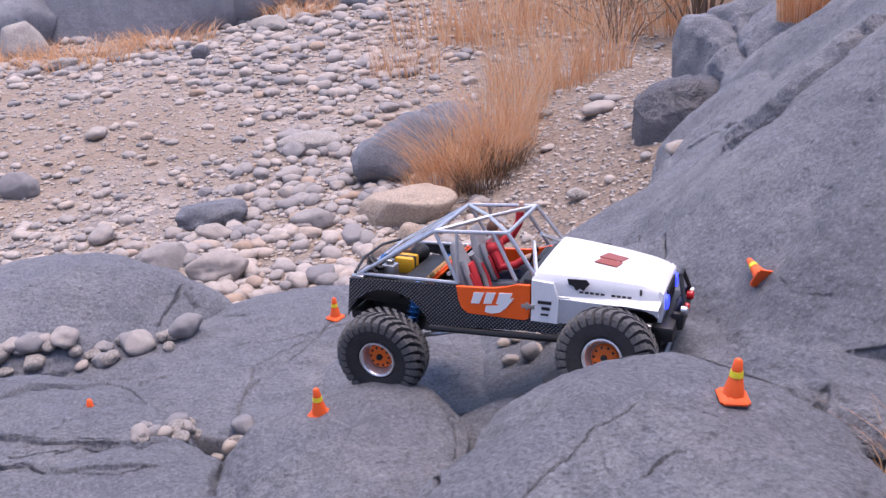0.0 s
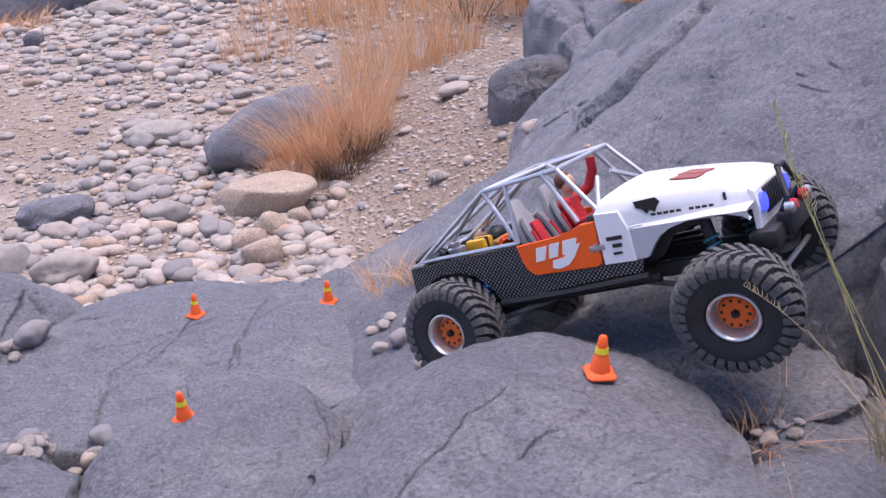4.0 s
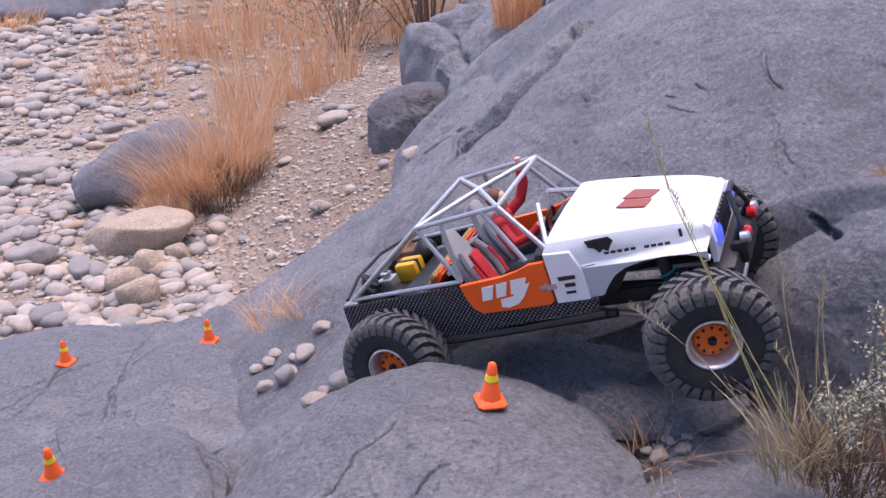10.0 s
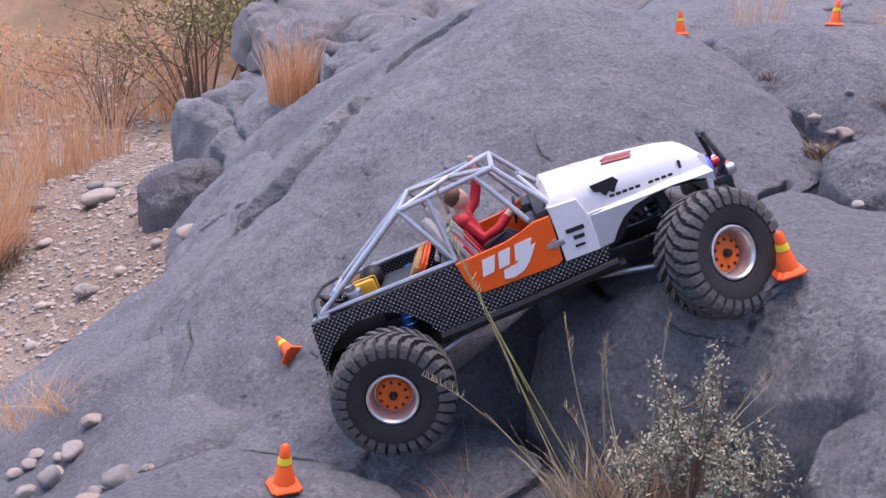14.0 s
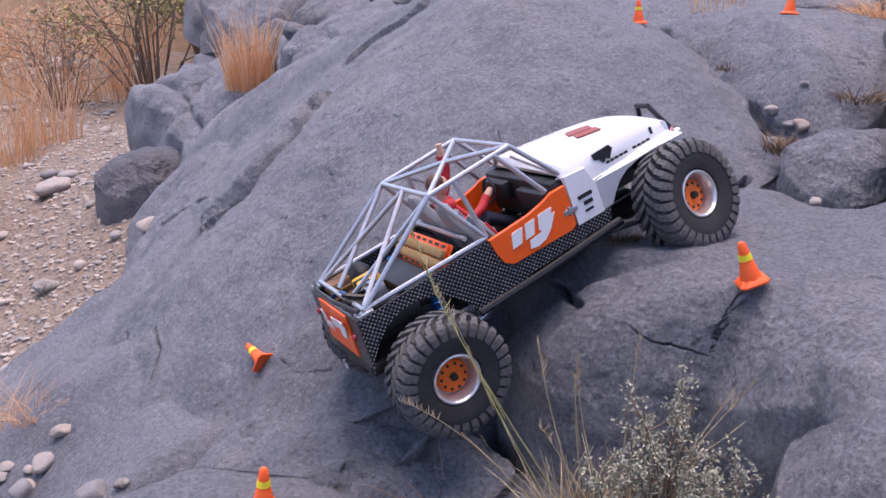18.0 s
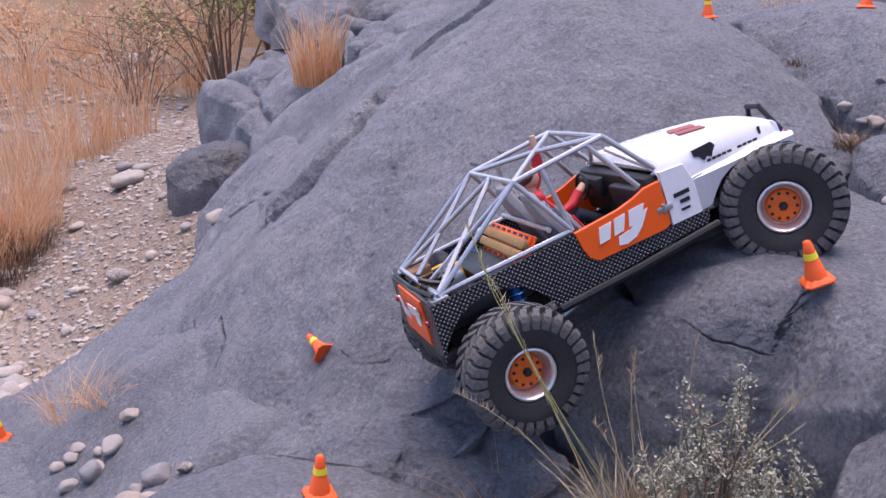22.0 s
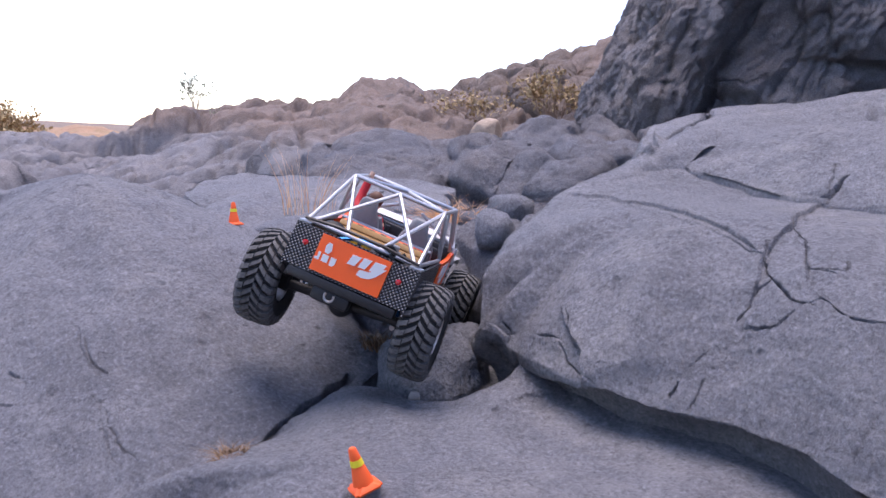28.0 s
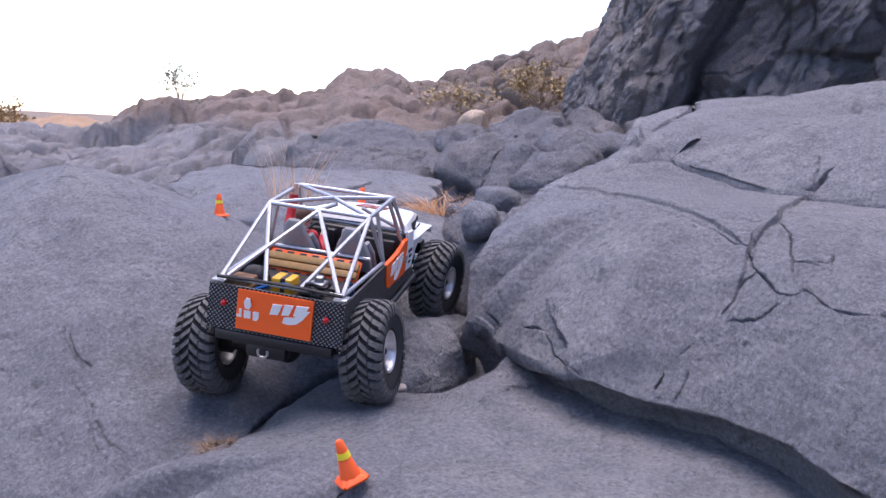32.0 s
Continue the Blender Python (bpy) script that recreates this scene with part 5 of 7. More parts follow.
def lathe(bm, profile, seg=32, axis="Y", at=(0, 0, 0), caps=True):
    """Turns an (along, radius) profile round an axis."""
    rings = []
    for u, r in profile:
        ring = []
        for k in range(seg):
            c, s = r * math.cos(2 * math.pi * k / seg), r * math.sin(2 * math.pi * k / seg)
            p = {"Y": (c, u, s), "Z": (c, s, u), "X": (u, c, s)}[axis]
            ring.append(bm.verts.new((p[0] + at[0], p[1] + at[1], p[2] + at[2])))
        rings.append(ring)
    for A, B in zip(rings[:-1], rings[1:]):
        for k in range(seg):
            bm.faces.new((A[k], A[(k + 1) % seg], B[(k + 1) % seg], B[k]))
    if caps and profile[0][1] > 1e-5:
        bm.faces.new(rings[0][::-1])
    if caps and profile[-1][1] > 1e-5:
        bm.faces.new(rings[-1])
    bmesh.ops.remove_doubles(bm, verts=bm.verts, dist=1e-6)
    return bm


def plate_material():
    """Black tread plate: rows of short raised bars, crosswise in turn."""
    m, nt, b = material("black_tread_plate")
    tc = nt.nodes.new("ShaderNodeTexCoord")
    mp = nt.nodes.new("ShaderNodeMapping")
    mp.inputs["Rotation"].default_value = (0, 0, 0)
    sp = nt.nodes.new("ShaderNodeSeparateXYZ")
    nt.links.new(tc.outputs["Object"], sp.inputs["Vector"])
    ad = nt.nodes.new("ShaderNodeMath")
    nt.links.new(sp.outputs["X"], ad.inputs[0])
    nt.links.new(sp.outputs["Y"], ad.inputs[1])
    cb = nt.nodes.new("ShaderNodeCombineXYZ")
    nt.links.new(ad.outputs["Value"], cb.inputs["X"])
    nt.links.new(sp.outputs["Z"], cb.inputs["Z"])
    nt.links.new(cb.outputs["Vector"], mp.inputs["Vector"])
    waves = []
    for rot in (radians(45), radians(-45)):
        mm = nt.nodes.new("ShaderNodeMapping")
        mm.inputs["Rotation"].default_value = (0, rot, 0)
        nt.links.new(mp.outputs["Vector"], mm.inputs["Vector"])
        ch = nt.nodes.new("ShaderNodeTexWave")
        ch.bands_direction = "X"
        ch.inputs["Scale"].default_value = 84
        nt.links.new(mm.outputs["Vector"], ch.inputs["Vector"])
        waves.append(ch.outputs["Fac"])
    mix = blend(nt, 1.0, waves[0], waves[1], "MULTIPLY")
    c = ramp(nt, mix, ((0.2, (0.012, 0.012, 0.014)), (0.45, (0.20, 0.20, 0.21))))
    nt.links.new(c, b.inputs["Base Color"])
    b.inputs["Roughness"].default_value = 0.35
    b.inputs["Metallic"].default_value = 0.35
    bump(nt, b, mix, 0.8, 0.0015)
    return m


PLATE = plate_material()
ORANGE = plain("orange_paint", (1.0, 0.118, 0.006), 0.42, grain=0.06, coat=0.08)
WHITE = plain("white_paint", (0.80, 0.80, 0.80), 0.32, grain=0.05, coat=0.3)
GREY_PANEL = plain("grey_plastic", (0.46, 0.47, 0.49), 0.5, grain=0.1)
DECAL = plain("white_decal", (0.82, 0.82, 0.80), 0.5)
INK = plain("black_decal", (0.015, 0.015, 0.018), 0.5)
RED_INK = plain("dark_red_decal", (0.28, 0.06, 0.04), 0.5, grain=0.3)
TUBE = plain("silver_tube", (0.50, 0.51, 0.53), 0.38, 0.75, grain=0.2)
BLACK = plain("black_plastic", (0.014, 0.014, 0.015), 0.5, grain=0.4)
STEEL = plain("bare_steel", (0.5, 0.5, 0.5), 0.35, 0.9, grain=0.25)
RUBBER = plain("dusty_rubber", (0.026, 0.026, 0.027), 0.85, grain=0.5, scale=160)
LUG_RUBBER = plain("scuffed_rubber", (0.098, 0.096, 0.096), 0.9, grain=0.6, scale=300)
RIM_METAL = plain("silver_rim", (0.66, 0.65, 0.64), 0.34, 0.75, grain=0.25)
HUB_ORANGE = plain("orange_hub", (0.95, 0.16, 0.015), 0.42, grain=0.1)
BLUE_METAL = plain("blue_anodised", (0.01, 0.12, 0.34), 0.3, 0.7)
TEAL = plain("teal_spring", (0.05, 0.33, 0.40), 0.4, 0.4)
SEAT_GREY = plain("grey_seat_cloth", (0.27, 0.275, 0.285), 0.7, grain=0.12)
RED_CLOTH = plain("red_cloth", (0.52, 0.022, 0.03), 0.65, grain=0.2)
SKIN = plain("doll_skin", (0.62, 0.38, 0.27), 0.55)
HAIR = plain("doll_hair", (0.11, 0.045, 0.025), 0.6)
JEANS = plain("doll_trousers", (0.03, 0.035, 0.06), 0.8, grain=0.2)
TAN = plain("tan_board", (0.42, 0.24, 0.09), 0.7, grain=0.3)
YELLOW = plain("yellow_plastic", (0.72, 0.37, 0.02), 0.45)
BAG = plain("brown_canvas", (0.20, 0.11, 0.065), 0.85, grain=0.35)
RED_LENS = plain("red_lens", (0.55, 0.01, 0.012), 0.2, coat=0.6)


def glow(name, color, strength):
    m, nt, b = material(name)
    b.inputs["Base Color"].default_value = (*color, 1)
    b.inputs["Emission Color"].default_value = (*color, 1)
    b.inputs["Emission Strength"].default_value = strength
    return m


BLUE_LIGHT = glow("blue_lamp", (0.03, 0.06, 0.9), 1.2)
R_WHEEL = 0.0615
TYRE_FIT = Matrix.Diagonal((0.97, 0.88, 0.97, 1))


def tyre_bm():
    bm = bmesh.new()
    prof = [(-0.018, 0.0255), (-0.0245, 0.029), (-0.0275, 0.040), (-0.0275, 0.048), (-0.0258, 0.0535), (-0.0212, 0.0572), (-0.011, 0.0584), (0, 0.0588),
            (0.011, 0.0584), (0.0212, 0.0572), (0.0258, 0.0535), (0.0275, 0.048), (0.0275, 0.040), (0.0245, 0.029), (0.018, 0.0255)]
    return lathe(bm, prof, 56, caps=False)


def lug_mesh(path, side, half):
    """One tread block, swept along a short path across the tyre."""
    bm = bmesh.new()
    rows_ = []
    for y, da, r in path:
        for h, dr in ((0, -0.0075), (1, 0.0004)):
            for sgn in (-1, 1):
                a = da + sgn * half * (1.05 if h == 0 else 0.85)
                rows_.append(bm.verts.new(((r + dr) * math.cos(a), side * y, (r + dr) * math.sin(a))))
    for i in range(len(path) - 1):
        q, w = rows_[4 * i:4 * i + 4], rows_[4 * i + 4:4 * i + 8]
        for s, t in ((0, 2), (2, 3), (3, 1)):
            bm.faces.new((q[s], q[t], w[t], w[s]))
    for q in (rows_[:4], rows_[-4:]):
        bm.faces.new((q[0], q[1], q[3], q[2]))
    bmesh.ops.recalc_face_normals(bm, faces=bm.faces)
    me = bpy.data.meshes.new("tread_lug")
    bm.to_mesh(me)
    bm.free()
    me.materials.append(LUG_RUBBER)
    me.transform(TYRE_FIT)
    return me


INNER = [(0.0004, -0.015, 0.0634), (0.0070, 0.070, 0.0638), (0.0128, 0.135, 0.0637)]
OUTER = [(0.0140, 0.165, 0.0636), (0.0215, 0.212, 0.0624), (0.0270, 0.228, 0.0590), (0.0290, 0.228, 0.0535)]
SHOULDER = [(0.0235, 0.075, 0.0608), (0.0276, 0.080, 0.0575), (0.0288, 0.080, 0.0545)]
LUGS = [(lug_mesh(path, side, half), shift) for side, shift in ((-1, 0.0), (1, 0.5)) for path, half in ((INNER, 0.056), (OUTER, 0.062), (SHOULDER, 0.030))]


def wheel_parts(parent, side):
    """side -1: the outer face looks to -y."""
    flip = pose(0, 0, 0, 0, 0, 0 if side < 0 else 180)
    tyre = part("wheel", tyre_bm(), RUBBER, parent, "black chevron-lugged rubber tyre")
    for k in range(30):
        for me, shift in LUGS:
            lug = new("tread_lug", me)
            lug.parent = tyre
            lug.matrix_basis = pose(0, 0, 0, 0, -360 * (k + shift) / 30, 0)
    bm = bmesh.new()
    lathe(bm, [(-0.0205, 0.0270), (-0.0240, 0.0264), (-0.0246, 0.0248), (-0.0232, 0.0232), (-0.019, 0.0222), (-0.006, 0.0195), (-0.004, 0.0)], 40, caps=False)
    lathe(bm, [(0.0, 0.0), (0.002, 0.0215), (0.020, 0.0235), (0.0235, 0.0268)], 40, caps=False)
    part("rim", bm, RIM_METAL, tyre, "scuffed silver deep-dish rim", flip)
    bm = bmesh.new()
    lathe(bm, [(-0.0115, 0.0), (-0.0122, 0.008), (-0.0112, 0.0160), (-0.0090, 0.0180), (-0.0055, 0.0184)], 32)
    part("hub_disc", bm, HUB_ORANGE, tyre, "orange hub disc", flip)
    for k in range(10):
        bm = bmesh.new()
        a = 2 * math.pi * k / 10
        lathe(bm, [(-0.0124, 0.0), (-0.0124, 0.0017), (-0.0105, 0.0019)], 8, at=(0.0135 * math.cos(a), 0, 0.0135 * math.sin(a)))
        part("bolt", bm, INK, tyre, "", flip)
    bm = bmesh.new()
    lathe(bm, [(-0.0182, 0.0), (-0.0182, 0.0032), (-0.0160, 0.0044), (-0.0112, 0.0048)], 6)
    part("hub_nut", bm, BLACK, tyre, "black hub nut", flip)
    for ob in (tyre, *(p for p in tyre.children if p.name.split(".")[0] != "tread_lug")):
        ob.data.transform(TYRE_FIT)
    return tyre


def logo(parent, at, s, mat=DECAL, name="logo_shape"):
    """A plain mark: three slanted blocks above a curved tail, in the x, z plane."""
    bm = bmesh.new()
    t = 0.0008
    for k, (x0, w, lo) in enumerate(((-0.027, 0.0125, 0.0), (-0.0115, 0.0115, 0.0015), (0.004, 0.016, 0.003))):
        pts = [(x0, lo), (x0 + w * 0.86, lo + 0.001), (x0 + w + 0.004, lo + 0.015), (x0 + 0.004, lo + 0.014)]
        prism(bm, [(x * s, z * s) for x, z in pts], -t, t)
    tail = [(-0.008, -0.0008), (0.005, 0.0008), (0.014, 0.010), (0.026, 0.0125), (0.016, -0.001), (0.008, -0.0075), (-0.002, -0.010), (-0.010, -0.0085)]
    prism(bm, [(x * s, z * s) for x, z in tail], -t * 0.9, t * 0.9)
    return part(name, bm, mat, parent, "plain white emblem with a curved tail", at, smooth=False)


def bars(parent, at, rows_, mat, label):
    for x0, x1, z0, z1 in rows_:
        bm = bmesh.new()
        box(bm, x0, x1, -0.0006, 0.0006, z0, z1)
        part("lettering_bar", bm, mat, parent, label, at, smooth=False)


def build_car():
    car = tagged(new("model_car"), "white and orange radio-controlled crawler with open roll cage", "model car")
    arch = [(-0.172 + 0.064 * math.cos(radians(a)), 0.078 + 0.062 * math.sin(radians(a))) for a in range(165, 14, -15)]
    side = [(-0.228, 0.1515), (-0.233, 0.104)] + arch + [(-0.098, 0.097), (0.020, 0.106), (0.070, 0.108), (0.074, 0.121), (0.029, 0.121), (-0.05, 0.1205), (-0.066, 0.129), (-0.071, 0.1575)]
    for s in (-1, 1):
        y = s * 0.081
        bm = bmesh.new()
        prism(bm, side, y - 0.0015, y + 0.0015)
        part("tub_side", bm, PLATE, car, "black tread-plate side panel", smooth=False)
        bm = bmesh.new()
        prism(bm, [(-0.071, 0.1575), (-0.068, 0.140), (-0.064, 0.128), (-0.055, 0.1212), (0.022, 0.1212), (0.028, 0.1245), (0.0295, 0.140), (0.030, 0.170), (0.013, 0.1695), (-0.002, 0.1635), (-0.020, 0.1605)], y - 0.0028, y + 0.0028, 0.0008)
        door = part("door", bm, ORANGE, car, "orange half door with a white emblem", smooth=False)
        logo(door, pose(-0.020, y + s * 0.0030, 0.1365, 0, 0, 0 if s < 0 else 180), 1.12)
        bm = bmesh.new()
        box(bm, 0.018, 0.036, y + s * 0.0025 - 0.001, y + s * 0.0025 + 0.0015, 0.1385, 0.1445, 0.001)
        box(bm, 0.024, 0.028, y + s * 0.0025 - 0.0015, y + s * 0.0025 + 0.0025, 0.1365, 0.147, 0.001)
        part("hinge", bm, STEEL, door, "bare steel hinge")
        bm = bmesh.new()
        prism(bm, [(0.0305, 0.1215), (0.066, 0.1215), (0.0665, 0.155), (0.060, 0.176), (0.032, 0.178), (0.0315, 0.150)], y - 0.0022, y + 0.0022, 0.0008)
        cowl = part("cowl_side", bm, WHITE, car, "white side panel with small stickers", smooth=False)
        bars(cowl, pose(0.048, y + s * 0.0026, 0.147), ((-0.008, 0.010, 0.000, 0.0042), (-0.003, 0.008, -0.008, -0.004), (-0.004, 0.006, -0.0155, -0.013)), INK, "dark illegible sticker line")
        bm = bmesh.new()
        prev = None
        for x, w, edge in ((0.066, 0.0785, 0.1215), (0.080, 0.0763, 0.1225), (0.088, 0.0748, 0.1330), (0.097, 0.0733, 0.1425), (0.110, 0.0711, 0.1495), (0.128, 0.0678, 0.1535), (0.150, 0.0638, 0.1548), (0.170, 0.0598, 0.1535), (0.184, 0.0565, 0.1490), (0.190, 0.0545, 0.1440)):
            shelf = max(0.1560 - 0.02 * max(0, x - 0.15), edge + 0.0018)
            flare = min(0.0805, 0.0795 + 0.04 * max(0, x - 0.08))
            vs = [bm.verts.new((x, s * a, z)) for a, z in ((w - 0.004, 0.1600), (w + 0.0015, shelf + 0.0012), (flare - 0.0015, shelf), (flare, shelf - 0.0012), (flare, edge), (flare - 0.010, edge + 0.0006))]
            if prev:
                for k in range(len(vs) - 1):
                    bm.faces.new((prev[k], prev[k + 1], vs[k + 1], vs[k])).material_index = 1 if k > 2 else 0
            prev = vs
        part("fender", bm, [WHITE, GREY_PANEL], car, "white front fender with a grey cut-out arch")
        bm = bmesh.new()
        prism(bm, [(0.070, 0.112), (0.090, 0.118), (0.105, 0.138), (0.150, 0.150), (0.185, 0.144), (0.185, 0.150), (0.070, 0.152)], s * 0.062 - 0.0015, s * 0.062 + 0.0015)
        part("inner_arch", bm, BLACK, car, "black inner wheel arch", smooth=False)
        bm = bmesh.new()
        tube(bm, [(-0.110, y * 1.04, 0.094), (-0.02, y * 1.06, 0.098), (0.078, y * 1.05, 0.104)], 0.0042)
        tube(bm, [(-0.105, y * 0.92, 0.090), (0.085, y * 0.92, 0.098)], 0.005)
        part("rock_slider", bm, BLACK, car, "black tubular rock slider")
    # bonnet, in cross-sections from the windscreen to the nose
    bm = bmesh.new()
    prev = None
    for x, w, zt, zb in ((0.031, 0.0815, 0.1815, 0.158), (0.037, 0.0815, 0.1895, 0.158), (0.055, 0.0795, 0.1890, 0.157), (0.090, 0.0745, 0.1870, 0.153), (0.130, 0.0675, 0.1835, 0.151), (0.165, 0.0610, 0.1790, 0.149), (0.183, 0.0570, 0.1745, 0.149), (0.190, 0.0540, 0.1680, 0.150)):
        ring = [(-w, zb), (-w, zb + (zt - zb) * 0.45), (-w * 0.985, zb + (zt - zb) * 0.70), (-w * 0.93, zb + (zt - zb) * 0.90), (-w * 0.82, zt - 0.0008), (-w * 0.45, zt + 0.0008), (0, zt + 0.0016),
                (w * 0.45, zt + 0.0008), (w * 0.82, zt - 0.0008), (w * 0.93, zb + (zt - zb) * 0.90), (w * 0.985, zb + (zt - zb) * 0.70), (w, zb + (zt - zb) * 0.45), (w, zb)]
        vs = [bm.verts.new((x, y, z)) for y, z in ring]
        if prev:
            for k in range(len(vs) - 1):
                bm.faces.new((prev[k], prev[k + 1], vs[k + 1], vs[k]))
        prev = vs
    hood = part("bonnet", bm, WHITE, car, "white bonnet with dark decals")
    for s in (-1, 1):
        tilt = pose(0.092, s * 0.0752, 0.1715, 0, 1.0, -3.0 * s)
        bm = bmesh.new()
        prism(bm, [(-0.016, 0.010), (0.008, 0.011), (0.012, 0.006), (0.008, 0.001), (0.005, -0.004), (0.000, -0.001), (-0.004, -0.0045), (-0.008, 0.001), (-0.014, 0.003)], -0.0007, 0.0007)
        part("emblem", bm, INK, hood, "black bonnet emblem", tilt, smooth=False)
        bars(hood, pose(0.112, s * 0.0722, 0.1630, 0, 2.0, -4.5 * s), [(-0.034 + 0.0066 * k, -0.0292 + 0.0066 * k, 0.0, 0.0026) for k in range(12) if k != 7], INK, "illegible dark bonnet lettering")
        bm = bmesh.new()
        box(bm, 0.164, 0.1668, s * 0.0612 - 0.0012, s * 0.0612 + 0.0012, 0.164, 0.172, 0.0006)
        part("bonnet_latch", bm, INK, hood, "black bonnet latch")
    bm = bmesh.new()
    for pts in ([(-0.02, -0.022), (0.010, -0.026), (0.014, -0.008), (-0.014, -0.004)], [(-0.018, -0.001), (0.012, -0.004), (0.018, 0.014), (-0.010, 0.020)]):
        a = [bm.verts.new((x, y, 0.0)) for x, y in pts]
        b = [bm.verts.new((x, y, 0.0012)) for x, y in pts]
        bm.faces.new(b)
        for k in range(4):
            bm.faces.new((a[k], a[(k + 1) % 4], b[(k + 1) % 4], b[k]))
    part("bonnet_mark", bm, RED_INK, hood, "faded dark red bonnet emblem", pose(0.118, 0, 0.1862, 0, 5.5, 0), smooth=False)
    # nose
    bm = bmesh.new()
    prism(bm, [(0.188, 0.170), (0.192, 0.166), (0.194, 0.150), (0.191, 0.128), (0.186, 0.128), (0.186, 0.170)], -0.055, 0.055, 0.001)
    grille = part("grille", bm, WHITE, car, "white slotted grille", smooth=False)
    for k in range(7):
        bm = bmesh.new()
        y = (k - 3) * 0.0092
        box(bm, 0.1915, 0.1952, y - 0.0028, y + 0.0028, 0.138, 0.164, 0.0008)
        part("grille_slot", bm, INK, grille, "dark grille slot")
    for s in (-1, 1):
        bm = bmesh.new()
        lathe(bm, [(0.192, 0.0095), (0.1965, 0.0095), (0.1975, 0.0075), (0.1975, 0.0)], 24, "X", (0, s * 0.041, 0.152))
        part("headlight", bm, BLUE_LIGHT, grille, "glowing blue headlight")
        bm = bmesh.new()
        tube(bm, [(0.196, s * 0.028, 0.120), (0.214, s * 0.026, 0.150), (0.206, s * 0.010, 0.178)], 0.003)
        part("bumper_hoop", bm, BLACK, car, "black bumper hoop")
    bm = bmesh.new()
    box(bm, 0.180, 0.208, -0.068, 0.068, 0.108, 0.128, 0.004)
    box(bm, 0.200, 0.216, -0.036, 0.036, 0.112, 0.136, 0.004)
    tube(bm, [(0.206, -0.012, 0.178), (0.206, 0.012, 0.178)], 0.003)
    bumper = part("front_bumper", bm, BLACK, car, "black front bumper with winch")
    for y, m in ((-0.022, RED_LENS), (0.022, RED_LENS), (-0.034, STEEL), (0.034, STEEL)):
        bm = bmesh.new()
        lathe(bm, [(0.212, 0.006), (0.219, 0.006), (0.221, 0.004), (0.221, 0.0)], 14, "X", (0, y, 0.140))
        part("bumper_lamp", bm, m, bumper)
    # roll cage
    F, K, B, A, T, Rr = (-0.005, 0.066, 0.231), (-0.106, 0.066, 0.2245), (-0.070, 0.078, 0.160), (0.036, 0.075, 0.178), (-0.140, 0.078, 0.1565), (-0.216, 0.074, 0.156)
    mir = lambda p: (p[0], -p[1], p[2])
    bars_ = []
    for f in (lambda p: p, mir):
        bars_ += [(f(A), f(F)), (f(F), f(K)), (f(K), f(Rr)), (f(K), f(B)), (f(B), f(Rr)), (f((-0.024, 0.0665, 0.2295)), f((0.010, 0.078, 0.172))), (f(A), f((0.028, 0.070, 0.172))), (f((-0.075, 0.066, 0.2265)), f(B)), (f(K), (-0.210, 0.022 if f(K)[1] > 0 else -0.022, 0.156))]
        bars_ += [(f(F), (-0.052, 0, 0.2305)), (f(K), (-0.052, 0, 0.2305)), (f(A), (0.016, 0.018 if f(A)[1] > 0 else -0.018, 0.2065))]
    bars_ += [(F, mir(F)), (K, mir(K)), (Rr, mir(Rr)), (A, mir(A)), ((-0.106, 0.0, 0.2245), (-0.213, 0.068, 0.157)), ((-0.106, 0.0, 0.2245), (-0.213, -0.068, 0.157)), ((-0.088, -0.066, 0.166), (-0.088, 0.066, 0.166))]
    for a, b in bars_:
        bm = bmesh.new()
        a, b = Vector(a), Vector(b)
        tube(bm, [a, a.lerp(b, 0.5), b], 0.0027, 8)
        part("cage_tube", bm, TUBE, car)
    for s in (-1, 1):
        bm = bmesh.new()
        box(bm, -0.226, -0.208, s * 0.074 - 0.008, s * 0.074 + 0.008, 0.1515, 0.1550, 0.001)
        part("cage_foot", bm, STEEL, car, "bare steel cage foot")
    # cabin
    bm = bmesh.new()
    box(bm, -0.085, 0.035, -0.078, 0.078, 0.104, 0.112)
    box(bm, -0.228, -0.088, -0.060, 0.060, 0.112, 0.122)
    box(bm, -0.092, -0.086, -0.079, 0.079, 0.112, 0.150)
    part("floor_pan", bm, BLACK, car, "black floor pan")
    bm = bmesh.new()
    box(bm, 0.018, 0.034, -0.077, 0.077, 0.128, 0.176, 0.004)
    box(bm, 0.008, 0.020, -0.070, -0.010, 0.146, 0.168, 0.003)
    box(bm, 0.008, 0.020, 0.016, 0.070, 0.150, 0.172, 0.003)
    part("dashboard", bm, BLACK, car, "black dashboard")
    bm = bmesh.new()
    ring = [(0.0 + 0.010 * math.sin(a) * 0.35, 0.037 + 0.014 * math.cos(a), 0.166 + 0.0135 * math.sin(a)) for a in [2 * math.pi * k / 18 for k in range(19)]]
    tube(bm, ring, 0.0018, 6)
    tube(bm, [(0.0, 0.037, 0.166), (0.018, 0.037, 0.160)], 0.002, 6)
    part("steering_wheel", bm, INK, car, "black steering wheel")
    def loft(bm, rows, n=14):
        """A rounded shell through sections: centre x, z, half width, half thickness, lean in degrees."""
        rings = []
        for x, z, w, t, lean in rows:
            c, q = math.cos(radians(lean)), math.sin(radians(lean))
            ring = []
            for k in range(n):
                a = 2 * math.pi * k / n
                yy = w * math.copysign(abs(math.cos(a)) ** 0.55, math.cos(a))
                tt = t * math.copysign(abs(math.sin(a)) ** 0.7, math.sin(a))
                ring.append(bm.verts.new((x + tt * c, y + yy, z + tt * q)))
            rings.append(ring)
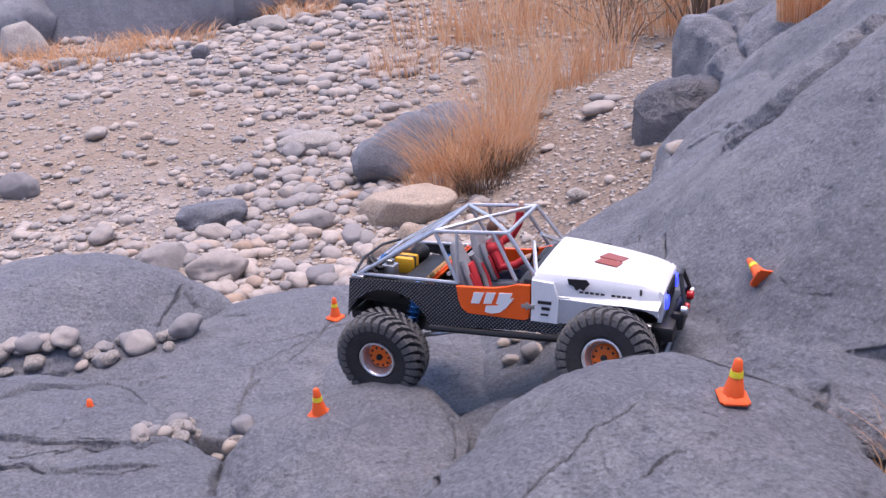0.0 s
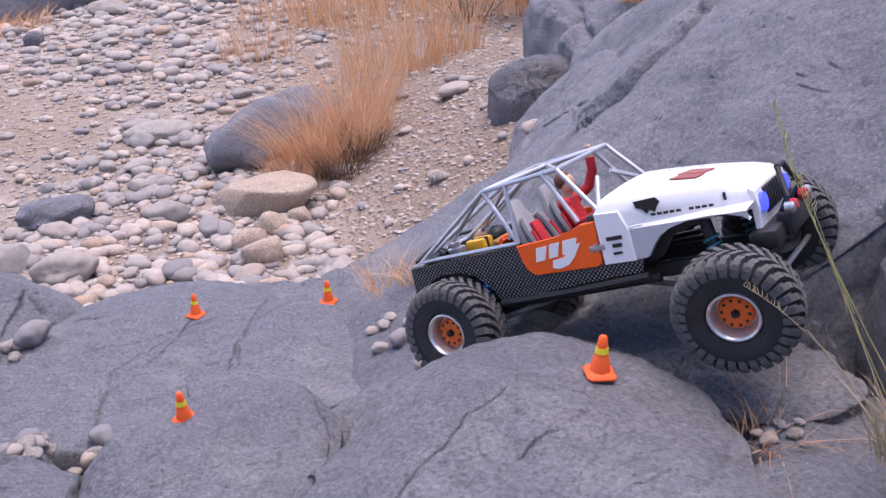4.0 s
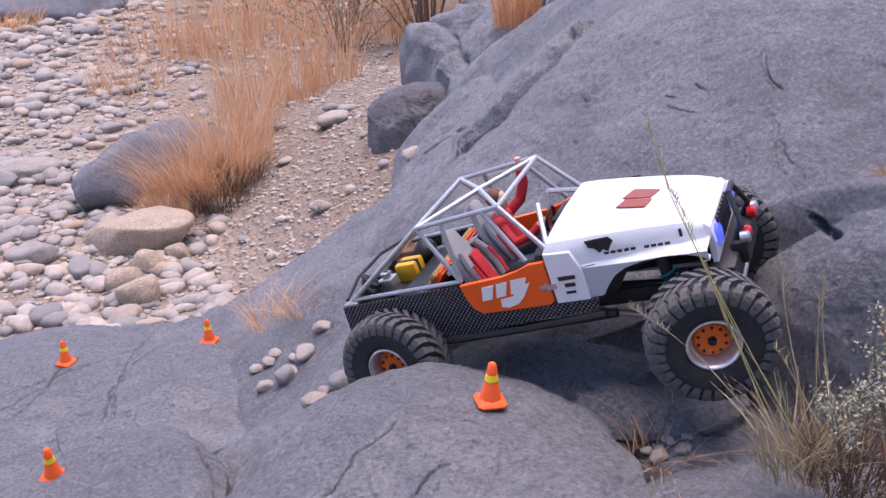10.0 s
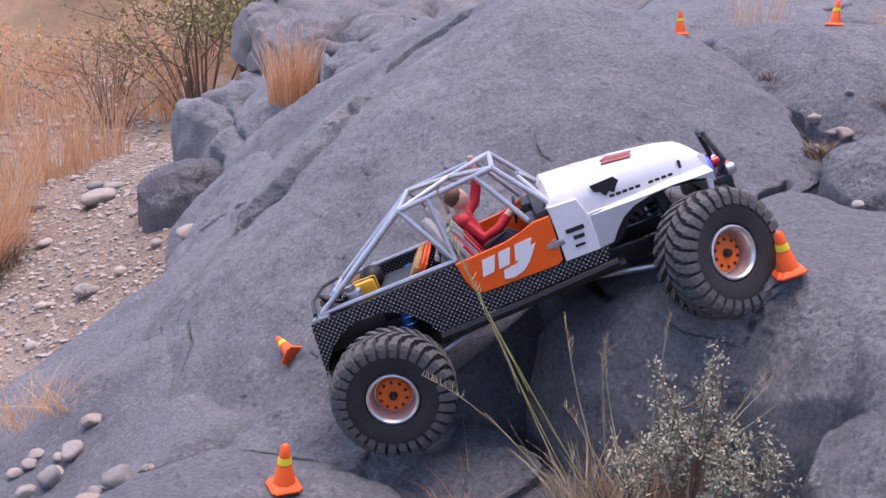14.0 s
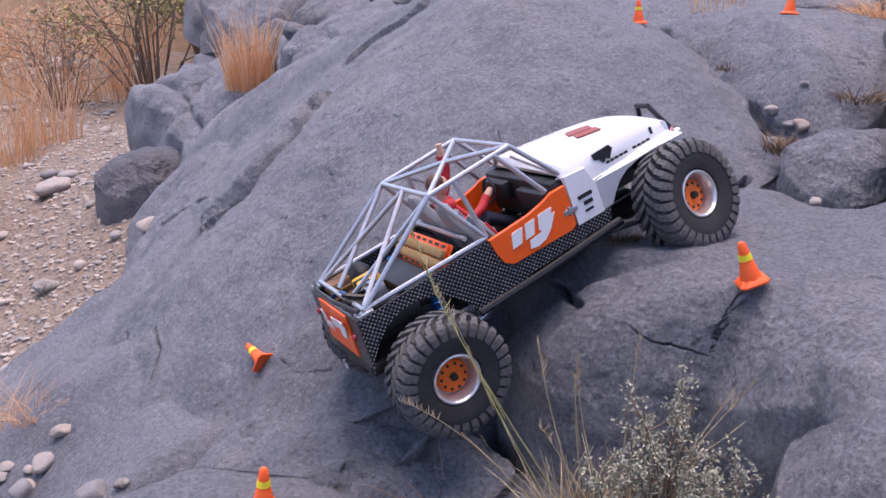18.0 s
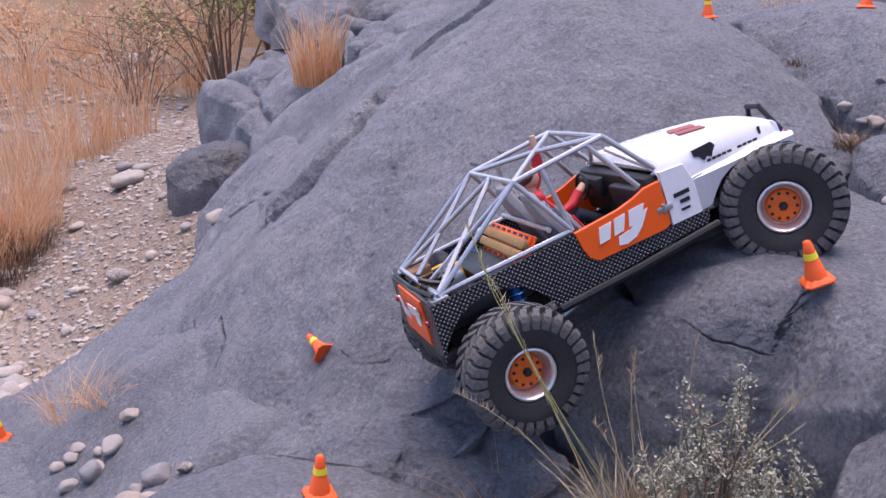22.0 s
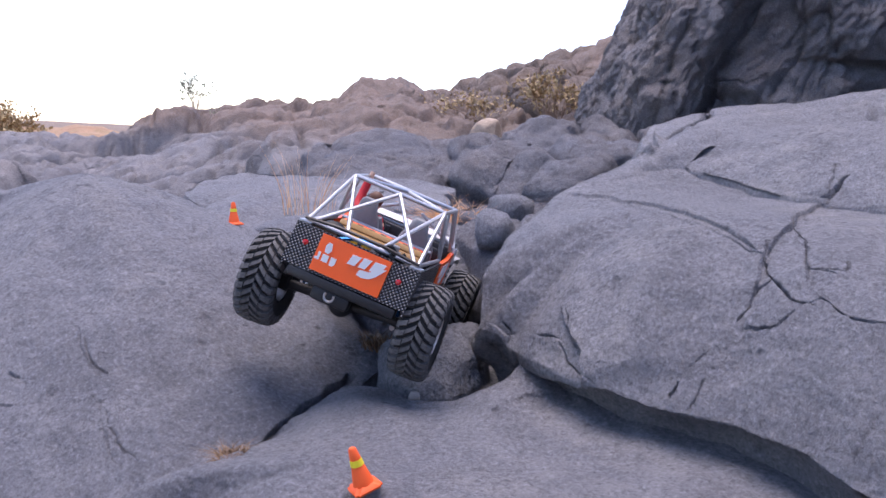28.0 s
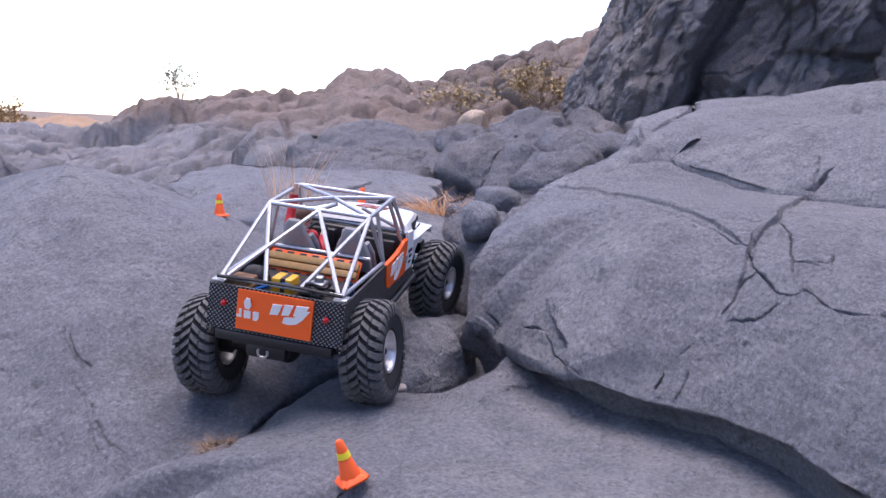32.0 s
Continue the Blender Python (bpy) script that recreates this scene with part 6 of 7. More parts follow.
        for A_, B_ in zip(rings[:-1], rings[1:]):
            for k in range(n):
                bm.faces.new((A_[k], A_[(k + 1) % n], B_[(k + 1) % n], B_[k]))
        bm.faces.new(rings[0])
        bm.faces.new(rings[-1])

    for y in (-0.038, 0.038):
        bm = bmesh.new()
        loft(bm, [(-0.060, 0.118, 0.020, 0.006, 20), (-0.062, 0.130, 0.025, 0.009, 20), (-0.068, 0.146, 0.026, 0.009, 20), (-0.075, 0.164, 0.025, 0.008, 20), (-0.081, 0.178, 0.020, 0.0075, 20), (-0.085, 0.188, 0.014, 0.007, 20), (-0.088, 0.199, 0.012, 0.006, 20), (-0.089, 0.203, 0.008, 0.003, 20)])
        seat = part("seat", bm, SEAT_GREY, car, "grey bucket seat with red inserts")
        bm = bmesh.new()
        loft(bm, [(-0.066, 0.122, 0.022, 0.008, 95), (-0.050, 0.124, 0.025, 0.010, 92), (-0.030, 0.126, 0.024, 0.009, 88), (-0.018, 0.125, 0.020, 0.006, 88)])
        part("seat_base", bm, SEAT_GREY, seat)
        for q in (-1, 1):
            bm = bmesh.new()
            tube(bm, [(-0.050, y + q * 0.021, 0.134), (-0.056, y + q * 0.0235, 0.150), (-0.064, y + q * 0.022, 0.168), (-0.071, y + q * 0.016, 0.182)], 0.0046, 8)
            part("bolster", bm, SEAT_GREY, seat)
            bm = bmesh.new()
            tube(bm, [(-0.0455, y + q * 0.0215, 0.136), (-0.0512, y + q * 0.024, 0.150), (-0.0592, y + q * 0.0225, 0.168)], 0.0024, 6)
            part("seat_insert", bm, RED_CLOTH, seat, "red seat insert")
        bm = bmesh.new()
        box(bm, -0.0025, 0.0025, -0.009, 0.009, -0.020, 0.020, 0.001, pose(-0.0605, y, 0.156, 0, -20, 0))
        part("seat_insert", bm, RED_CLOTH, seat, "red seat insert")
    # the doll at the wheel: one plain mesh
    bm = bmesh.new()

    def blob(c, r, mi, squash=(1, 1, 1)):
        before = len(bm.faces)
        bmesh.ops.create_uvsphere(bm, u_segments=14, v_segments=10, radius=1, matrix=Matrix.LocRotScale(c, None, (r * squash[0], r * squash[1], r * squash[2])))
        bm.faces.ensure_lookup_table()
        for f in bm.faces[before:]:
            f.material_index = mi

    def limb(pts, r, mi, taper=0.8):
        before = len(bm.faces)
        tube(bm, pts, r, 10, taper)
        bm.faces.ensure_lookup_table()
        for f in bm.faces[before:]:
            f.material_index = mi

    y = 0.038
    limb([(-0.050, y, 0.130), (-0.054, y, 0.150), (-0.058, y, 0.174), (-0.058, y, 0.182)], 0.0165, 0, 0.75)
    blob((-0.057, y - 0.013, 0.176), 0.009, 0)
    blob((-0.057, y + 0.013, 0.176), 0.009, 0)
    limb([(-0.057, y, 0.180), (-0.056, y, 0.190)], 0.006, 1, 1.0)
    blob((-0.054, y, 0.199), 0.0115, 1, (0.95, 0.85, 1.12))
    blob((-0.0575, y, 0.203), 0.0122, 2, (0.95, 0.92, 0.95))
    limb([(-0.056, y + 0.014, 0.176), (-0.040, y + 0.026, 0.186), (-0.030, y + 0.027, 0.205), (-0.028, y + 0.026, 0.222)], 0.0068, 0, 0.85)
    limb([(-0.028, y + 0.026, 0.221), (-0.026, y + 0.025, 0.236)], 0.0048, 1, 0.7)
    limb([(-0.056, y - 0.014, 0.174), (-0.042, y - 0.020, 0.152), (-0.022, y - 0.016, 0.156), (-0.010, y - 0.012, 0.165)], 0.0068, 0, 0.8)
    limb([(-0.011, y - 0.012, 0.164), (-0.001, y - 0.010, 0.170)], 0.0048, 1, 0.8)
    for s in (-1, 1):
        limb([(-0.048, y + s * 0.009, 0.134), (-0.018, y + s * 0.010, 0.142), (0.008, y + s * 0.010, 0.122)], 0.0085, 3, 0.8)
    part("doll", bm, [RED_CLOTH, SKIN, HAIR, JEANS], car, "red-jacketed doll with one arm raised")
    # load in the back
    bm = bmesh.new()
    turn = pose(-0.112, 0, 0.151, 0, -48, 0)
    for z, w in ((0.0, 0.060), (0.0035, 0.058)):
        box(bm, -0.017, 0.017, -w, w, z - 0.0015, z + 0.0015, 0.001, turn)
    board = part("sand_ladder", bm, ORANGE, car, "orange sand ladder with slots")
    for xo in (-0.0055, 0.0055):
        bm = bmesh.new()
        box(bm, xo - 0.0048, xo + 0.0048, -0.060, 0.060, 0.005, 0.011, 0.0018, turn)
        part("sand_board", bm, TAN, board, "tan sand board")
    for k in range(7):
        for xo in (-0.0135, 0.0135):
            bm = bmesh.new()
            yy = (k - 3) * 0.0165
            box(bm, xo - 0.0014, xo + 0.0014, yy - 0.0045, yy + 0.0045, 0.0045, 0.0056, 0, turn)
            part("slot", bm, INK, board)
    bm = bmesh.new()
    box(bm, -0.196, -0.168, -0.004, 0.022, 0.134, 0.158, 0.003)
    pack = part("yellow_box", bm, YELLOW, car, "yellow battery box")
    bm = bmesh.new()
    box(bm, -0.1965, -0.1675, 0.004, 0.010, 0.1335, 0.1588, 0.001)
    part("strap", bm, INK, pack, "black strap")
    bm = bmesh.new()
    box(bm, -0.216, -0.186, 0.040, 0.068, 0.132, 0.156, 0.003)
    crate = part("crate", bm, BAG, car, "brown wooden crate")
    for zz in (0.138, 0.146):
        bm = bmesh.new()
        box(bm, -0.2170, -0.1850, 0.039, 0.069, zz, zz + 0.0025, 0.0005)
        part("slat", bm, TAN, crate)
    bm = bmesh.new()
    bmesh.ops.create_uvsphere(bm, u_segments=16, v_segments=10, radius=1, matrix=Matrix.LocRotScale((-0.178, 0.048, 0.150), None, (0.014, 0.018, 0.014)))
    for v in bm.verts:
        v.co += 0.0014 * noise.noise_vector(v.co * 160)
    part("bag", bm, BLACK, car, "black rolled bag")
    bm = bmesh.new()
    for k, (y0, y1, z) in enumerate(((-0.012, -0.050, 0.150), (-0.016, -0.054, 0.156), (-0.020, -0.052, 0.161), (-0.010, -0.046, 0.145))):
        pts = [(-0.206 + 0.014 * math.sin(a + k), y0 + (y1 - y0) * a / 6.2, z + 0.005 * math.cos(a * 1.5 + k)) for a in [0.4 * q for q in range(16)]]
        tube(bm, pts, 0.0026, 6)
    part("hose", bm, BLACK, car, "coiled black hose")
    bm = bmesh.new()
    tube(bm, [(-0.220, 0.030, 0.148), (-0.216, 0.014, 0.155), (-0.214, -0.004, 0.158), (-0.212, -0.022, 0.155)], 0.0026, 6)
    part("blue_line", bm, BLUE_METAL, car, "blue hose")
    bm = bmesh.new()
    box(bm, -0.198, -0.178, -0.044, -0.026, 0.140, 0.160, 0.002)
    lathe(bm, [(0.160, 0.006), (0.166, 0.006), (0.167, 0.004), (0.167, 0.0)], 12, "Z", (-0.188, -0.035, 0))
    part("air_pump", bm, STEEL, car, "silver air pump")
    bm = bmesh.new()
    box(bm, -0.165, -0.128, -0.060, 0.060, 0.122, 0.146, 0.003)
    box(bm, -0.224, -0.160, -0.070, 0.070, 0.122, 0.136, 0.002)
    part("battery_tray", bm, BLACK, car, "black battery tray")
    bm = bmesh.new()
    tube(bm, [(-0.222, 0.076, 0.158), (-0.231, 0.03, 0.163), (-0.231, -0.03, 0.163), (-0.222, -0.076, 0.158)], 0.0022, 6)
    part("rear_rail", bm, BLACK, car, "thin black rear rail")
    # tail
    bm = bmesh.new()
    prism(bm, [(-0.2285, 0.1515), (-0.2335, 0.100), (-0.2305, 0.100), (-0.2255, 0.1515)], -0.0795, 0.0795)
    tail = part("tail_panel", bm, PLATE, car, "black tread-plate tail panel", smooth=False)
    bm = bmesh.new()
    prism(bm, [(-0.2312, 0.1495), (-0.2352, 0.1035), (-0.2325, 0.1035), (-0.2280, 0.1495)], -0.046, 0.046, 0.0006)
    gate = part("tailgate", bm, ORANGE, car, "orange tailgate with white emblems", smooth=False)
    lean = pose(-0.2342, -0.020, 0.1270, 4.5, 0, -90)
    logo(gate, lean, 0.92)
    bm = bmesh.new()
    for pts in ([(-0.015, -0.006), (-0.009, -0.006), (-0.009, 0.004), (-0.012, 0.004), (-0.012, -0.003), (-0.015, -0.003)], [(-0.006, -0.006), (0.002, -0.006), (0.002, 0.003), (-0.006, 0.003)], [(0.005, -0.010), (0.008, -0.010), (0.012, -0.004), (0.012, 0.003), (0.005, 0.003)], [(-0.005, 0.006), (0.0, 0.005), (0.003, 0.010), (0.001, 0.018), (-0.003, 0.019), (-0.006, 0.014)]):
        prism(bm, pts, -0.0007, 0.0007)
    part("emblem", bm, DECAL, gate, "plain white emblem", pose(-0.2340, 0.030, 0.1235, 4.5, 0, -90), smooth=False)
    for s in (-1, 1):
        bm = bmesh.new()
        lathe(bm, [(-0.2325, 0.0036), (-0.2350, 0.0034), (-0.2360, 0.0020), (-0.2360, 0.0)], 14, "X", (0, s * 0.062, 0.131))
        part("tail_light", bm, RED_LENS, tail, "small red tail light")
    bm = bmesh.new()
    box(bm, -0.2345, -0.215, -0.072, 0.072, 0.086, 0.099, 0.003)
    box(bm, -0.232, -0.212, -0.016, 0.034, 0.070, 0.088, 0.004)
    rear = part("rear_bumper", bm, BLACK, car, "black rear bumper")
    bm = bmesh.new()
    tube(bm, [(-0.241, 0.008 + 0.006 * math.cos(a), 0.082 - 0.006 * math.sin(a)) for a in [k * math.pi / 6 for k in range(-1, 8)]], 0.0016, 6)
    part("shackle", bm, STEEL, rear, "steel shackle")
    # running gear
    for s in (-1, 1):
        bm = bmesh.new()
        box(bm, -0.215, 0.190, s * 0.036 - 0.004, s * 0.036 + 0.004, 0.088, 0.104, 0.0015)
        part("frame_rail", bm, BLACK, car, "black frame rail")
        bm = bmesh.new()
        tube(bm, [(-0.160, s * 0.066, 0.064), (-0.030, s * 0.040, 0.088)], 0.0034, 8)
        part("rear_link", bm, STEEL, car, "bare steel rear link")
        bm = bmesh.new()
        tube(bm, [(0.162, s * 0.060, 0.070), (0.030, s * 0.040, 0.090)], 0.0034, 8)
        part("front_link", bm, STEEL, car, "bare steel front link")
        for x, m, lean_ in ((-0.150, BLUE_METAL, -0.016), (0.150, TEAL, 0.012)):
            bm = bmesh.new()
            a, b = Vector((x, s * 0.066, 0.070)), Vector((x - lean_, s * 0.056, 0.146))
            tube(bm, [a, a.lerp(b, 0.45)], 0.0026, 8)
            tube(bm, [a.lerp(b, 0.42), b], 0.0062, 12)
            damper = part("shock_absorber", bm, BLUE_METAL if x < 0 else BLACK, car, "blue shock absorber" if x < 0 else "black shock absorber")
            bm = bmesh.new()
            d = (b - a).normalized()
            u = d.orthogonal().normalized()
            w = d.cross(u)
            tube(bm, [a.lerp(b, 0.1 + 0.7 * k / 60) + 0.0082 * (math.cos(k * 0.75) * u + math.sin(k * 0.75) * w) for k in range(61)], 0.0012, 5)
            part("coil_spring", bm, m if x < 0 else TEAL, damper, "coil spring")
    bm = bmesh.new()
    box(bm, -0.055, 0.050, -0.030, 0.030, 0.082, 0.106, 0.006)
    tube(bm, [(-0.160, 0.004, 0.072), (-0.050, 0, 0.092)], 0.004)
    tube(bm, [(0.160, 0.012, 0.076), (0.050, 0, 0.092)], 0.004)
    part("gearbox", bm, BLACK, car, "black gearbox and drive shafts")
    axles = []
    for x in (-0.172, 0.172):
        bm = bmesh.new()
        lathe(bm, [(-0.092, 0.0), (-0.092, 0.010), (-0.078, 0.011), (-0.076, 0.0065), (0.076, 0.0065), (0.078, 0.011), (0.092, 0.010), (0.092, 0.0)], 14)
        bmesh.ops.create_uvsphere(bm, u_segments=14, v_segments=10, radius=1, matrix=Matrix.LocRotScale((0, 0.012 if x > 0 else 0.004, 0), None, (0.020, 0.017, 0.019)))
        ax = part("axle", bm, BLACK, car, "black portal-less axle with round housing")
        axles.append(ax)
    bm = bmesh.new()
    tube(bm, [(0.198, -0.078, 0.080), (0.196, 0.078, 0.080)], 0.0030, 8)
    part("steering_bar", bm, STEEL, car, "bare steel steering bar")
    wheels = [wheel_parts(car, s) for s in (-1, 1, -1, 1)]
    return car, axles, wheels


CAR, AXLES, WHEELS = build_car()

# ---- course cones ----
CONE_ORANGE = plain("orange_cone_plastic", (1.0, 0.125, 0.02), 0.6, grain=0.06)
CONE_YELLOW = plain("yellow_band", (0.95, 0.76, 0.04), 0.5)


def make_cone():
    cone = tagged(new("marker_cone"), "small orange marker cone with a yellow band", "cone", "course markers")
    bm = bmesh.new()
    lathe(bm, [(0.0, 0.0), (0.0, 0.0198), (0.0022, 0.0202), (0.0034, 0.0182), (0.006, 0.0125), (0.006, 0.0)], 4, "Z")
    bmesh.ops.bevel(bm, geom=[e for e in bm.edges if abs((e.verts[0].co - e.verts[1].co).z) > 0.001], offset=0.003, segments=3, affect="EDGES")
    part("base", bm, CONE_ORANGE, cone)
    bm = bmesh.new()
    lathe(bm, [(0.004, 0.0), (0.004, 0.0105), (0.024, 0.0062), (0.0245, 0.0058), (0.0305, 0.0050), (0.031, 0.0054), (0.041, 0.0038), (0.0425, 0.0022), (0.0425, 0.0)], 20, "Z")
    part("body", bm, CONE_ORANGE, cone)
    bm = bmesh.new()
    lathe(bm, [(0.0245, 0.0), (0.0245, 0.0066), (0.0305, 0.0057), (0.0305, 0.0)], 20, "Z")
    part("band", bm, CONE_YELLOW, cone, "yellow band")
    return cone


CONES = (
    (pose(-0.185, 0.945, 0.359, 6, -2, 20), "small orange marker cone on a split block"),
    (pose(0.249, 0.676, 0.512, 4, 2, 40), "orange marker cone on the broad boulder"),
    (pose(-0.224, 1.483, 0.233, 2, 2, 10), "small orange cone on the long slab"),
    (pose(0.015, 1.435, 0.248, 3, 0, 10), "small orange cone on the rounded slab end"),
    (pose(0.406, 1.026, 0.465, -71, -26, 0), "orange cone lying tipped on the steep slope"),
    (pose(0.688, 0.502, 0.686, -16, -12, 15), "orange cone standing on the rock ledge"),
    (pose(1.269, 1.210, 0.825, -4, 2, 30), "orange cone on the shoulder of the slope"),
    (pose(1.416, 0.996, 0.855, -2, 6, 0), "orange cone on the far smooth dome"),
    (pose(-0.543, 1.093, 0.279, 0, 4, 30), "orange cone half hidden behind a slab"),
)
first = make_cone()
for k, (m, label) in enumerate(CONES):
    c = first if not k else copy_thing(first, m)
    if k in (6, 7):
        m.translation.z = ground_at(m.translation.x, m.translation.y) - 0.001
    c.matrix_basis = m
    tagged(c, label)

# ---- plants that stand among the rocks ----
def leafy(name, label, x, y, z, height, spread, stems, leaves, seed, leaf, mat, category="shrub", wood=None, squash=1.0, fuzz=0.055):
    """A shrub: forked stems, and small leaves gathered round their ends."""
    rng = np.random.RandomState(seed)
    plant = tagged(new(name), label, category)
    plant.location = (x, y, z)
    tips = []
    for k in range(stems):
        bm = bmesh.new()
        a = rng.random_sample() * 2 * math.pi
        r = spread * (0.2 + 0.8 * rng.random_sample())
        h = height * (0.55 + 0.45 * rng.random_sample()) * (1 - 0.35 * (r / spread) ** 2)
        end = Vector((r * math.cos(a), r * math.sin(a), h))
        mid = Vector((end.x * 0.35, end.y * 0.35, h * 0.5)) + Vector(rng.normal(size=3)) * spread * 0.08
        tube(bm, [(0.1 * end.x, 0.1 * end.y, -0.05 * height), mid, mid.lerp(end, 0.55) + Vector(rng.normal(size=3)) * spread * 0.05, end], height * 0.007, 5, 0.3)
        tips += [mid.lerp(end, t) for t in (0.35, 0.6, 0.8, 1.0)]
        for _ in range(2):
            side = mid.lerp(end, 0.3 + 0.5 * rng.random_sample())
            out = side + Vector((rng.normal() * 0.3, rng.normal() * 0.3, 0.1 + 0.2 * rng.random_sample())) * spread
            tube(bm, [side, side.lerp(out, 0.5), out], height * 0.004, 4, 0.4)
            tips += [side.lerp(out, 0.6), out]
        part("stem", bm, wood or TWIG, plant)
    vs, fs = [], []
    for k in range(leaves):
        t = tips[int(rng.randint(len(tips)))]
        c = np.array(t) + rng.normal(size=3) * spread * fuzz * np.array([1, 1, squash])
        d = rng.normal(size=3) + np.array([0, 0, 0.5])
        d /= np.linalg.norm(d)
        e = np.cross(d, rng.normal(size=3))
        e /= np.linalg.norm(e) + 1e-9
        n = np.cross(d, e)
        L, W = leaf * (0.6 + 0.8 * rng.random_sample()), leaf * 0.28
        b = len(vs)
        vs += [c, c + d * L * 0.5 + e * W + n * W * 0.3, c + d * L, c + d * L * 0.5 - e * W + n * W * 0.3]
        fs.append((b, b + 1, b + 2, b + 3))
    ob = new("foliage", mesh_from("foliage", np.array(vs), np.array(fs), mat))
    ob.parent = plant
    tagged(ob, "small grey-green leaves" if mat is SAGE else "small olive leaves")
    return plant


def stalk(pts, r, seed, mat=None, label="bent dry grass stalk", head=True):
    """One long stalk with a thin seed head."""
    bm = bmesh.new()
    pts = [Vector(p) for p in pts]
    fine = []
    for a, b, c in zip(pts[:-2], pts[1:-1], pts[2:]):
        for k in range(6):
            t = k / 6
            fine.append((a * (1 - t) ** 2 + b * 2 * t * (1 - t) + c * t * t))
    fine.append(pts[-1])
    tube(bm, fine, r, 5, 0.45)
    ob = part("grass_stalk", bm, mat or STALK, None, label)
    tagged(ob, label, "grass stalk", "stalks by the ledge")
    if head:
        rng = np.random.RandomState(seed)
        bm = bmesh.new()
        for k in range(14):
            t = 1 - 0.22 * k / 14
            i = min(int(t * (len(fine) - 1)), len(fine) - 2)
            p = fine[i].lerp(fine[i + 1], t * (len(fine) - 1) - i)
            q = p + Vector((rng.normal() * 0.0022, rng.normal() * 0.0022, 0.006))
            tube(bm, [p, p.lerp(q, 0.5) + Vector((0.0004, 0, 0)), q], r * 0.9, 4, 0.3)
        part("seed_head", bm, mat or STALK, ob, "thin dry seed head")
    return ob


stalk(((0.445, 0.506, 0.530), (0.413, 0.529, 0.604), (0.380, 0.549, 0.691), (0.346, 0.553, 0.763)), 0.00050, 50, GREEN_STALK, "long green-tipped grass stalk")
stalk(((0.452, 0.520, 0.517), (0.425, 0.564, 0.607), (0.401, 0.591, 0.698), (0.381, 0.591, 0.727)), 0.00056, 51, STALK, "bent dry grass stalk")
stalk(((0.443, 0.534, 0.525), (0.417, 0.554, 0.562), (0.373, 0.565, 0.617), (0.335, 0.577, 0.641)), 0.00056, 52, STALK, "low dry grass stalk")
stalk(((0.438, 0.466, 0.551), (0.433, 0.488, 0.611), (0.424, 0.499, 0.659), (0.423, 0.506, 0.696)), 0.00056, 53, STALK, "upright dry grass stalk")
stalk(((0.451, 0.478, 0.541), (0.456, 0.486, 0.596), (0.451, 0.495, 0.645), (0.458, 0.495, 0.679)), 0.00062, 54, STALK, "reddish dry grass stalk")
stalk(((0.452, 0.453, 0.551), (0.455, 0.476, 0.602), (0.453, 0.489, 0.638), (0.456, 0.495, 0.675)), 0.00056, 55, STALK, "reddish dry grass stalk")
stalk(((0.461, 0.443, 0.550), (0.470, 0.452, 0.611), (0.472, 0.450, 0.652), (0.477, 0.449, 0.709)), 0.00050, 56, STALK, "thin dry grass stalk")
stalk(((0.449, 0.455, 0.550), (0.438, 0.475, 0.580), (0.429, 0.490, 0.610), (0.418, 0.496, 0.626)), 0.00050, 57, STALK, "short dry grass stalk")
stalk(((0.432, 0.462, 0.545), (0.362, 0.472, 0.665), (0.314, 0.482, 0.762), (0.307, 0.481, 0.775), (0.304, 0.488, 0.797), (0.298, 0.495, 0.817)), 0.00050, 58, GREEN_STALK, "green grass stalk with a seed head")
stalk(((0.389, 0.482, 0.521), (0.406, 0.486, 0.542), (0.423, 0.480, 0.552), (0.440, 0.456, 0.541)), 0.00050, 59, STALK, "fallen dry grass stalk")
leafy("sage_shrub", "grey-green sage shrub beside the ledge", 0.468, 0.408, 0.530, 0.180, 0.052, 20, 2700, 61, 0.0034, SAGE, fuzz=0.045)
leafy("sage_shrub", "low grey-green sage shrub at the ledge", 0.490, 0.376, 0.530, 0.115, 0.055, 18, 1900, 62, 0.0034, SAGE, fuzz=0.045)
leafy("sage_shrub", "small grey-green sage sprig in front of the ledge", 0.447, 0.432, 0.530, 0.125, 0.035, 10, 900, 76, 0.0036, SAGE, fuzz=0.05)
for k, (dx, dy, dz) in enumerate(((0.055, -0.012, 0.135), (0.068, -0.020, 0.142), (0.048, -0.030, 0.120), (0.036, 0.010, 0.125))):
    stalk(((0.470, 0.405, 0.560), (0.478, 0.402, 0.615), (0.470 + 0.6 * dx, 0.405 + 0.6 * dy, 0.530 + 0.85 * dz), (0.470 + dx, 0.405 + dy, 0.535 + dz)), 0.00056, 95 + k, STALK, "dead tan twig in the sage shrub", k < 2)
grass(0.459, 0.438, 420, 0.055, 0.04, 63, BROWN_MAT, "brown matted grass tuft at the ledge", width=0.0006, lean=1.2, z=0.530)
grass(0.429, 0.468, 200, 0.085, 0.03, 64, STALK, "pale dry grass tuft at the ledge", width=0.0006, lean=0.9, z=0.530)
for k, (x, y, h, w) in enumerate(((1.3, 5.9, 0.5, 0.5), (2.1, 6.6, 0.6, 0.6), (0.7, 6.5, 0.45, 0.5), (3.0, 6.4, 0.6, 0.6), (1.5, 7.4, 0.5, 0.7))):
    leafy("desert_bush", "dry brown scrub on the earth bank", x, y, ground_at(x, y) - 0.02, h, w, 20, 700, 80 + k, 0.03, DRY_OLIVE if k % 2 else STRAW, "bush")
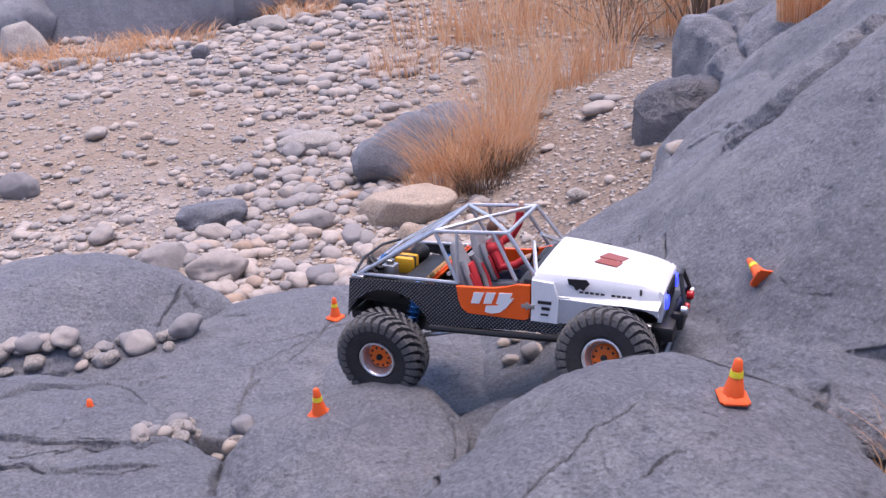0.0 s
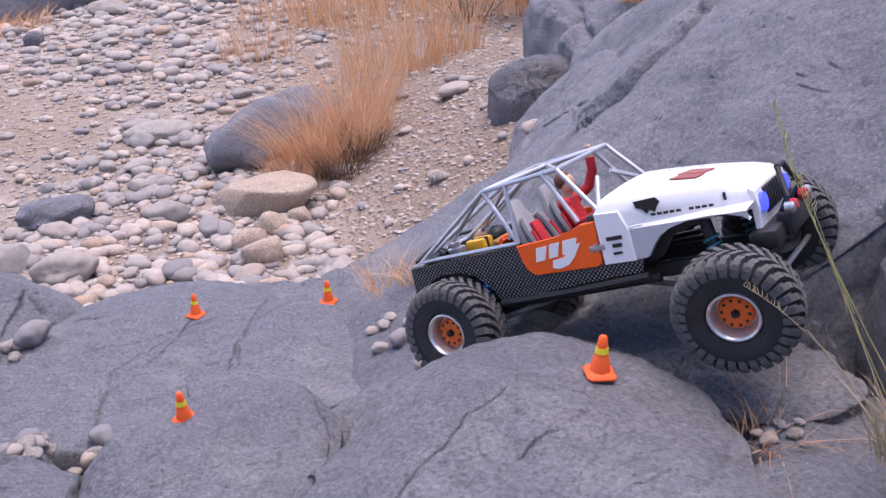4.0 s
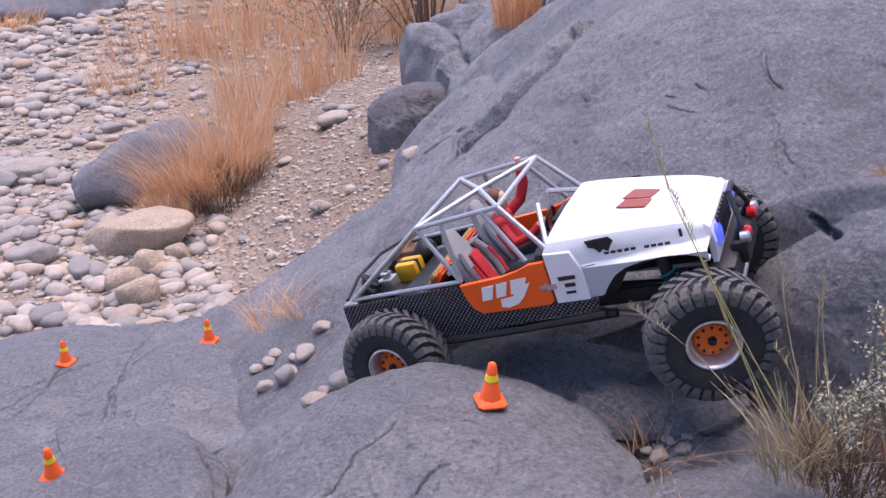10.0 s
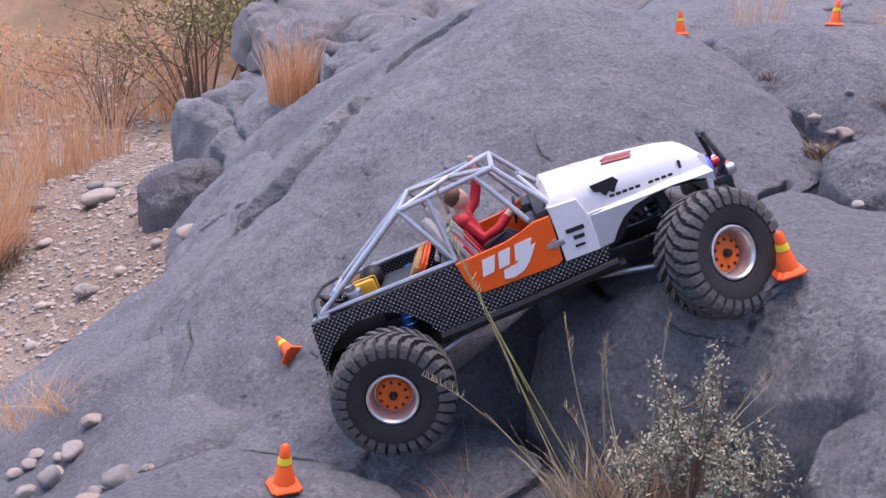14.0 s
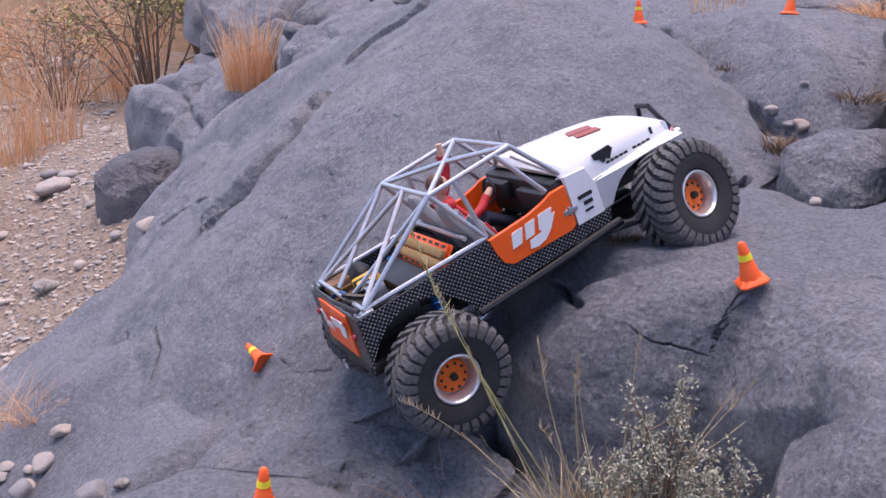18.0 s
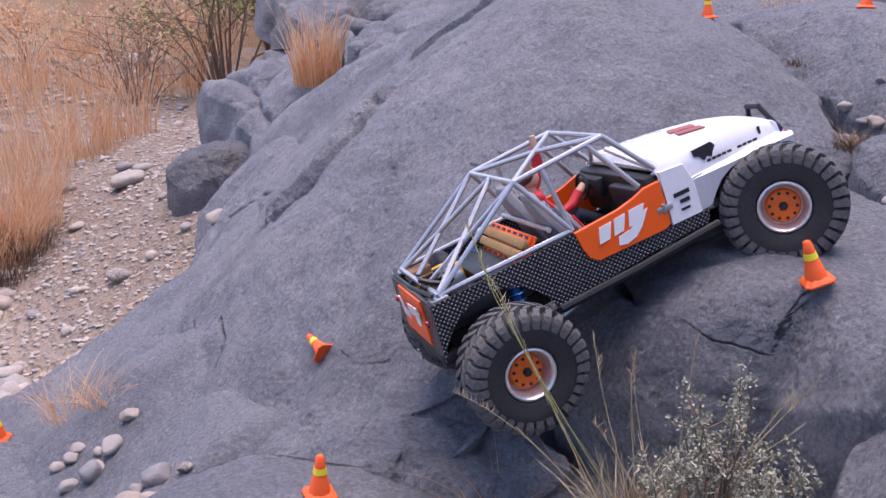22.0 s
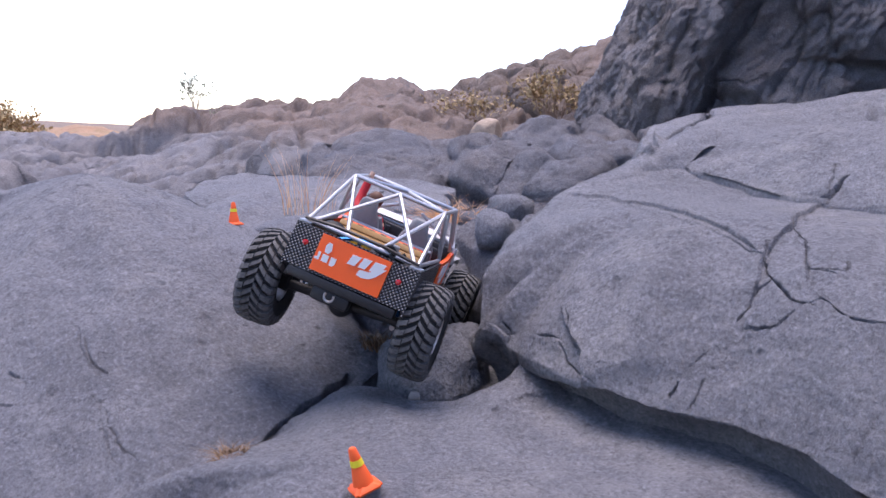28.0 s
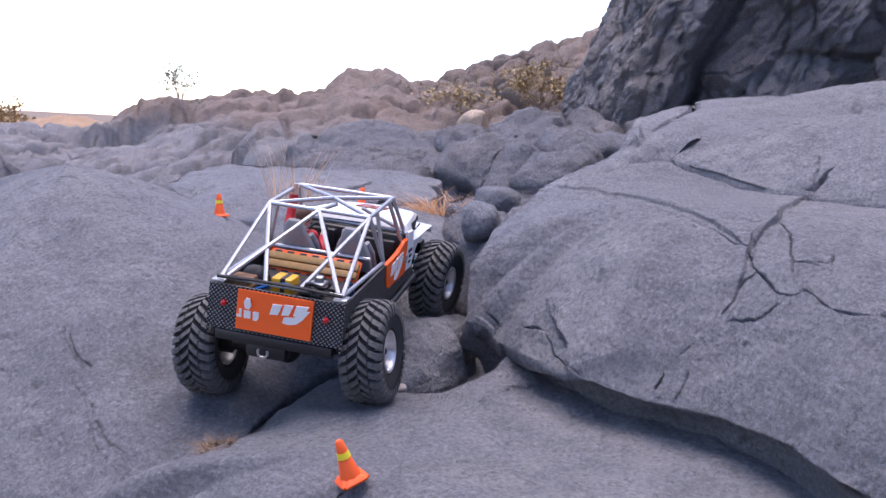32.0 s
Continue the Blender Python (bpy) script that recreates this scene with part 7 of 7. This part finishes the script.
for k, (x, y) in enumerate(((0.95, 5.35), (1.35, 5.15), (1.75, 6.0), (0.6, 5.7), (2.5, 6.1), (1.1, 6.4))):
    grass(x, y, 170, 0.45, 0.22, 90 + k, width=0.003, lean=0.5, label="dry orange grass clump on the earth bank")
leafy("desert_bush", "sparse olive bush with bare twigs below the outcrop", 1.50, 4.9, 0.10, 0.95, 0.62, 22, 1500, 65, 0.026, OLIVE, "bush")
leafy("desert_bush", "green-tipped bush at the outcrop", 2.05, 5.5, 0.15, 1.0, 0.5, 20, 2200, 66, 0.026, GREEN_LEAF, "bush")
leafy("desert_bush", "grey twiggy bush on the bank", 1.05, 5.0, 0.05, 0.55, 0.5, 24, 400, 67, 0.02, SAGE, "bush")
leafy("desert_bush", "small bare bush on the skyline", 4.88, 4.95, ground_at(4.88, 4.95) - 0.02, 0.30, 0.2, 16, 260, 68, 0.022, SAGE, "bush")
leafy("desert_bush", "low tuft on the skyline", 4.85, 4.70, ground_at(4.85, 4.70), 0.10, 0.16, 12, 120, 74, 0.02, SAGE, "bush")
leafy("desert_bush", "round dry olive bush on the far hill", 8.9, 16.2, 0.40, 1.0, 1.2, 30, 4200, 69, 0.085, DRY_OLIVE, "bush")
leafy("desert_bush", "dry olive bush on the far hill", 10.4, 15.6, 0.25, 0.7, 1.0, 22, 2600, 70, 0.085, DRY_OLIVE, "bush")
leafy("desert_bush", "orange-brown scrub on the far hill", 7.4, 16.0, 0.20, 0.6, 1.1, 22, 2400, 75, 0.085, STRAW, "bush")
leafy("desert_bush", "dry yellow bush under the cliff", 4.75, 2.05, ground_at(4.75, 2.05), 0.30, 0.25, 18, 700, 71, 0.028, DRY_OLIVE, "bush")
leafy("desert_bush", "dry grey bush under the knoll", 4.55, 2.45, ground_at(4.55, 2.45), 0.16, 0.30, 18, 400, 72, 0.025, DRY_OLIVE, "bush")
stone(4.05, 2.12, (0.085, 0.075, 0.10), 73, STONE_TAN, "pale orange upright boulder on the hillside", 0.15, group="boulders on the hillside", blocky=0.2)
# ---- motion ----
# seconds; place; heading, nose-up, lean; rear axle height and lean; front axle height and lean; steering; front axle fore or aft
CAR_ROWS = (
    (0.0, 0.092, 1.066, 0.324, -23.1, -1.0, -4.1, 0.060, 2.7, 0.070, -13.6, -5, -0.036),
    (1.0, 0.159, 1.032, 0.342, -25.5, 8.0, 2.6, 0.068, 0.0, 0.078, -11.7, -15, -0.025),
    (2.0, 0.261, 0.931, 0.372, -34.8, 28.5, -11.3, 0.068, 0.0, 0.078, 0.0, -8, -0.012),
    (3.0, 0.285, 0.900, 0.379, -44.3, 25.5, -11.1, 0.068, 2.7, 0.078, -2.7, -5, -0.023),
    (4.0, 0.356, 0.840, 0.436, -42.1, 19.2, -4.9, 0.068, -3.6, 0.078, 7.2, 5, -0.009),
    (4.5, 0.377, 0.789, 0.459, -46.4, 17.4, -6.0, 0.068, -3.6, 0.078, 7.2, 15, 0.006),
    (6.5, 0.444, 0.810, 0.489, -25.5, 20.1, -10.2, 0.068, -4.5, 0.078, -2.7, 4, 0.0),
    (7.0, 0.433, 0.776, 0.498, -28.0, 20.8, -13.0, 0.068, -1.8, 0.078, -0.9, 16, -0.012),
    (7.8, 0.448, 0.802, 0.490, -29.0, 21.0, -14.0, 0.068, 0.9, 0.078, 1.3, 2, 0.000),
    (8.0, 0.376, 0.775, 0.468, -33.0, 18.0, -13.0, 0.066, 0.9, 0.062, 1.3, 5, -0.008),
    (8.2, 0.304, 0.765, 0.467, -36.0, 21.5, -15.0, 0.068, 0.9, 0.078, 1.3, 0, 0.000),
    (8.5, 0.252, 0.885, 0.373, -41.3, 24.7, -15.2, 0.068, 5.4, 0.078, -3.6, 0, -0.000),
    (9.0, 0.254, 0.826, 0.399, -42.9, 25.5, -17.9, 0.068, 0.0, 0.078, -4.5, 0, -0.008),
    (9.5, 0.357, 0.856, 0.430, -37.0, 21.1, -12.1, 0.068, -1.8, 0.078, 6.3, 5, 0.003),
    (10.0, 0.417, 0.808, 0.451, -43.0, 16.9, 6.3, 0.068, -9.0, 0.078, 0.0, 18, -0.005),
    (11.0, 0.419, 0.810, 0.463, -33.0, 18.7, -3.1, 0.068, -6.3, 0.078, 8.1, -26, -0.011),
    (12.0, 0.498, 0.742, 0.516, -47.2, 21.5, 0.9, 0.068, -2.7, 0.078, 4.5, 14, -0.006),
    (12.5, 0.536, 0.706, 0.536, -39.2, 21.5, -8.1, 0.068, -1.8, 0.078, 1.8, 14, -0.008),
    (13.0, 0.558, 0.693, 0.544, -35.2, 21.4, -9.5, 0.068, 1.8, 0.075, -0.9, 26, -0.018),
    (14.0, 0.591, 0.691, 0.552, -31.6, 21.8, -6.1, 0.068, 1.8, 0.07, -6.3, 28, -0.02),
    (16.5, 0.635, 0.715, 0.566, -18.8, 20.6, -9.9, 0.068, 2.7, 0.078, -10.8, -30, -0.012),
    (17.0, 0.567, 0.793, 0.541, -15.5, 20.0, -12.0, 0.068, 1.8, 0.078, -7.6, -3, -0.006),
    (17.5, 0.613, 0.748, 0.553, -11.4, 19.4, -15.6, 0.068, 0.9, 0.078, -4.5, -5, -0.003),
    (18.0, 0.650, 0.735, 0.571, -7.3, 19.5, -9.8, 0.068, 1.8, 0.078, -9.9, 12, -0.024),
    (19.0, 0.656, 0.735, 0.568, -10.1, 15.8, -12.4, 0.068, 13.6, 0.078, -10.8, -33, -0.010),
    (20.0, 0.657, 0.730, 0.568, -9.9, 15.1, -13.2, 0.068, 15.4, 0.078, -9.9, -20, -0.005),
    (21.0, 0.601, 0.765, 0.553, -9.8, 17.5, -11.6, 0.068, 0.9, 0.078, -8.1, -8, -0.000),
    (22.0, 0.646, 0.681, 0.580, -10.8, 17.3, -11.2, 0.068, 1.8, 0.078, -10.8, -30, -0.012),
    (22.5, 0.670, 0.667, 0.607, -26.3, 20.9, -4.2, 0.068, 3.6, 0.078, -11.7, 0, -0.008),
    (23.0, 0.670, 0.704, 0.585, -18.1, 19.1, -5.4, 0.068, 7.2, 0.078, -12.6, 30, -0.020),
    (24.0, 0.845, 0.752, 0.675, 4.2, 17.0, -6.8, 0.068, -5.4, 0.078, 7.2, 30, -0.006),
    (24.5, 0.865, 0.759, 0.684, 8.4, 18.3, -7.4, 0.068, -5.4, 0.078, 7.2, 18, -0.025),
    (26.5, 1.025, 0.763, 0.694, 11.6, 5.9, 2.0, 0.061, -9.4, 0.078, -0.9, 12, -0.006),
    (27.0, 1.058, 0.775, 0.699, 18.0, 2.0, 8.3, 0.068, -6.3, 0.078, -8.1, 8, -0.006),
    (28.0, 1.082, 0.796, 0.713, 22.0, -5.7, 19.1, 0.071, -3.9, 0.078, 0.0, 0, -0.006),
    (29.0, 1.176, 0.809, 0.720, 16.5, -9.8, 15.9, 0.071, -3.9, 0.078, 0.0, 0, -0.006),
    (30.0, 1.201, 0.812, 0.735, 20.3, -3.1, 11.8, 0.075, -0.6, 0.078, 0.0, 5, -0.006),
    (31.0, 1.046, 0.767, 0.704, 23.4, -7.5, 13.3, 0.074, 0.0, 0.078, 0.0, -12, -0.006),
    (32.0, 1.037, 0.774, 0.696, 16.5, 6.3, 4.1, 0.066, -7.7, 0.078, 0.9, -8, -0.006),
)


def motions():
    rows = np.array(CAR_ROWS)
    ts = sorted(set(rows[:, 0]) | {0.5 * k for k in range(65)})
    at = np.stack([np.interp(ts, rows[:, 0], rows[:, k]) for k in range(1, 13)], 1)
    places, spin, turned = [], [0.0], 0.0
    for k, (x, y, z, yaw, pitch, roll, *_) in enumerate(at):
        m = pose(x, y, z, roll, -pitch, yaw)
        if places:
            way = m.translation - places[-1].translation
            step = way.dot(m.to_3x3() @ Vector((1, 0, 0)))
            turned += max(-1.2, min(1.2, step / R_WHEEL))
            spin.append(turned)
        places.append(m)
    keyed = [(row[0], pose(*row[1:4], row[6], -row[5], row[4])) for row in CAR_ROWS]
    walk(CAR, keyed)
    for n, x in ((0, -0.172), (1, 0.172)):
        z, lean = at[:, 6 + 2 * n], at[:, 7 + 2 * n]
        base = [pose(x + n * dx, 0, zz, ll, 0, 0) for zz, ll, dx in zip(z, lean, at[:, 11])]
        walk(AXLES[n], list(zip(ts, base)))
        for s, wheel in ((-1, WHEELS[2 * n]), (1, WHEELS[2 * n + 1])):
            rows_ = []
            for t, b, sp, st in zip(ts, base, spin, at[:, 10]):
                pin = b @ pose(0, s * 0.072, 0, 0, 0, st if n else 0) @ pose(0, s * 0.032, 0)
                rows_.append((t, pin @ pose(0, 0, 0, 0, math.degrees(sp), 0)))
            walk(wheel, rows_)


motions()
